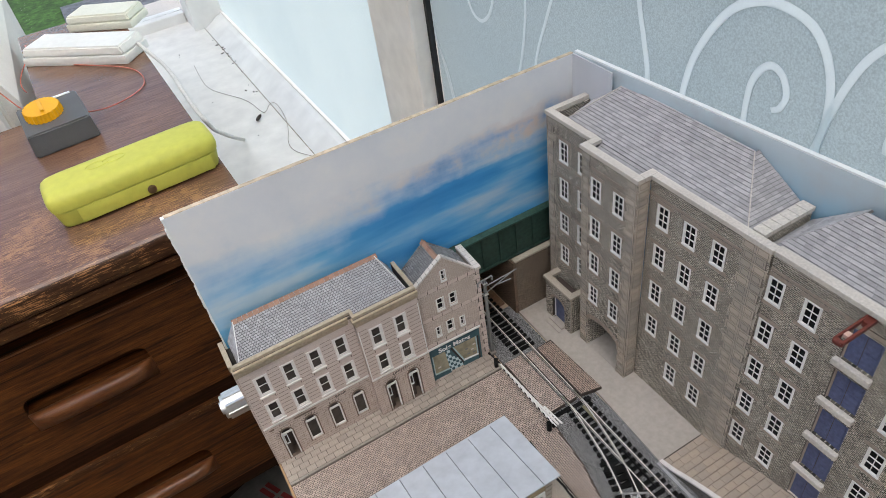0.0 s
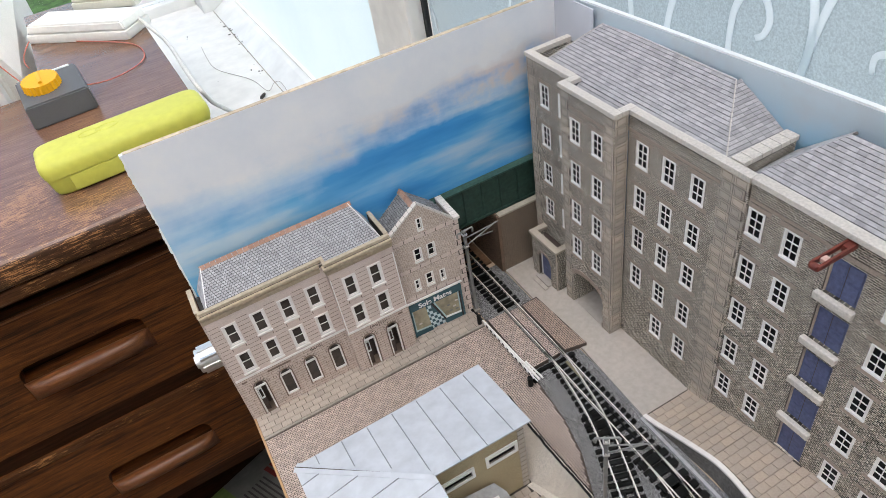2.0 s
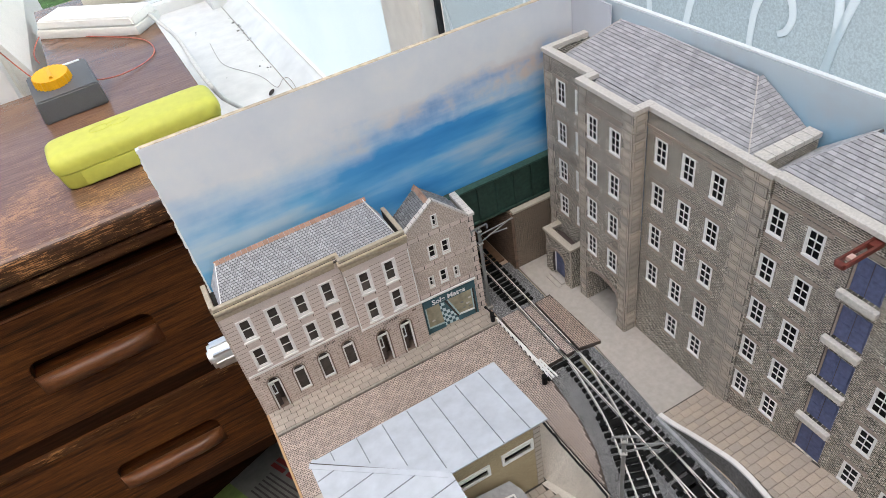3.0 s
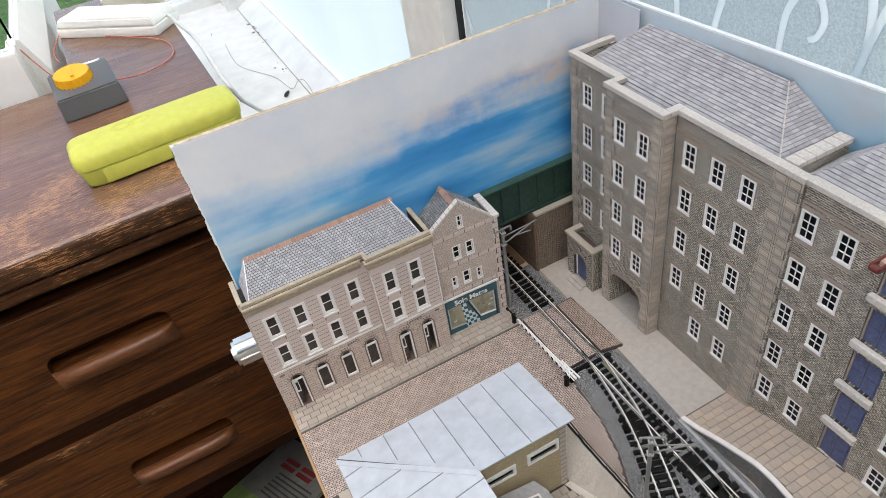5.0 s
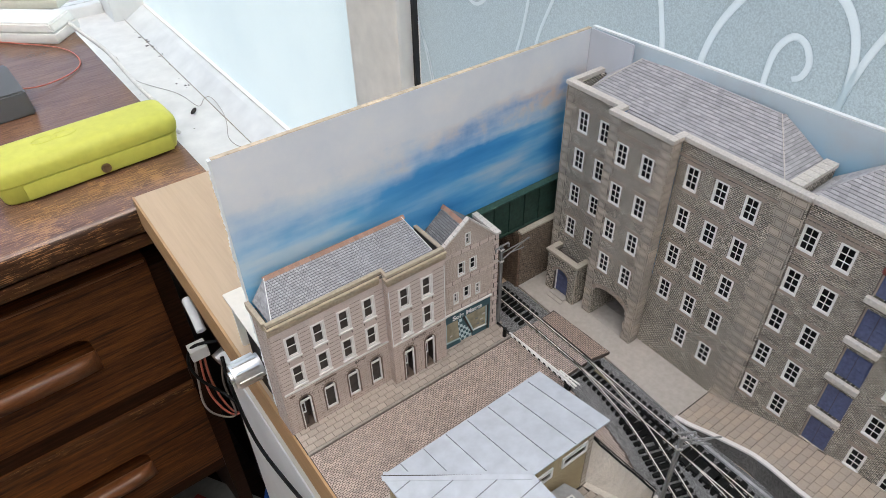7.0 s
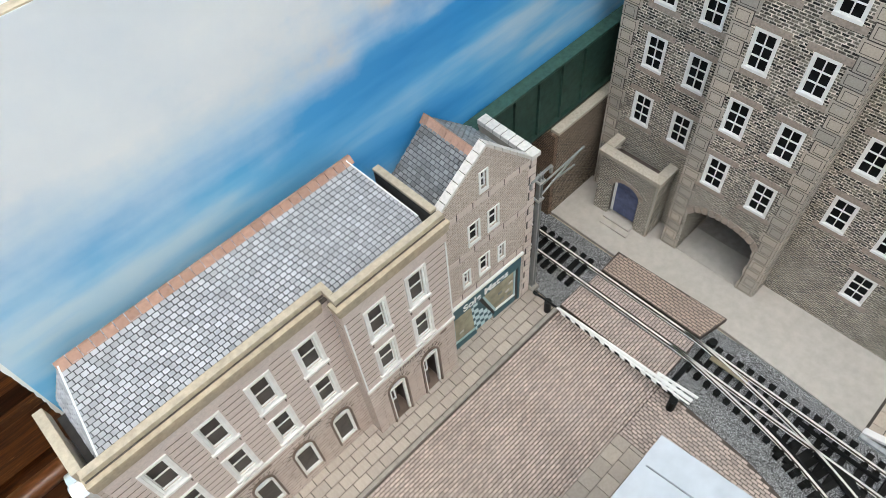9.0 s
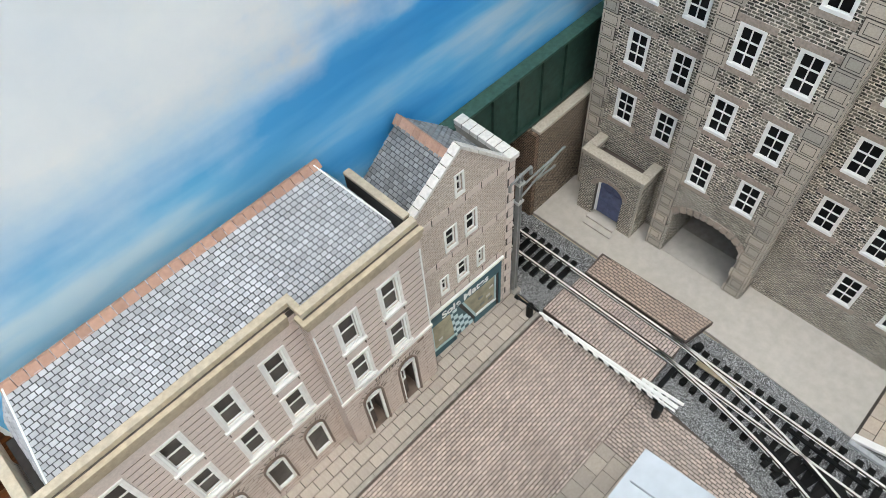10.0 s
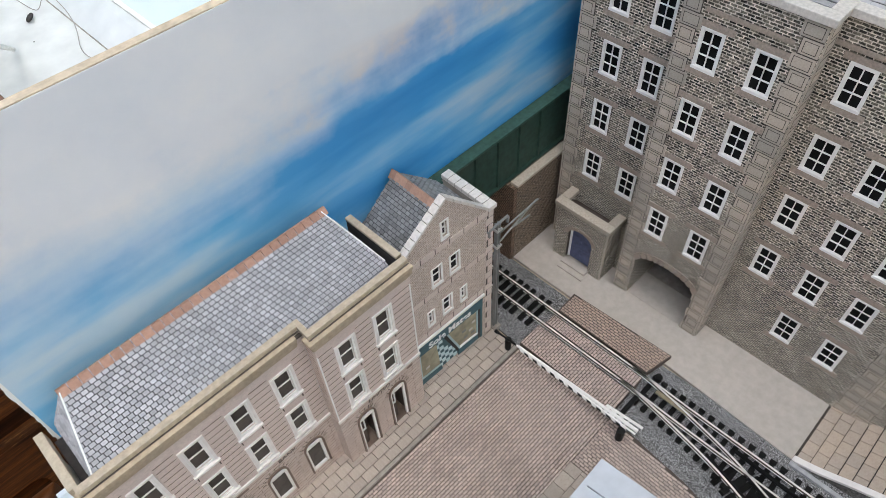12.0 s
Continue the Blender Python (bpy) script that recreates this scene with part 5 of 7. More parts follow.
WW, WH = 8.6, 15.4
TOP = 160.6


def pane_window_meshes(w, h, cols, rows, name):
    """A small framed window, front at x = 0 looking to -x: frame with glazing bars, and a film behind it."""
    bm = bmesh.new()
    put = lambda u, z, d: (d, u, z)
    bw = 1.25
    gw, gh = w - 2 * bw, h - 2 * bw
    bar = 0.36
    holes = []
    for i in range(cols):
        for j in range(rows):
            u0 = -gw / 2 + i * gw / cols + (bar / 2 if i else 0)
            u1 = -gw / 2 + (i + 1) * gw / cols - (bar / 2 if i < cols - 1 else 0)
            z0 = -gh / 2 + j * gh / rows + (bar / 2 if j else 0)
            z1 = -gh / 2 + (j + 1) * gh / rows - (bar / 2 if j < rows - 1 else 0)
            holes.append((u0, u1, z0, z1))
    slab(bm, put, (-w / 2, w / 2), (-h / 2, h / 2), holes, 0.5)
    box(bm, -0.55, 0.0, -w / 2 - 0.1, w / 2 + 0.1, -h / 2 - 0.1, -h / 2 + 1.0)
    box(bm, -0.35, 0.0, -w / 2, -w / 2 + 0.7, -h / 2 + 1.0, h / 2)
    box(bm, -0.35, 0.0, w / 2 - 0.7, w / 2, -h / 2 + 1.0, h / 2)
    box(bm, -0.35, 0.0, -w / 2 + 0.7, w / 2 - 0.7, h / 2 - 0.7, h / 2)
    fr = finish(bm, name, "white")
    bm = bmesh.new()
    box(bm, 0.75, 1.0, -w / 2 + 0.3, w / 2 - 0.3, -h / 2 + 0.3, h / 2 - 0.3)
    return fr, finish(bm, "pane", "pane_dk")


def slate_slope(parent, a, b, top_a, top_b, size, rng, low, under, gap=0.05, gapz=0.13):
    """Slates over the slope between the eave a-b and the ridge top_a-top_b (points in millimetres)."""
    a, b, ta, tb = (Vector(p) for p in (a, b, top_a, top_b))
    nn = (b - a).cross(ta - a).normalized()
    if nn.z < 0:
        nn = -nn
    bm = bmesh.new()
    solid(bm, [tuple(p - nn * 1.2) for p in (a, b, tb, ta)], [tuple(p - nn * 0.15) for p in (a, b, tb, ta)])
    part("roof_board", bm, under, parent)
    w, h = size
    rise = ((ta + tb) / 2 - (a + b) / 2).length
    n = max(1, round(rise / h))
    out = []
    for r in range(n):
        t0, t1 = r / n, (r + 1) / n
        p0, p1 = a.lerp(ta, t0), b.lerp(tb, t0)
        q0, q1 = a.lerp(ta, t1), b.lerp(tb, t1)
        d = (p1 - p0).normalized()
        lo, hi = 0.0, (p1 - p0).length
        ulo, uhi = (q0 - p0).dot(d), (q1 - p0).dot(d)
        up = (q0 - p0) - d * ulo
        x = lo - (w / 2 if r % 2 else 0)
        while x < hi:
            g = gap * w
            x0, x1 = x + g, x + w - g
            l0, l1 = max(x0, lo), min(x1, hi)
            m0, m1 = max(x0, ulo), min(x1, uhi)
            if l1 - l0 > 0.15 * w or m1 - m0 > 0.15 * w:
                l1, m1 = max(l1, l0 + 0.02), max(m1, m0 + 0.02)
                if m0 > uhi: m0 = m1 = uhi
                if m1 < ulo: m0 = m1 = ulo
                th = low * rng.uniform(0.8, 1.2)
                quad = [p0 + d * l0 + up * 0.02, p0 + d * l1 + up * 0.02, p0 + d * m1 + up * (1.02 - gapz), p0 + d * m0 + up * (1.02 - gapz)]
                out.append((quad, [q + nn * (th if i < 2 else th * 0.35) for i, q in enumerate(quad)]))
            x += w
    return out


def slates_as_pieces(name, quads, parent, mat):
    for lo, hi in quads:
        bm = bmesh.new()
        solid(bm, [tuple(p) for p in lo], [tuple(p) for p in hi])
        part(name, bm, mat, parent)


def slates_joined(name, quads, parent, mat):
    bm = bmesh.new()
    for lo, hi in quads:
        solid(bm, [tuple(p) for p in lo], [tuple(p) for p in hi])
    tagged(part(name, bm, mat, parent), kind="stuff")


def arch_fill(bm, put, u0, u1, spring, crown, top, thick, seg=12):
    """Fills the space between a segmental arch and a level top."""
    c = (u0 + u1) / 2
    for i in range(seg):
        ua, ub = u0 + (u1 - u0) * i / seg, u0 + (u1 - u0) * (i + 1) / seg
        za = spring + (crown - spring) * (1 - ((ua - c) / (u1 - c)) ** 2) ** 0.5 if abs(ua - c) < u1 - c else spring
        zb = spring + (crown - spring) * (1 - ((ub - c) / (u1 - c)) ** 2) ** 0.5 if abs(ub - c) < u1 - c else spring
        solid(bm, [put(ua, za, 0), put(ub, zb, 0), put(ub, top, 0), put(ua, top, 0)], [put(ua, za, thick), put(ub, zb, thick), put(ub, top, thick), put(ua, top, thick)])


def warehouse():
    w = thing("warehouse", "tall grey-brown stone warehouse model with white sash windows", "building")
    rng = random.Random(3)
    fr, pn = pane_window_meshes(WW, WH, 2, 3, "window")

    # lintel and sill blocks, printed stone
    bm = bmesh.new()
    box(bm, -0.2, 0.05, -7.0, 7.0, WH / 2 + 0.1, WH / 2 + 2.5)
    lint = finish(bm, "lintel", "lintel")
    bm = bmesh.new()
    box(bm, -0.3, 0.05, -6.6, 6.6, -WH / 2 - 2.4, -WH / 2 - 0.15)
    sill = finish(bm, "sill", "lintel")

    def front(name, x, y0, y1, cols, rows, extra=(), lab=""):
        """A stretch of front wall from y0 down to y1, with windows."""
        holes = [(y - WW / 2, y + WW / 2, z - WH / 2, z + WH / 2) for y, zz in zip(cols, rows) for z in zz] + list(extra)
        bm = bmesh.new()
        slab(bm, lambda u, z, d: (x + d, u, z), (y1, y0), (0.32, TOP), holes, 2.0)
        wall = part(name, bm, "brick_x", w, lab)
        for y, zz in zip(cols, rows):
            for z in zz:
                o = piece("window", fr, w, shift(x, y, z))
                piece("pane", pn, o)
                piece("lintel", lint, w, shift(x, y, z))
                piece("sill", sill, w, shift(x, y, z))
        return wall

    front("wall", 229.4, 19, -25.0, (2.4, -15.7), (ROWS[1:], ROWS[1:]))
    arch = [(-63, -33, 0.3, 34)]
    front("wall", 221.2, -25.2, -70.2, (-37.6, -56.6), (TOWER, TOWER), arch)
    bm = bmesh.new()
    arch_fill(bm, lambda u, z, d: (221.2 + d, u, z), -63, -33, 24.5, 31.8, 34, 2.0)
    part("arch_spandrel", bm, "brick_x", w)
    front("wall", 230.2, -70.4, -146, (-81.1, -99.9, -118.6), (ROWS[1:], ROWS, ROWS))
    door_holes = [(-202, -187, z - 11, z + 8.8) for z in ROWS]
    front("wall", 231.2, -146.2, -300, (-151.2, -169.8, -216.6, -235.4, -254, -275), (ROWS,) * 6, door_holes)
    # side returns of the tower and the left end
    for x0, x1, ya, yb in ((223.3, 230.1, -70.2, -68.4), (223.3, 229.3, -27.0, -25.2), (231.6, 262, 17, 19)):
        boxed("side_wall", "brick_y", w, x0, x1, ya, yb, 0.32, TOP)
    boxed("end_wall", "card_shade_dk", w, 233.4, 258, -299, -297, 0.32, 158)
    # archway: jambs, with vault and end coloured dark for the shade inside
    boxed("arch_jamb", "brick_y", w, 223.3, 258, -33, -31.5, 0.32, 33)
    boxed("arch_jamb", "brick_y", w, 223.3, 258, -64.5, -63, 0.32, 33)
    boxed("arch_roof", "card_shade_dk", w, 223.3, 258, -62.9, -33.1, 32.2, 33)
    boxed("arch_end", "card_shade_dk", w, 250, 251, -62.9, -33.1, 0.52, 32)
    for i in range(11):
        t0, t1 = -1 + 2 * i / 11, -1 + 2 * (i + 1) / 11
        e = lambda t, k: (-48 + 15.0 * k * t, 24.5 + 7.3 * k * max(0, 1 - t * t) ** 0.5 + (k - 1) * 20)
        bm = bmesh.new()
        g = 0.02
        q = [e(t0 + g, 1.0), e(t1 - g, 1.0), e(t1 - g, 1.12), e(t0 + g, 1.12)]
        solid(bm, [(221.15, y, z) for y, z in q], [(220.6, y, z) for y, z in q])
        part("voussoir", bm, "lintel", w)

    # quoins: stacked panelled blocks with dark margins
    def quoin_mesh(width, h):
        bm = bmesh.new()
        box(bm, -0.5, 0.0, -width / 2 + 0.13, width / 2 - 0.13, 0.27, h - 0.27)
        p, q, e = width / 2 - 1.0, h / 2 - 0.9, 0.2
        for u0, u1, z0, z1 in ((-p, p, -q, -q + e), (-p, p, q - e, q), (-p, -p + e, -q + e, q - e), (p - e, p, -q + e, q - e)):
            box(bm, -0.56, -0.5, u0, u1, h / 2 + z0, h / 2 + z1)
        me = finish(bm, "quoin", "ashlar")
        me.materials.append(M["line"])
        for p in me.polygons:
            if p.index >= 6:
                p.material_index = 1
        return me
    h = 5.52
    n = int(TOP / h)
    qa, qb = quoin_mesh(7.8, h), quoin_mesh(6.3, h)
    for x, y, s in ((221.2, -66.3, -1), (221.2, -29.1, 1), (229.4, 15.1, 1), (230.2, -134.2, -1), (230.2, -142.1, 1)):
        for i in range(n):
            piece("quoin", qb if i % 2 else qa, w, shift(x, y + (s * 0.75 if i % 2 else 0), 0.34 + i * h))
        boxed("quoin_bed", "line", w, x - 0.25, x - 0.02, y - 3.2 + s * 0.6, y + 3.2 + s * 0.6, 0.33, TOP - 0.3, label="dark quoin joints")
    side = quoin_mesh(8.0, h)
    for i in range(n):
        piece("quoin", side, w, shift(225.4, -70.25, 0.34 + i * h, 90))

    # parapet coping, stepped with the fronts
    def cope(x0, x1, y0, y1, z=TOP):
        boxed("coping_stone", "coping", w, x0, x1, y0, y1, z + 0.02, z + 2.6, bevel=0.25)
    cope(228.2, 233.2, -24.0, 19.8)
    cope(220.0, 225.0, -71.4, -24.0)
    cope(225.05, 232.6, -28.6, -24.05)
    cope(225.05, 234.0, -71.4, -66.8)
    cope(229.0, 233.8, -146.6, -71.45)
    cope(229.6, 235.0, -300, -146.65)
    cope(233.25, 264, 15.6, 19.8)
    for k in range(6):
        cope(234.2 + k * 5.6, 239.6 + k * 5.6, -138.0, -131.0, TOP + 0.5)
    # inner faces of the parapets
    boxed("parapet", "brick_y", w, 234, 267, -137.4, -131.6, 140, TOP + 0.4)
    # string course of the top floor
    for x, y0, y1 in ((230.2, -130.8, -69.9), (231.2, -300, -146.6), (221.2, -62.2, -33.2)):
        boxed("string_course", "lintel", w, x - 0.4, x + 0.02, y0, y1, 151.0, 152.6)

    # roofs behind the parapet
    r1 = thing("slate_roof", "grey slate hipped roof of the warehouse", "roof")
    e0, e1 = 232.6, 264
    big = (4.2, 2.15)

    def lay(roof, *corners):
        q = slate_slope(roof, *corners, big, rng, 0.3, "slate_wgap", 0.013, 0.13)
        near = [k for k in q if -60 < k[0][0].y < 20]
        far = [k for k in q if not -60 < k[0][0].y < 20]
        slates_as_pieces("slate", near, roof, "slate_w")
        if far:
            slates_joined("slates", far, roof, "slate_wj")

    lay(r1, (e0, 5, 161), (e0, -130, 161), (e1, -10, 178), (e1, -103, 178))
    lay(r1, (225.2, -28.8, 157.2), (225.2, -66.6, 157.2), (e0 - 0.1, -28.8, 160.9), (e0 - 0.1, -66.6, 160.9))
    lay(r1, (e0, -130, 161), (268, -131, 161), (e1, -103, 178), (e1 + 3, -103, 178))
    bm = bmesh.new()
    solid(bm, [(e0, 5, 161), (e1, -10, 178), (266, -10, 178), (266, 14, 161)], [(e0, 5, 160), (e1, -10, 177), (266, -10, 177), (266, 14, 160)])
    part("hip_end", bm, "slate_w", r1)
    boxed("roof_deck", "slate_gap", w, 233.3, 262, 5.5, 15, 154, 155)
    boxed("parapet", "brick_y", w, 233.3, 262, 14.2, 15.55, 155.1, TOP)
    for a, c in (((e0, -130, 161.4), (e1, -103, 178.4)), ((e0, 5, 161.3), (e1, -10, 178.3))):
        bm = bmesh.new()
        rod(bm, a, c, 0.3, 8)
        part("hip_ridge", bm, "coping", r1, "pale hip ridge")
    bm = bmesh.new()
    rod(bm, (e1, -10, 178.2), (e1, -103, 178.2), 0.6, 8)
    part("ridge_cap", bm, "slate_w", r1)
    r2 = thing("slate_roof", "grey slate hipped roof of the warehouse", "roof")
    lay(r2, (235.2, -138.3, 155.6), (235.2, -296, 155.6), (263, -163, 178), (263, -296, 178))
    lay(r2, (268, -138.1, 155.6), (235.2, -138.3, 155.6), (266, -163, 178), (263, -163, 178))

    # blue loading doors with stone sills, and the hoist
    for z in ROWS:
        d = boxed("loading_door", "blue_door", w, 232.3, 232.9, -201.8, -187.2, z - 10.9, z + 8.7, label="blue panelled loading door")
        for y0, y1 in ((-201.2, -195.0), (-194.0, -188.6)):
            for z0, z1 in ((-9.8, -1.4), (-0.2, 7.6)):
                boxed("panel", "blue_door", d, 232.05, 232.32, y0 + 0.5, y1 - 0.5, z + z0, z + z1, bevel=0.12)
        boxed("meeting_stile", "line", d, 232.15, 232.32, -194.62, -194.42, z - 10.9, z + 8.7)
        boxed("door_post", "lintel", w, 231.7, 232.3, -188.1, -187.2, z - 10.9, z + 8.7)
        if z > 30:
            boxed("door_sill", "coping", w, 228.3, 231.1, -203.0, -185.4, z - 14.9, z - 11.4, bevel=0.4, label="thick pale stone sill")
        boxed("door_jamb", "line", w, 231.3, 232.2, -187.15, -186.9, z - 10.9, z + 8.7)
    boxed("door_head", "lintel", w, 230.85, 231.18, -205, -184, 150.0, 152.6)
    ht = thing("wall_hoist", "rust-red wall hoist beam above the loading doors", "hoist")
    for dy in (-1.7, 1.7):
        boxed("beam", "rustred", ht, 210.0, 231, -193.5 + dy - 0.55, -193.5 + dy + 0.55, 157.6, 160.0, bevel=0.25)
    boxed("spacer", "pink", ht, 214.5, 217.5, -194.6, -192.4, 158.2, 159.8, bevel=0.2, label="pale pink spacer block")
    boxed("bracket", "rustred", ht, 226.2, 231.1, -194.7, -192.3, 156.6, 159.6, bevel=0.3)
    bm = bmesh.new()
    rod(bm, (210.8, -195.0, 158.4), (210.8, -192.0, 158.4), 1.5, 14)
    part("pulley", bm, "rustred", ht, "worn pulley wheel", smooth=True)


def porch():
    p = thing("porch", "small stone entrance porch with blue door and pale coping", "porch")
    X, ya, yb, H = 217.4, -19.2, 9.6, 35.2
    dl, dr = 1.9, -11.9
    bm = bmesh.new()
    slab(bm, lambda u, z, d: (X + d, u, z), (ya, yb), (0.32, H), [(dr, dl, 0.32, 25.2)], 3.0)
    part("front_wall", bm, "brick_x", p)
    boxed("side_wall", "brick_y", p, X + 3.1, 229.3, ya, ya + 1.5, 0.32, H)
    boxed("side_wall", "brick_y", p, X + 3.1, 229.3, yb - 1.5, yb, 0.32, H)
    boxed("corner_strip", "ashlar", p, X - 0.12, X + 0.6, ya - 0.12, ya + 0.6, 0.32, H, label="pale corner edge")
    door = boxed("door", "blue_door", p, X + 2.2, X + 2.7, dr + 0.1, dl - 1.3, 1.9, 25.0, label="blue panelled door")
    for z0, z1 in ((3.2, 10.4), (11.8, 17.6), (18.8, 23.4)):
        for y0 in (dr + 1.2, dr + 6.9):
            boxed("panel", "blue_door", door, X + 2.0, X + 2.22, y0, y0 + 4.4, z0, z1, bevel=0.12)
    boxed("door_frame", "white", p, X + 1.9, X + 2.7, dl - 1.2, dl - 0.1, 1.9, 24.4)
    boxed("door_jamb", "line", p, X + 0.05, X + 2.15, dl - 0.09, dl - 0.01, 1.9, 22.0)
    boxed("step", "apron", p, X - 3.4, X - 0.05, -12.4, 1.9, 0.32, 2.0, bevel=0.15)
    boxed("step", "apron", p, X - 6.6, X - 3.45, -13.4, 1.4, 0.32, 1.1, bevel=0.15)
    for d in ((X - 1.3, X + 3.6, ya - 1.1, yb + 1.5), (X + 3.65, 229.3, ya - 1.1, ya + 3.4), (X + 3.65, 229.3, yb - 3.0, yb + 1.5)):
        boxed("coping_stone", "coping_t", p, *d, H + 0.05, H + 2.2, bevel=0.25)
    boxed("roof", "door_in", p, X + 3.1, 229.3, ya + 1.6, yb - 1.6, 29, 30)
    cy, rad = (dl + dr) / 2, (dl - dr) / 2
    for i in range(9):
        e = lambda t, k: (cy + rad * k * math.cos(t), 20.0 + 4.9 * k * math.sin(t))
        t0, t1 = math.pi * (i + 0.06) / 9, math.pi * (i + 0.94) / 9
        q = [e(t0, 1.0), e(t1, 1.0), e(t1, 1.36), e(t0, 1.36)]
        bm = bmesh.new()
        solid(bm, [(X - 0.02, y, z) for y, z in q], [(X - 0.4, y, z) for y, z in q])
        part("voussoir", bm, "lintel", p)
    bm = bmesh.new()
    arch_fill(bm, lambda u, z, d: (X - 0.02 + d, u, z), dr, dl, 20.0, 24.9, 25.3, 2.0)
    part("arch_spandrel", bm, "brick_x", p)


# ---- the bank ----
BANK_Y, PROJ_Y, SHOP_Y = 3.2, -2.5, 2.2


def sash_meshes(w, h, name, pane):
    bm = bmesh.new()
    put = lambda u, z, d: (u, d, z)
    slab(bm, put, (-w / 2 - 0.5, w / 2 + 0.5), (-h / 2 - 0.5, h / 2 + 0.5), [(-w / 2, w / 2, 0.2, h / 2), (-w / 2, w / 2, -h / 2, -0.2)], 0.4)
    fr = finish(bm, name, "white")
    bm = bmesh.new()
    box(bm, -w / 2 - 0.3, w / 2 + 0.3, 0.6, 0.9, -h / 2 - 0.3, h / 2 + 0.3)
    return fr, finish(bm, "pane", pane)


def bank():
    b = thing("bank_building", "pinkish stone low-relief bank model with sash windows", "building")
    fr, pn = sash_meshes(5.0, 13.6, "window", "pane_gr")
    bm = bmesh.new()
    # moulded architrave round a sash, with sill
    slab(bm, lambda u, z, d: (u, d - 0.5, z), (-4.4, 4.4), (-8.2, 8.6), [(-3.5, 3.5, -8.15, 7.6)], 0.52)
    arch = finish(bm, "architrave", "trim")
    bm = bmesh.new()
    slab(bm, lambda u, z, d: (u, d - 0.15, z), (-3.5, 3.5), (-8.2, 7.6), [(-2.75, 2.75, -7.1, 7.15)], 0.5)
    lining = finish(bm, "sash_lining", "white")
    bm = bmesh.new()
    box(bm, -4.8, 4.8, -1.0, 0.02, -9.3, -8.25)
    ledge = finish(bm, "sill", "trim")
    bm = bmesh.new()
    box(bm, -3.6, 3.6, -0.3, 0.02, -1.5, 1.5)
    box(bm, -3.0, 3.0, -0.42, -0.3, -1.05, 1.05)
    panel = finish(bm, "apron_panel", "bank")
    bm = bmesh.new()
    box(bm, -0.2, 0.2, -0.4, 0.02, -1.0, 1.0)
    bracket = finish(bm, "bracket", "line_b")
    bays = ((BANK_Y, 0.6, 72.39, (12.0, 28.6, 45.3, 62.0)), (PROJ_Y, 72.4, 113.6, (83.8, 100.2)))
    zu, zl = 73.9, 50.0
    for Y, x0, x1, xs in bays:
        up = [x - 0.4 for x in xs]
        holes = [(x - 2.8, x + 2.8, z - 7.2, z + 7.2) for x in up for z in (zu, zl)]
        bm = bmesh.new()
        slab(bm, lambda u, z, d: (u, Y + d, z), (x0, x1), (37.6, 94), holes, 1.6)
        part("upper_wall", bm, "bank", b)
        for x in up:
            for z in (zu, zl):
                o = piece("window", fr, b, shift(x, Y + 0.7, z))
                piece("pane", pn, o)
                for nm, me in (("architrave", arch), ("sash_lining", lining), ("sill", ledge)):
                    piece(nm, me, b, shift(x, Y, z))
            piece("apron_panel", panel, b, shift(x, Y, 62.3))
            for sx in (-4.05, 4.05):
                piece("bracket", bracket, b, shift(x + sx, Y, 62.6))
        # joint lines in the piers
        edges = [x0] + [v for x in up for v in (x - 4.6, x + 4.6)] + [x1]
        bm = bmesh.new()
        for u0, u1 in zip(edges[::2], edges[1::2]):
            if u1 - u0 < 1.5:
                continue
            for k in range(14):
                z = 42.6 + k * 3.15
                box(bm, u0 + 0.3, u1 - 0.3, Y - 0.06, Y + 0.02, z, z + 0.24)
        tagged(part("masonry_jointing", bm, "line_b", b, "dark printed masonry joints"), kind="stuff")
        # ground floor with arched openings
        gh = [(x - 3.9, x + 3.9, 0.9 if (x in (12.0, 83.8, 100.2)) else 7.0, 32.0) for x in xs]
        bm = bmesh.new()
        slab(bm, lambda u, z, d: (u, Y + d, z), (x0, x1), (0.9, 37.4), gh, 1.6)
        part("lower_wall", bm, "bank_g", b)
        bm = bmesh.new()
        for x in xs:
            arch_fill(bm, lambda u, z, d: (u, Y + d, z), x - 3.9, x + 3.9, 26.4, 30.6, 32.0, 1.6, 10)
        part("arch_spandrel", bm, "bank_g", b)
        for x in xs:
            door = x in (12.0, 83.8, 100.2)
            zb = 1.0 if door else 7.0
            nm = "door" if door else "arched_window"
            bm = bmesh.new()
            if door:
                # a shallow lobby with a brown floor behind the open doorway
                box(bm, x - 3.9, x + 3.9, Y + 8.0, Y + 8.4, 1.2, 31)
                box(bm, x - 4.4, x - 3.95, Y + 1.65, Y + 8.0, 1.2, 31)
                box(bm, x + 3.95, x + 4.4, Y + 1.65, Y + 8.0, 1.2, 31)
                box(bm, x - 4.4, x + 4.4, Y + 1.65, Y + 8.4, 31.05, 31.4)
            else:
                box(bm, x - 3.85, x + 3.85, Y + 1.15, Y + 1.5, zb, 31)
            o = part(nm, bm, "door_in" if door else "pane_gr", b, "open doorway with a dark lobby" if door else "grey glazing in an arched opening")
            if door:
                boxed("lobby_floor", "brown", o, x - 3.9, x + 3.9, Y + 0.05, Y + 7.9, 0.92, 1.15, label="brown lobby floor")
            bm = bmesh.new()
            for d in ((x - 3.85, x - 2.95), (x + 2.95, x + 3.85)):
                box(bm, *d, Y + 0.1, Y + 1.1, zb + 0.2, 26.4)
            box(bm, x - 2.9, x + 2.9, Y + 0.1, Y + 1.1, 25.2, 26.3)
            if not door:
                box(bm, x - 2.9, x + 2.9, Y + 0.1, Y + 1.1, 7.2, 8.3)
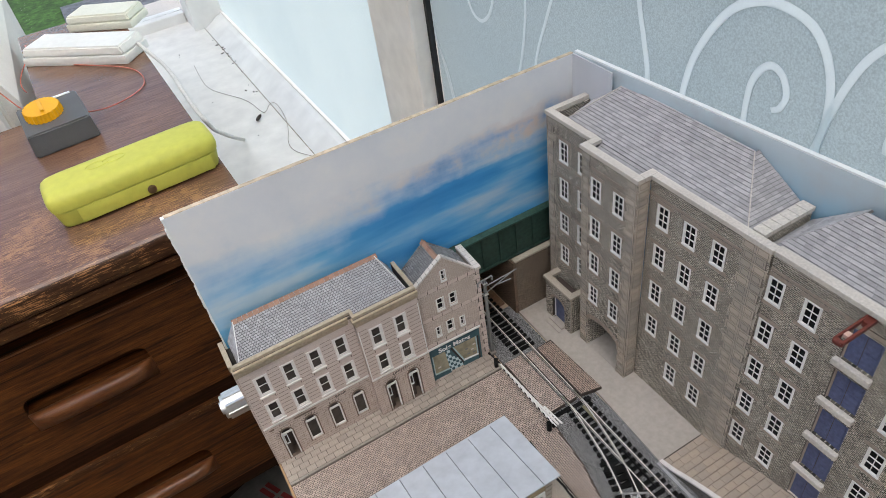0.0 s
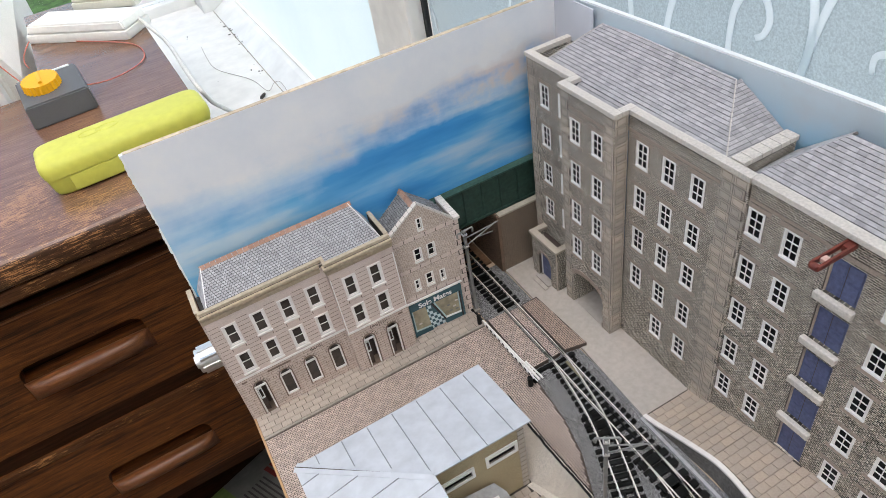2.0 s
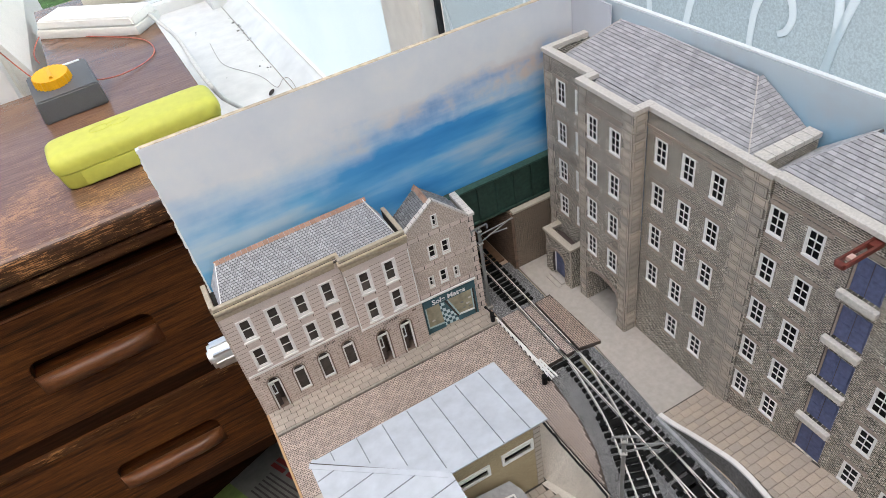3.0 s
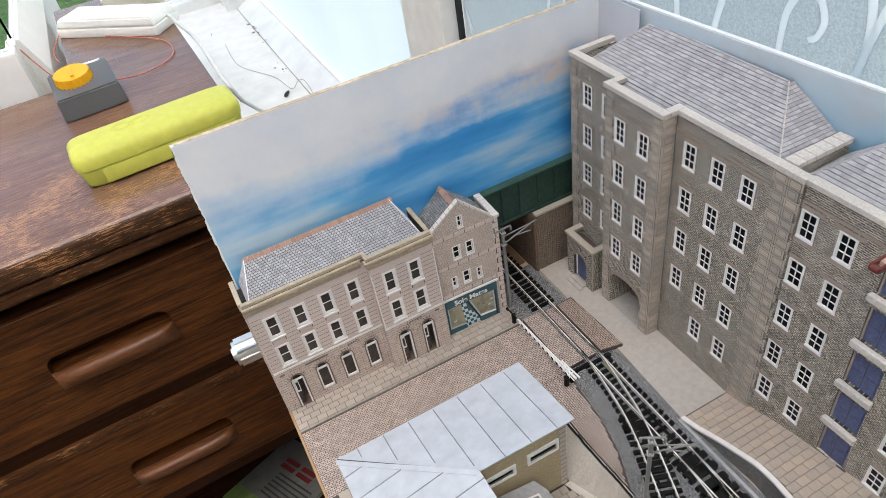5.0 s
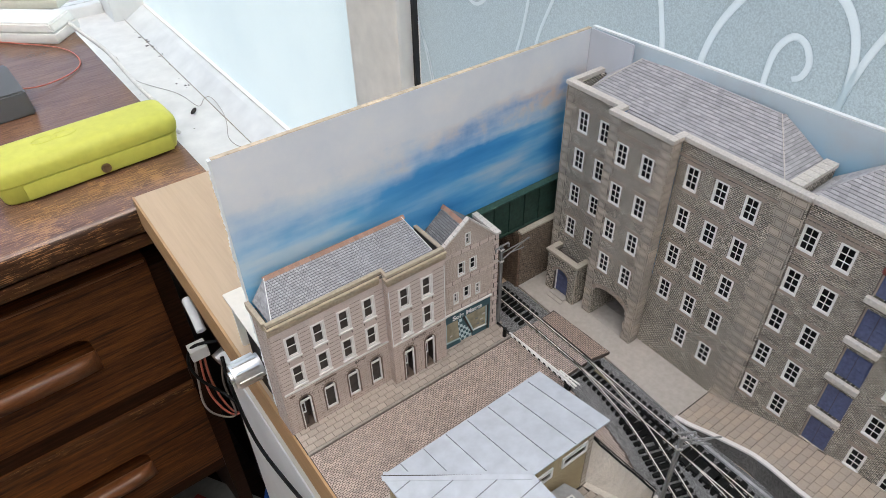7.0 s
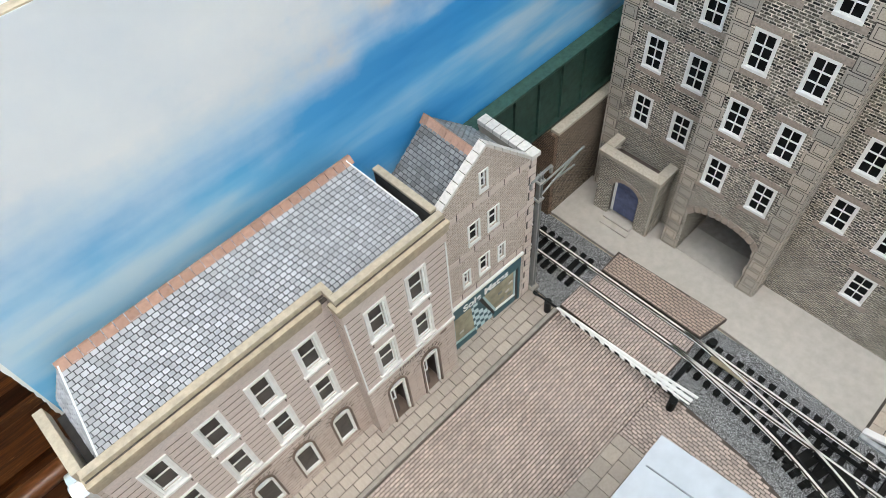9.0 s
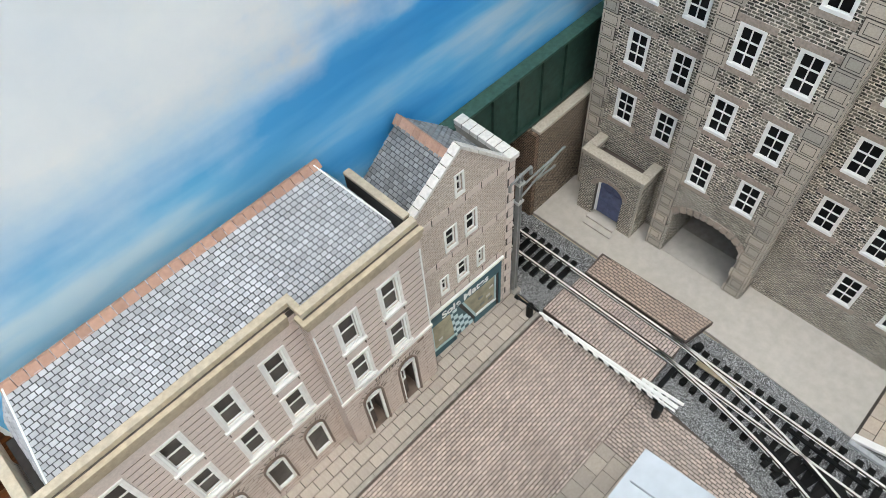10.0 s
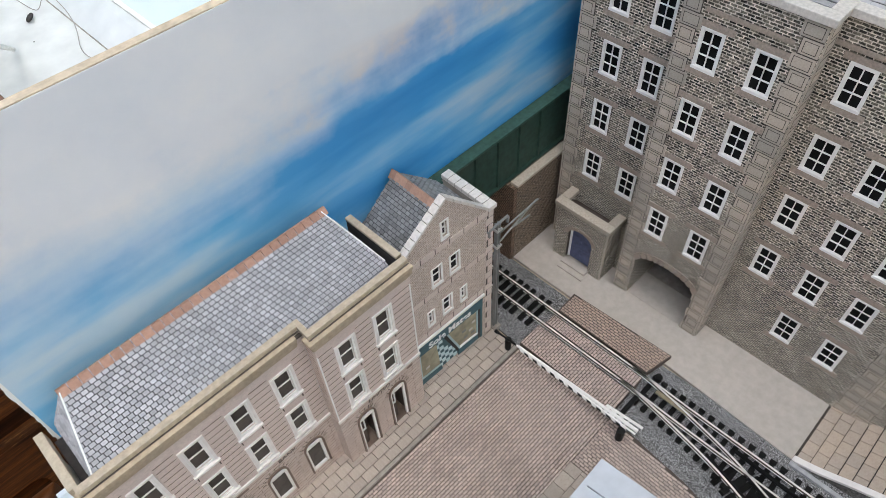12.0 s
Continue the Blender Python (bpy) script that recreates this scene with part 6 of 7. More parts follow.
            for i in range(10):
                a0, a1 = math.pi * i / 10, math.pi * (i + 1) / 10
                p = lambda a, k: (x + 3.85 * k * math.cos(a), 26.4 + 4.2 * k * math.sin(a))
                q = [p(a0, 1), p(a1, 1), p(a1, 0.78), p(a0, 0.78)]
                solid(bm, [(u, Y + 0.3, z) for u, z in q], [(u, Y + 1.1, z) for u, z in q])
            part("frame", bm, "white", o, "white painted frame")
            bm = bmesh.new()
            for i in range(12):
                a0, a1 = math.pi * i / 12, math.pi * (i + 1) / 12
                p = lambda a, k: (x + 3.9 * k * math.cos(a), 26.4 + 4.2 * k * math.sin(a))
                q = [p(a0, 1.0), p(a1, 1.0), p(a1, 1.16), p(a0, 1.16)]
                solid(bm, [(u, Y - 0.7, z) for u, z in q], [(u, Y + 0.05, z) for u, z in q])
            box(bm, x + 3.95, x + 4.6, Y - 0.7, Y + 0.05, zb, 26.3)
            box(bm, x - 4.6, x - 3.95, Y - 0.7, Y + 0.05, zb, 26.3)
            part("surround", bm, "brown", b, "brown arched surround")
            bm = bmesh.new()
            for i in range(9):
                a = math.pi * (i + 0.5) / 9
                c, s = math.cos(a), math.sin(a)
                p0, p1 = (x + 5.0 * c, 26.4 + 5.2 * s), (x + 6.6 * c, 26.4 + 7.0 * s)
                rod(bm, (p0[0], Y - 0.04, p0[1]), (p1[0], Y - 0.04, p1[1]), 0.13, 5)
            tagged(part("voussoir_joint_lines", bm, "line", b), kind="stuff")
            if door:
                bm = bmesh.new()
                slab(bm, lambda u, z, d: (u, Y + 2.2 + d, z), (x - 2.9, x - 0.2), (12.5, 22.5), [(x - 2.3, x - 0.8, 13.6, 21.4)], 0.4)
                part("open_leaf", bm, "paper", o, "white framed pane of the open leaf")
                boxed("leaf_panel", "door_in", o, x - 2.9, x - 0.2, Y + 2.2, Y + 2.6, 1.2, 12.4)
        boxed("string_course", "trim", b, x0 - 0.3, x1 + 0.2, Y - 0.6, Y + 0.02, 37.5, 38.9)
        boxed("frieze", "bank", b, x0, x1, Y - 0.35, Y - 0.01, 84.6, 89.0)
        for o0, z0, z1 in ((0.8, 89.05, 91.0), (1.7, 91.05, 93.0), (2.4, 93.9, 95.6)):
            boxed("cornice_step", "cornice", b, x0 - (1.2 if x0 < 5 else o0 - 0.6), x1 + (0.3 if x0 > 5 else -2.6), Y - o0, Y + 1.9, z0, z1, bevel=0.15)
        # dark strip between the steps, coloured as their shadow
        boxed("cornice_shadow_gap", "line", b, x0 - 0.6, x1, Y - 1.2, Y + 1.8, 93.05, 93.85)
        boxed("blocking_course", "cornice_t", b, x0 - 0.6, x1, Y - 0.3, Y + 2.2, 95.65, 97.6, bevel=0.2)
        boxed("cornice_line", "line", b, x0 - 0.6, x1, Y - 0.8, Y - 0.32, 95.3, 95.72)
        if x0 > 5:
            boxed("return_wall", "bank_s", b, x0, x0 + 1.2, Y + 1.65, BANK_Y - 0.02, 0.9, 94)
            boxed("blocking_return", "cornice_t", b, x0 - 0.6, x0 + 1.4, Y + 2.25, BANK_Y + 2.2, 95.65, 97.58, bevel=0.2)
    # dark bars where the bank's name is cut into the frieze
    for u0, u1, Y in ((19.5, 34.5, BANK_Y), (3.0, 6.2, BANK_Y), (106.5, 109.5, PROJ_Y)):
        boxed("lettering_bar", "brown", b, u0, u1, Y - 0.06, Y - 0.01, 33.8, 35.3)
    text_mesh("sign_lettering", "BANK", 3.1, "line", b, shift(51.8, BANK_Y - 0.08, 34.6, rx=90), 0.0)
    text_mesh("sign_lettering", "LIMITED", 3.1, "line", b, shift(92.0, PROJ_Y - 0.08, 34.6, rx=90), 0.0)
    boxed("corner_line", "white", b, 72.42, 72.95, PROJ_Y - 0.2, PROJ_Y - 0.01, 39, 84.5)
    boxed("corner_line", "white", b, 112.9, 113.5, PROJ_Y - 0.2, PROJ_Y - 0.01, 39, 84)
    # left side wall, and the parapet behind
    boxed("side_wall", "bank_s", b, -0.8, 0.5, 3.3, 22, 0.9, 92.5)
    boxed("side_parapet", "cornice_t", b, -1.4, 1.3, 5.5, 27.5, 92.6, 97.4, bevel=0.2)
    # dark gutter and parapet face are coloured for the shaded gaps by the roof
    boxed("side_gutter", "card_shade_dk", b, 1.4, 4.0, 5.6, 27.5, 86.0, 90.0, label="dark fill for the shaded gap beside the roof")
    boxed("side_parapet", "cornice_t", b, 111.8, 114.4, 1.2, 27.6, 95.5, 96.6, bevel=0.2, label="cream parapet cap between the roofs")
    boxed("parapet_face", "card_shade_dk", b, 112.0, 114.2, 1.4, 27.4, 82, 95.45, label="parapet face coloured dark for the shaded gap")
    boxed("gutter", "slate_gap", b, 4.1, 110.4, 5.5, 9.0, 86.0, 88.0)
    rng = random.Random(5)
    r = thing("bank_roof", "small grey slate hipped roof with terracotta ridge", "roof")
    eL, eR, yE, zE, yR, zR = 4.2, 110.6, 5.8, 92.0, 24.3, 110.0
    q = slate_slope(r, (eL, yE, zE), (eR, yE, zE), (11.5, yR, zR), (101.6, yR, zR), (1.95, 1.45), rng, 0.3, "slate_gap", 0.075, 0.19)
    q += slate_slope(r, (72.8, 0.4, 86.7), (eR, 0.4, 86.7), (72.8, yE, zE), (eR, yE, zE), (1.95, 1.45), rng, 0.3, "slate_gap", 0.075, 0.19)
    near = [k for k in q if 60 < k[0][0].x < 100][:150]
    near_id = {id(k) for k in near}
    slates_as_pieces("slate", near, r, "slate_bp")
    slates_joined("slates", [k for k in q if id(k) not in near_id], r, "slate_b")
    q = slate_slope(r, (eL, 31.4, zE), (eL, yE, zE), (11.5, yR + 0.5, zR), (11.5, yR, zR), (1.95, 1.45), rng, 0.3, "slate_gap", 0.075, 0.19)
    slates_joined("slates", q, r, "slate_b")
    q = slate_slope(r, (eR, yE, zE), (eR, 31.4, zE), (101.6, yR, zR), (101.6, yR + 0.5, zR), (1.95, 1.45), rng, 0.3, "slate_gap", 0.075, 0.19)
    slates_joined("slates", q, r, "slate_b")
    for a, c in (((eL, yE, zE + 0.2), (11.5, yR, zR + 0.3)), ((eR, yE, zE + 0.2), (101.6, yR, zR + 0.3))):
        bm = bmesh.new()
        rod(bm, a, c, 0.26, 8)
        part("hip_flashing", bm, "paper", r, "pale hip flashing")
    x = 10.8
    while x < 102:
        bm = bmesh.new()
        solid(bm, [(x + 0.08, yR - 1.4, zR - 0.9), (x + 0.08, yR + 0.4, zR + 0.9), (x + 0.08, yR + 1.5, zR + 0.4)], [(x + 3.1, yR - 1.4, zR - 0.9), (x + 3.1, yR + 0.4, zR + 0.9), (x + 3.1, yR + 1.6, zR + 0.4)])
        part("ridge_tile", bm, "ridge", r)
        x += 3.2


def text_mesh(name, body, size, material, parent, m, bold=0.0):
    cu = bpy.data.curves.new(name, "FONT")
    cu.body, cu.size, cu.extrude, cu.offset = body, size * MM, 0.05 * MM, bold * MM
    cu.align_x, cu.align_y = "CENTER", "CENTER"
    cu.materials.append(M[material])
    ob = new(name, cu)
    ob.parent = parent
    ob.matrix_basis = m
    return ob


def turn_shop(ob):
    """The shop stands two degrees out of line with the bank, about its joint corner."""
    ob.matrix_basis = shift(115.0, SHOP_Y) @ pose(0, 0, 0, 0, 0, -2.0) @ shift(-115.0, -SHOP_Y)
    return ob


def shop():
    s = turn_shop(thing("shop_building", "narrow gabled stone shop model with teal shopfront", "building"))
    Y = SHOP_Y
    x0, x1 = 114.8, 159.8
    big, pb = sash_meshes(3.2, 8.6, "window", "pane_dk")
    small, ps = sash_meshes(1.5, 7.0, "window", "pane_dk")
    wins = [(134.8, 92.0, small, ps, 1.5, 7.0), (129.8, 69.6, big, pb, 3.2, 8.6), (139.0, 69.6, big, pb, 3.2, 8.6), (125.3, 46.2, small, ps, 1.5, 7.0), (134.2, 47.0, big, pb, 3.2, 8.6), (143.2, 45.8, small, ps, 1.5, 7.0)]
    holes = [(x - w / 2 - 0.5, x + w / 2 + 0.5, z - h / 2 - 0.5, z + h / 2 + 0.5) for x, z, _, _, w, h in wins if z < 85]
    bm = bmesh.new()
    slab(bm, lambda u, z, d: (u, Y + d, z), (x0, x1), (0.9, 85), holes + [(115.6, 154.2, 0.9, 31.7)], 1.5)
    part("wall", bm, "shop", s)
    ap = (135.6, 106.0)
    bm = bmesh.new()
    wx = 134.8
    for q in ([(x0, 85.02), (wx - 1.3, 85.02), (wx - 1.3, 104.6), (x0, 91.8)], [(wx + 1.3, 85.02), (x1, 85.02), (156.2, 85.6), ap, (wx + 1.3, 104.6)],
              [(wx - 1.3, 96.2), (wx + 1.3, 96.2), (wx + 1.3, 104.6), (wx - 1.3, 104.6)], [(wx - 1.3, 85.02), (wx + 1.3, 85.02), (wx + 1.3, 88.2), (wx - 1.3, 88.2)]):
        solid(bm, [(u, Y, z) for u, z in q], [(u, Y + 1.5, z) for u, z in q])
    part("gable_wall", bm, "shop", s)
    for x, z, fr, pn, w, h in wins:
        o = piece("window", fr, s, shift(x, Y + 0.6, z))
        piece("pane", pn, o)
        bm = bmesh.new()
        for d in ((-w / 2 - 1.3, -w / 2 - 0.45, -0.35, 0.02, -h / 2 - 0.5, h / 2 + 0.9), (w / 2 + 0.45, w / 2 + 1.3, -0.35, 0.02, -h / 2 - 0.5, h / 2 + 0.9), (-w / 2 - 0.44, w / 2 + 0.44, -0.35, 0.02, h / 2 + 0.45, h / 2 + 0.9), (-w / 2 - 1.3, w / 2 + 1.3, -0.5, 0.02, -h / 2 - 1.9, -h / 2 - 0.5)):
            box(bm, x + d[0], x + d[1], Y + d[2], Y + d[3], z + d[4], z + d[5])
        part("surround", bm, "white", s, "pale window surround")
    # string courses as printed blocks
    for z, u0, u1, hgt in ((81.6, 115.4, 157, 3.0), (58.2, 115.4, 157, 3.0), (34.6, 115.4, 155, 3.2)):
        x = u0
        i = 0
        boxed("course_joints", "line", s, u0, u1, Y - 0.05, Y - 0.01, z, z + hgt)
        while x < u1:
            e = min(x + 7.2, u1)
            boxed("course_block", "bank", s, x + 0.24, e - 0.24, Y - 0.2, Y - 0.055, z + 0.28, z + hgt)
            x = e
            i += 1
    boxed("fascia_cornice", "white", s, 114.6, 155, Y - 0.9, Y - 0.01, 32.6, 33.9)
    n = 20
    for i in range(n):
        wq = 2.6 if i % 2 else 4.0
        boxed("quoin", "bank", s, x1 - wq, x1, Y - 0.25, Y - 0.06, 1.0 + i * 4.17, 4.64 + i * 4.17)
    boxed("quoin_joints", "line", s, x1 - 3.3, x1 - 0.02, Y - 0.05, Y - 0.01, 1.0, 84.0)
    boxed("side_wall", "shop", s, 158.4, 159.8, Y + 1.6, 27.8, 0.9, 84)
    # raking copings
    for a, c, nseg in (((115.2, 90.6), ap, 7), (ap, (156.6, 84.6), 6)):
        bm = bmesh.new()
        solid(bm, [(a[0], Y - 0.6, a[1] + 0.5), (a[0], Y + 1.9, a[1] + 0.5), (a[0], Y + 1.9, a[1] + 1.5), (a[0], Y - 0.6, a[1] + 1.5)], [(c[0], Y - 0.6, c[1] + 0.5), (c[0], Y + 1.9, c[1] + 0.5), (c[0], Y + 1.9, c[1] + 1.5), (c[0], Y - 0.6, c[1] + 1.5)])
        part("coping_bed", bm, "line", s)
        for i in range(nseg):
            p = [a[k] + (c[k] - a[k]) * i / nseg for k in (0, 1)]
            q = [a[k] + (c[k] - a[k]) * (i + 0.91) / nseg for k in (0, 1)]
            bm = bmesh.new()
            solid(bm, [(p[0], Y - 0.9, p[1] + 0.4), (p[0], Y + 2.2, p[1] + 0.4), (p[0], Y + 2.2, p[1] + 1.8), (p[0], Y - 0.9, p[1] + 1.8)], [(q[0], Y - 0.9, q[1] + 0.4), (q[0], Y + 2.2, q[1] + 0.4), (q[0], Y + 2.2, q[1] + 1.8), (q[0], Y - 0.9, q[1] + 1.8)])
            part("raking_coping", bm, "coping_w", s)
    boxed("coping_bed", "line", s, 157.0, 160.8, Y - 0.5, Y + 25.6, 84.05, 85.8)
    for i in range(7):
        boxed("parapet_coping", "coping_w", s, 156.8, 161.0, Y - 0.8 + i * 3.8, Y + 2.65 + i * 3.8, 84.1, 86.0)
    boxed("parapet_inner", "kerb", s, 156.9, 158.2, Y + 2.3, 27.5, 77, 84.0)
    # roof
    rng = random.Random(6)
    r = turn_shop(thing("shop_roof", "dark slate gabled roof with terracotta ridge", "roof"))
    rx, rz, y0, y1 = 136.0, 100.2, 4.6, 29.6
    q = slate_slope(r, (115.2, y1, 82.6), (115.2, y0, 82.6), (rx, y1, rz), (rx, y0, rz), (2.1, 1.6), rng, 0.3, "slate_gap", 0.09, 0.23)
    slates_as_pieces("slate", q, r, "slate_s")
    q = slate_slope(r, (156.6, y0, 81.0), (156.6, y1, 81.0), (rx, y0, rz), (rx, y1, rz), (2.1, 1.6), rng, 0.3, "slate_gap", 0.09, 0.23)
    slates_as_pieces("slate", q, r, "slate_s")
    for i in range(9):
        y = y0 + 0.1 + i * 2.9
        bm = bmesh.new()
        tri = lambda v: [(rx - 2.3, v, rz - 1.9), (rx, v, rz + 1.0), (rx + 2.3, v, rz - 1.9)]
        solid(bm, tri(y), tri(y + 2.8))
        part("ridge_tile", bm, "ridge", r)
    # shopfront: a printed card front with real relief at its frames
    f = turn_shop(thing("shopfront", "teal shopfront with white sign and chequered entrance", "shopfront"))
    boxed("backing", "card_shade_dk", s, 115, 158, Y + 2.4, Y + 2.8, 0.9, 84)
    boxed("fascia", "teal", f, 115.7, 154.0, Y - 0.5, Y + 0.3, 25.4, 31.6)
    text_mesh("sign_lettering", "Sole Mates", 5.6, "paper", f, shift(134.4, Y - 0.62, 28.1, rx=90), 0.16)
    boxed("pilaster", "teal", f, 115.7, 116.7, Y - 0.4, Y + 0.3, 1.0, 25.3)
    boxed("pilaster", "teal", f, 152.9, 154.0, Y - 0.4, Y + 0.3, 1.0, 25.3)
    boxed("dark_slot", "card_shade_dk", f, 151.7, 152.8, Y - 0.05, Y + 0.3, 1.0, 25.3)
    boxed("entrance_back", "teal", f, 126.9, 140.4, Y + 1.1, Y + 1.4, 1.0, 25.3)

    def sheet(name, mat, pts, front, back, label=""):
        bm = bmesh.new()
        solid(bm, [(u, Y + front, z) for u, z in pts], [(u, Y + back, z) for u, z in pts])
        return part(name, bm, mat, f, label)

    # left window, its return slanting into the entrance
    sheet("stall_riser", "teal", [(116.8, 1.0), (129.2, 1.0), (128.6, 4.8), (116.8, 5.6)], 0.0, 0.4)
    sheet("display", "display", [(116.8, 5.5), (128.6, 4.7), (127.0, 25.3), (116.8, 25.3)], 0.7, 1.0, "pale window display")
    sheet("window_frame", "teal_l", [(116.8, 5.6), (128.6, 4.8), (128.5, 5.9), (116.8, 6.7)], -0.05, 0.35, "pale window frame")
    sheet("window_frame", "teal_l", [(116.8, 6.7), (117.6, 6.7), (117.6, 25.2), (116.8, 25.2)], -0.05, 0.35)
    sheet("window_return", "display", [(123.4, 12.0), (127.9, 9.0), (127.3, 20.0), (123.4, 16.0)], 0.55, 0.68)
    # chequered floor, drawn in perspective
    g = lambda u, v: (128.2 + 2.15 * u - 0.28 * v * (1 - u / 9), 1.3 + 2.8 * v - 0.06 * u * v)
    for i in range(5):
        for j in range(8):
            q = [g(i, j), g(i + 1, j), g(i + 1, j + 1), g(i, j + 1)]
            if (i + j) % 2 == 0 and all(z < 24.8 - (u - 128.2) * 1.9 + 4 for u, z in q):
                sheet("chequer_tile", "tile_c", q, 0.86, 1.05)
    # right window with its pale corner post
    sheet("dark_return", "card_shade_dk", [(130.6, 25.3), (132.9, 25.3), (140.6, 6.0), (139.4, 3.2)], 0.6, 0.85, "dark return of the window")
    sheet("stall_riser", "teal", [(139.2, 1.0), (151.7, 1.0), (151.7, 5.6), (139.6, 6.4)], 0.0, 0.4)
    sheet("display", "display", [(132.9, 25.3), (139.9, 7.0), (151.5, 6.2), (151.5, 25.3)], 0.4, 0.7)
    sheet("window_frame", "teal_l", [(132.4, 25.3), (133.4, 25.3), (140.6, 6.6), (139.6, 5.9)], -0.05, 0.35)
    sheet("window_frame", "paper", [(139.7, 6.0), (151.6, 5.2), (151.6, 6.5), (139.9, 7.3)], -0.08, 0.35, "white window sill")
    sheet("window_frame", "teal_l", [(150.7, 6.5), (151.6, 6.5), (151.6, 25.2), (150.7, 25.2)], -0.05, 0.35)
    for k, (u, z) in enumerate(((143.0, 10.0), (146.2, 12.6), (147.6, 9.4), (120.0, 10.6), (142.0, 15.6), (148.0, 17.0))):
        boxed("goods", "coping" if k % 2 else "mag", f, u, u + 2.2, Y + 0.2, Y + 0.38, z, z + 1.3)
    return s


# ---- the station ----
def station():
    s = thing("station_building", "yellow brick station model with pale zinc roofs", "building")
    zr = lambda y: 55.7 + (-83 - y) * 0.232
    # main block
    bm = bmesh.new()
    slab(bm, lambda u, z, d: (u, -128 + d, z), (66, 116), (0.75, 64.4), [(72.0, 87.4, 38.2, 43.8), (97.4, 112.8, 39, 45)], 1.4)
    part("front_wall", bm, "stn_brick", s)
    for u0, u1, v0, v1 in ((72.0, 87.4, 38.2, 43.8), (97.4, 112.8, 39, 45)):
        o = boxed("window", "pane_dk", s, u0, u1, -127.2, -126.9, v0, v1, label="long clerestory window")
        bm = bmesh.new()
        slab(bm, lambda u, z, d: (u, -128.8 + d, z), (u0 - 1.6, u1 + 1.6), (v0 - 1.6, v1 + 1.4), [(u0, u1, v0, v1 - 1.1), (u0, u1, v1 - 0.8, v1 - 0.1)], 1.5)
        part("window_frame", bm, "white", o, "white window frame")
    boxed("corner_pier", "ashlar", s, 115.0, 118.8, -128.4, -124, 0.75, 64.6, label="dark stone corner pier")
    bm = bmesh.new()
    for k in range(15):
        box(bm, 114.9, 118.9, -128.5, -128.42, 1.0 + 4 * k, 1.3 + 4 * k)
    tagged(part("pier_joints", bm, "line", s), kind="stuff")
    boxed("end_wall", "stn_brick_x", s, 115.2, 116.6, -123.9, -86, 0.75, 53)
    boxed("back_wall", "stn_brick", s, 16, 115, -87, -85.6, 0.75, 53)
    boxed("side_wall", "stn_brick_x", s, 16, 17.4, -255, -87.2, 0.75, 51.8)
    boxed("side_wall", "stn_brick_x", s, 64.4, 65.8, -255, -129, 0.75, 66)
    # roofs: the main one rises to the front, the wing's rises to the right
    r = thing("zinc_roof", "pale blue-grey sheet roof with standing seams", "roof")
    bm = bmesh.new()
    zm = lambda x, y: zr(y)
    zw = lambda x, y: 56.2 + (x - 12.5) * 0.226
    vx, vy = 67.4, -135.2
    prism(bm, [(12.5, -85), (vx, vy), (119.4, -135.6), (120.4, -83)], lambda x, y: zm(x, y) - 0.9, zm)
    part("roof_sheet", bm, "zinc", r)
    bm = bmesh.new()
    prism(bm, [(12.5, -85), (12.5, -262), (67.4, -262), (vx, vy)], lambda x, y: zw(x, y) - 0.9, zw)
    part("roof_sheet", bm, "zinc", r)
    bm = bmesh.new()
    d = Vector((vx - 12.5, vy + 85, 0)).normalized()
    nn = Vector((-d.y, d.x, 0)) * 2.6
    a, c = Vector((13.1, -85.6, 0)), Vector((vx - 0.6, vy + 0.6, 0))
    for s0, s1, zfun in ((nn, Vector((0, 0, 0)), zm), (Vector((0, 0, 0)), -nn, zw)):
        quad = [a + s0, a + s1, c + s1, c + s0]
        solid(bm, [(p.x, p.y, zfun(p.x, p.y) + 0.05) for p in quad], [(p.x, p.y, zfun(p.x, p.y) + 0.3) for p in quad])
    part("valley_flashing", bm, "zinc", r, "pale valley flashing")
    bm = bmesh.new()
    rod(bm, (13.1, -85.6, 56.8), (vx, vy, 68.3), 0.22, 6)
    part("valley_line", bm, "line", r)
    for k in range(7):
        x = 24.1 + k * 14.28
        y1 = vy if x > vx else -85 - (x - 12.5) / (vx - 12.5) * 50.2 + 3.4
        bm = bmesh.new()
        solid(bm, [(x - 0.28, -85.2, zr(-85.2) + 0.03), (x + 0.28, -85.2, zr(-85.2) + 0.03), (x + 0.28, y1, zr(y1) + 0.03), (x - 0.28, y1, zr(y1) + 0.03)],
              [(x - 0.12, -85.2, zr(-85.2) + 0.4), (x + 0.12, -85.2, zr(-85.2) + 0.4), (x + 0.12, y1, zr(y1) + 0.4), (x - 0.12, y1, zr(y1) + 0.4)])
        part("seam", bm, "seam", r)
    for k in range(12):
        y = -97.0 - k * 14.2
        xe = min(vx, 12.5 + (-85 - y) / 50.2 * (vx - 12.5) - 3.6)
        bm = bmesh.new()
        solid(bm, [(12.7, y - 0.28, zw(12.7, y) + 0.03), (12.7, y + 0.28, zw(12.7, y) + 0.03), (xe, y + 0.28, zw(xe, y) + 0.03), (xe, y - 0.28, zw(xe, y) + 0.03)][::-1],
              [(12.7, y - 0.12, zw(12.7, y) + 0.4), (12.7, y + 0.12, zw(12.7, y) + 0.4), (xe, y + 0.12, zw(xe, y) + 0.4), (xe, y - 0.12, zw(xe, y) + 0.4)][::-1])
        part("seam", bm, "seam", r)
    # glazed lean-to along the wing
    c = thing("glazed_canopy", "grey lean-to canopy with white framed rooflights", "canopy")
    zc = lambda x, y: 33.0 - (x - 66) * 0.22
    bm = bmesh.new()
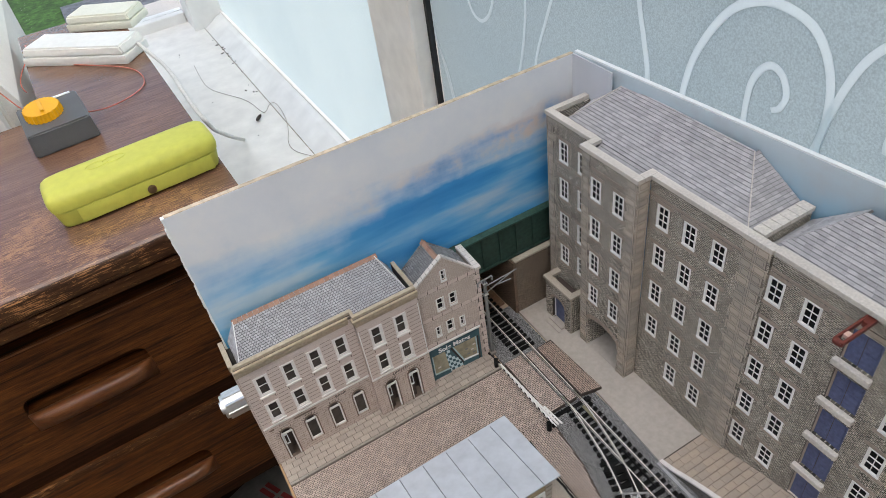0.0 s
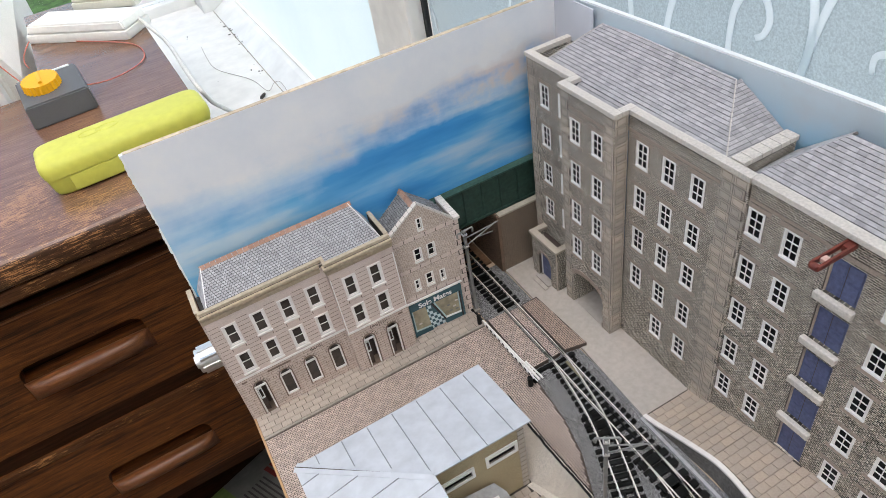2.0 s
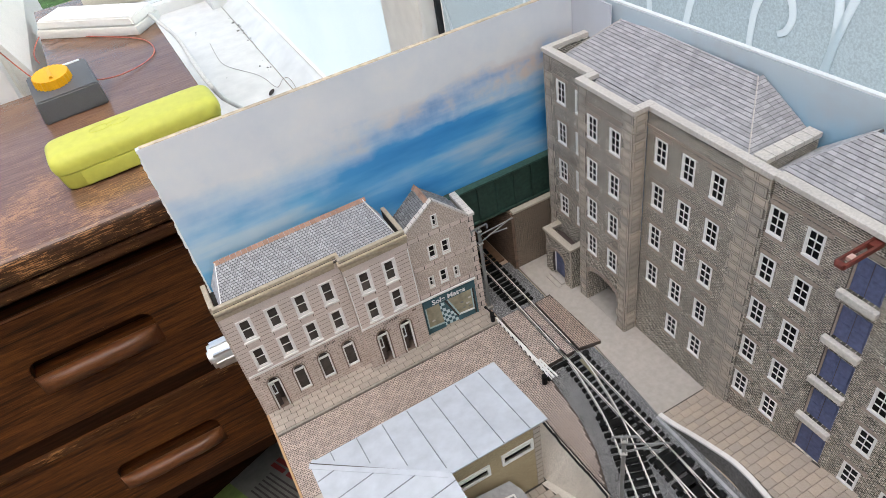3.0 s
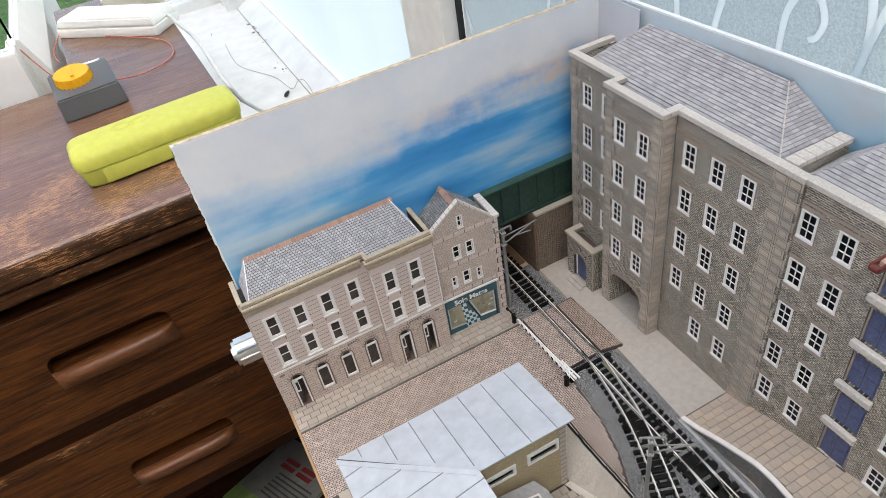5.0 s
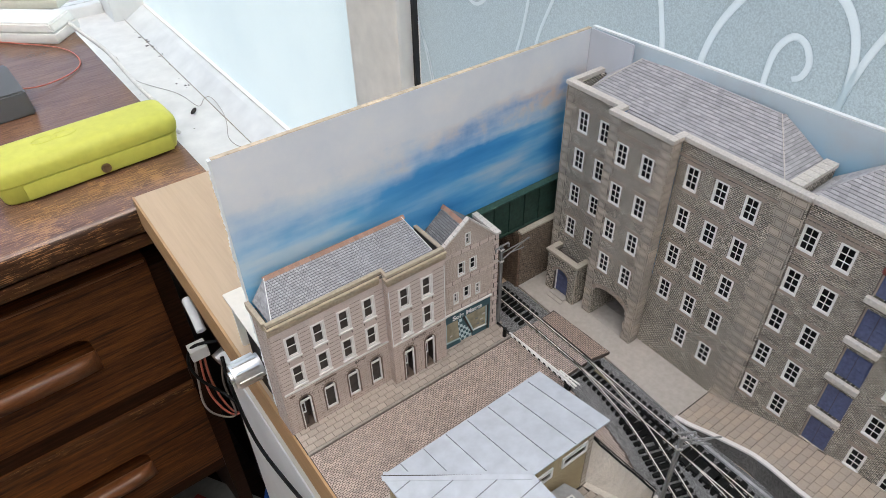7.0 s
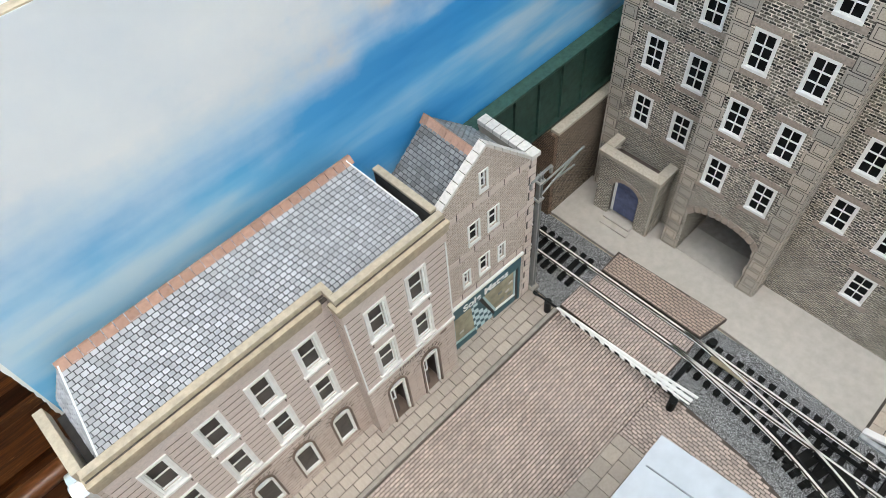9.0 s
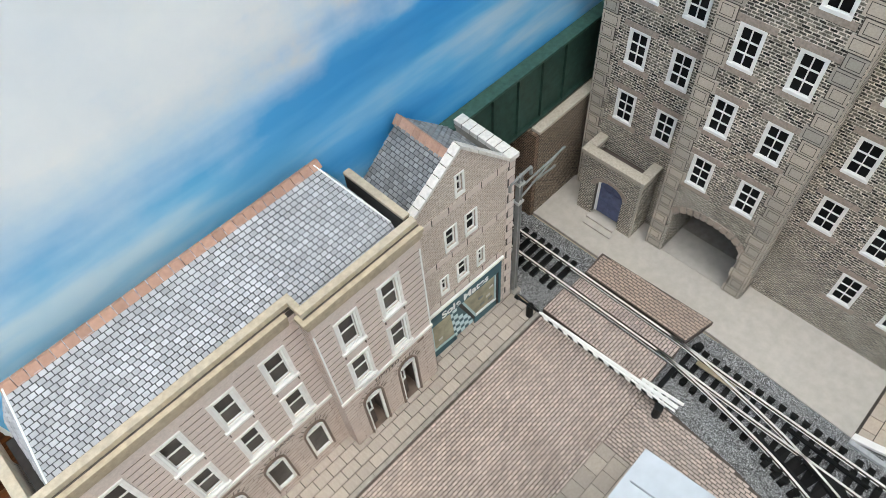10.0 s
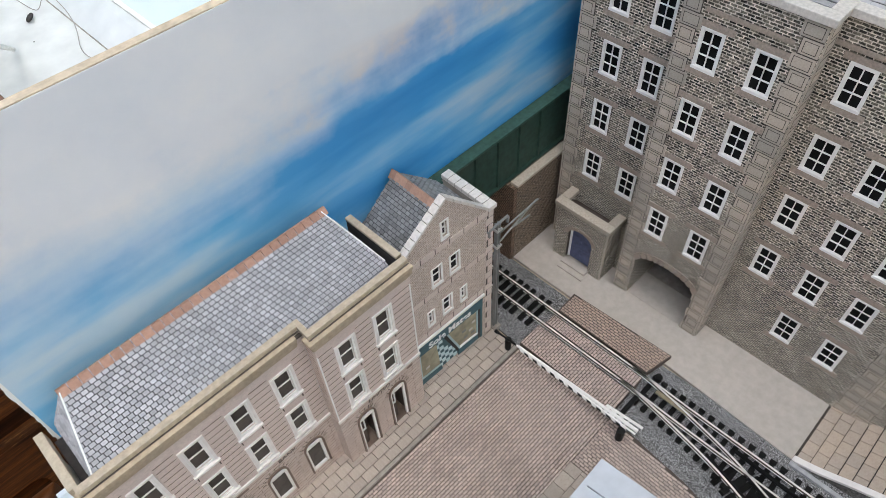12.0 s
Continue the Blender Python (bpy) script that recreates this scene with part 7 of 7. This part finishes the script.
    prism(bm, [(66, -132), (66, -250), (100, -250), (100, -138), (97, -131)], lambda x, y: zc(x, y) - 1.2, zc)
    part("canopy_roof", bm, "canopy", c)
    for k in range(5):
        y1 = -138.5 - k * 19
        y0 = y1 - 15
        bm = bmesh.new()
        for u0, u1, v0, v1 in ((70, 95, y1 - 0.9, y1), (70, 95, y0, y0 + 0.9), (70, 71, y0 + 0.9, y1 - 0.9), (94, 95, y0 + 0.9, y1 - 0.9), (82, 82.9, y0 + 0.9, y1 - 0.9), (71, 94, (y0 + y1) / 2 - 0.4, (y0 + y1) / 2 + 0.4)):
            prism(bm, [(u0, v0), (u1, v0), (u1, v1), (u0, v1)], lambda x, y: zc(x, y) + 0.02, lambda x, y: zc(x, y) + 0.7)
        o = part("rooflight_frame", bm, "white", c, "white rooflight frame")
        bm = bmesh.new()
        prism(bm, [(70.6, y0 + 0.5), (94.4, y0 + 0.5), (94.4, y1 - 0.5), (70.6, y1 - 0.5)], lambda x, y: zc(x, y) + 0.03, lambda x, y: zc(x, y) + 0.3)
        part("pane", bm, "rooflight", o, "glass coloured pale grey for the sky it reflects")
    boxed("canopy_wall", "stn_brick_x", c, 97, 98.4, -248, -140, 0.75, 24)


# ---- paving slabs, laid piece by piece ----
def pavings(ramp):
    rng = random.Random(9)
    p = thing("pavement", "stone slab pavement along the bank and shop", "pavement", kind="structure")
    boxed("pavement_bed", "slab_gap", p, 0.4, 161.4, -13.6, 12, -1.5, 0.55)
    rows = ((-13.3, -9.15), (-8.85, -4.65), (-4.35, -0.1), (0.2, 5.0))
    cache = {}
    for j, (y0, y1) in enumerate(rows):
        x = 0.6 - (3.2 if j % 2 else 0)
        while x < 161:
            w = 6.4
            a, e = max(x, 0.6), min(x + w - 0.32, 161.2)
            if e - a > 0.8:
                k = (round(e - a, 2), round(y1 - y0, 2))
                if k not in cache:
                    bm = bmesh.new()
                    box(bm, 0, k[0], 0, k[1], 0, 0.4)
                    cache[k] = finish(bm, "slab", "slab")
                piece("slab", cache[k], p, shift(a, y0, 0.56 + rng.uniform(-0.03, 0.03)))
            x += w
    for i in range(26):
        boxed("kerb_stone", "kerb", p, 0.5 + i * 6.2, 6.6 + i * 6.2, -15.4, -13.65, -1.4, 0.98, bevel=0.12)
    st = thing("station_paving", "pale stone slabs round the station", "pavement", kind="structure")
    for j in range(3):
        for i in range(21):
            x = 6.2 + i * 6.5 - (3.2 if j % 2 else 0)
            y1 = -66.6 - j * 6.1
            a, e = max(x, 6.2), min(x + 6.3, 134.4)
            if e - a > 1:
                boxed("slab", "slab", st, a, e, y1 - 5.9, y1, 0.42, 0.9)
    for j in range(12):
        y1 = -85.2 - j * 6.6
        for x0, x1 in ((6.2, 15.6),):
            boxed("slab", "slab", st, x0, x0 + 4.6, y1 - 6.4, y1, 0.42, 0.9)
            boxed("slab", "slab", st, x0 + 4.8, x1, y1 - 6.4, y1, 0.42, 0.9)
    for j in range(15):
        for i in range(9):
            x = 98.8 + i * 4.5 + (2.2 if j % 2 else 0)
            y1 = -129.2 - j * 4.5
            edge = 118.5 + (-128 - y1) * 0.42 if y1 > -162 else 136.8
            if min(x + 4.3, 136.8) < edge + 2 and x < 135:
                boxed("slab", "slab", st, x, min(x + 4.22, 136.8), y1 - 4.22, y1, 0.42, 0.9)
    y = -131.0
    j = 0
    while y > -262:
        slope = math.degrees(math.atan2(ramp_z(y) - ramp_z(y - 4.9), 4.9))
        x = ramp_x(y) + 2.3 + (0 if j % 2 else -3.3)
        lo = ramp_x(y) + 2.4
        while x < 231:
            a, e = max(x, lo), min(x + 6.6 - 0.24, 231.0)
            if e - a > 1:
                bm = bmesh.new()
                box(bm, 0, e - a, -4.68, 0, 0.02, 0.5)
                ob = part("slab", bm, "slab_w", ramp)
                ob.matrix_basis = shift(a, y, ramp_z(y) + rng.uniform(-0.02, 0.04), rx=slope)
            x += 6.6
        y -= 4.9
        j += 1


room()
swirls()
desk()
glasses_case()
controller()
desk_clutter()
floor_clutter()
baseboard()
servo()
backdrops()
RAMP = grounds()
tracks()
crossing()
barrier()
catenary_mast((162.4, 0.4, 0), 73, 24, 0, "grey overhead line mast beside the shop")
catenary_mast((141.6, -163.4, 0), 70, 19, -34, "grey overhead line mast beside the points")
bridge()
warehouse()
porch()
bank()
shop()
station()
pavings(RAMP)
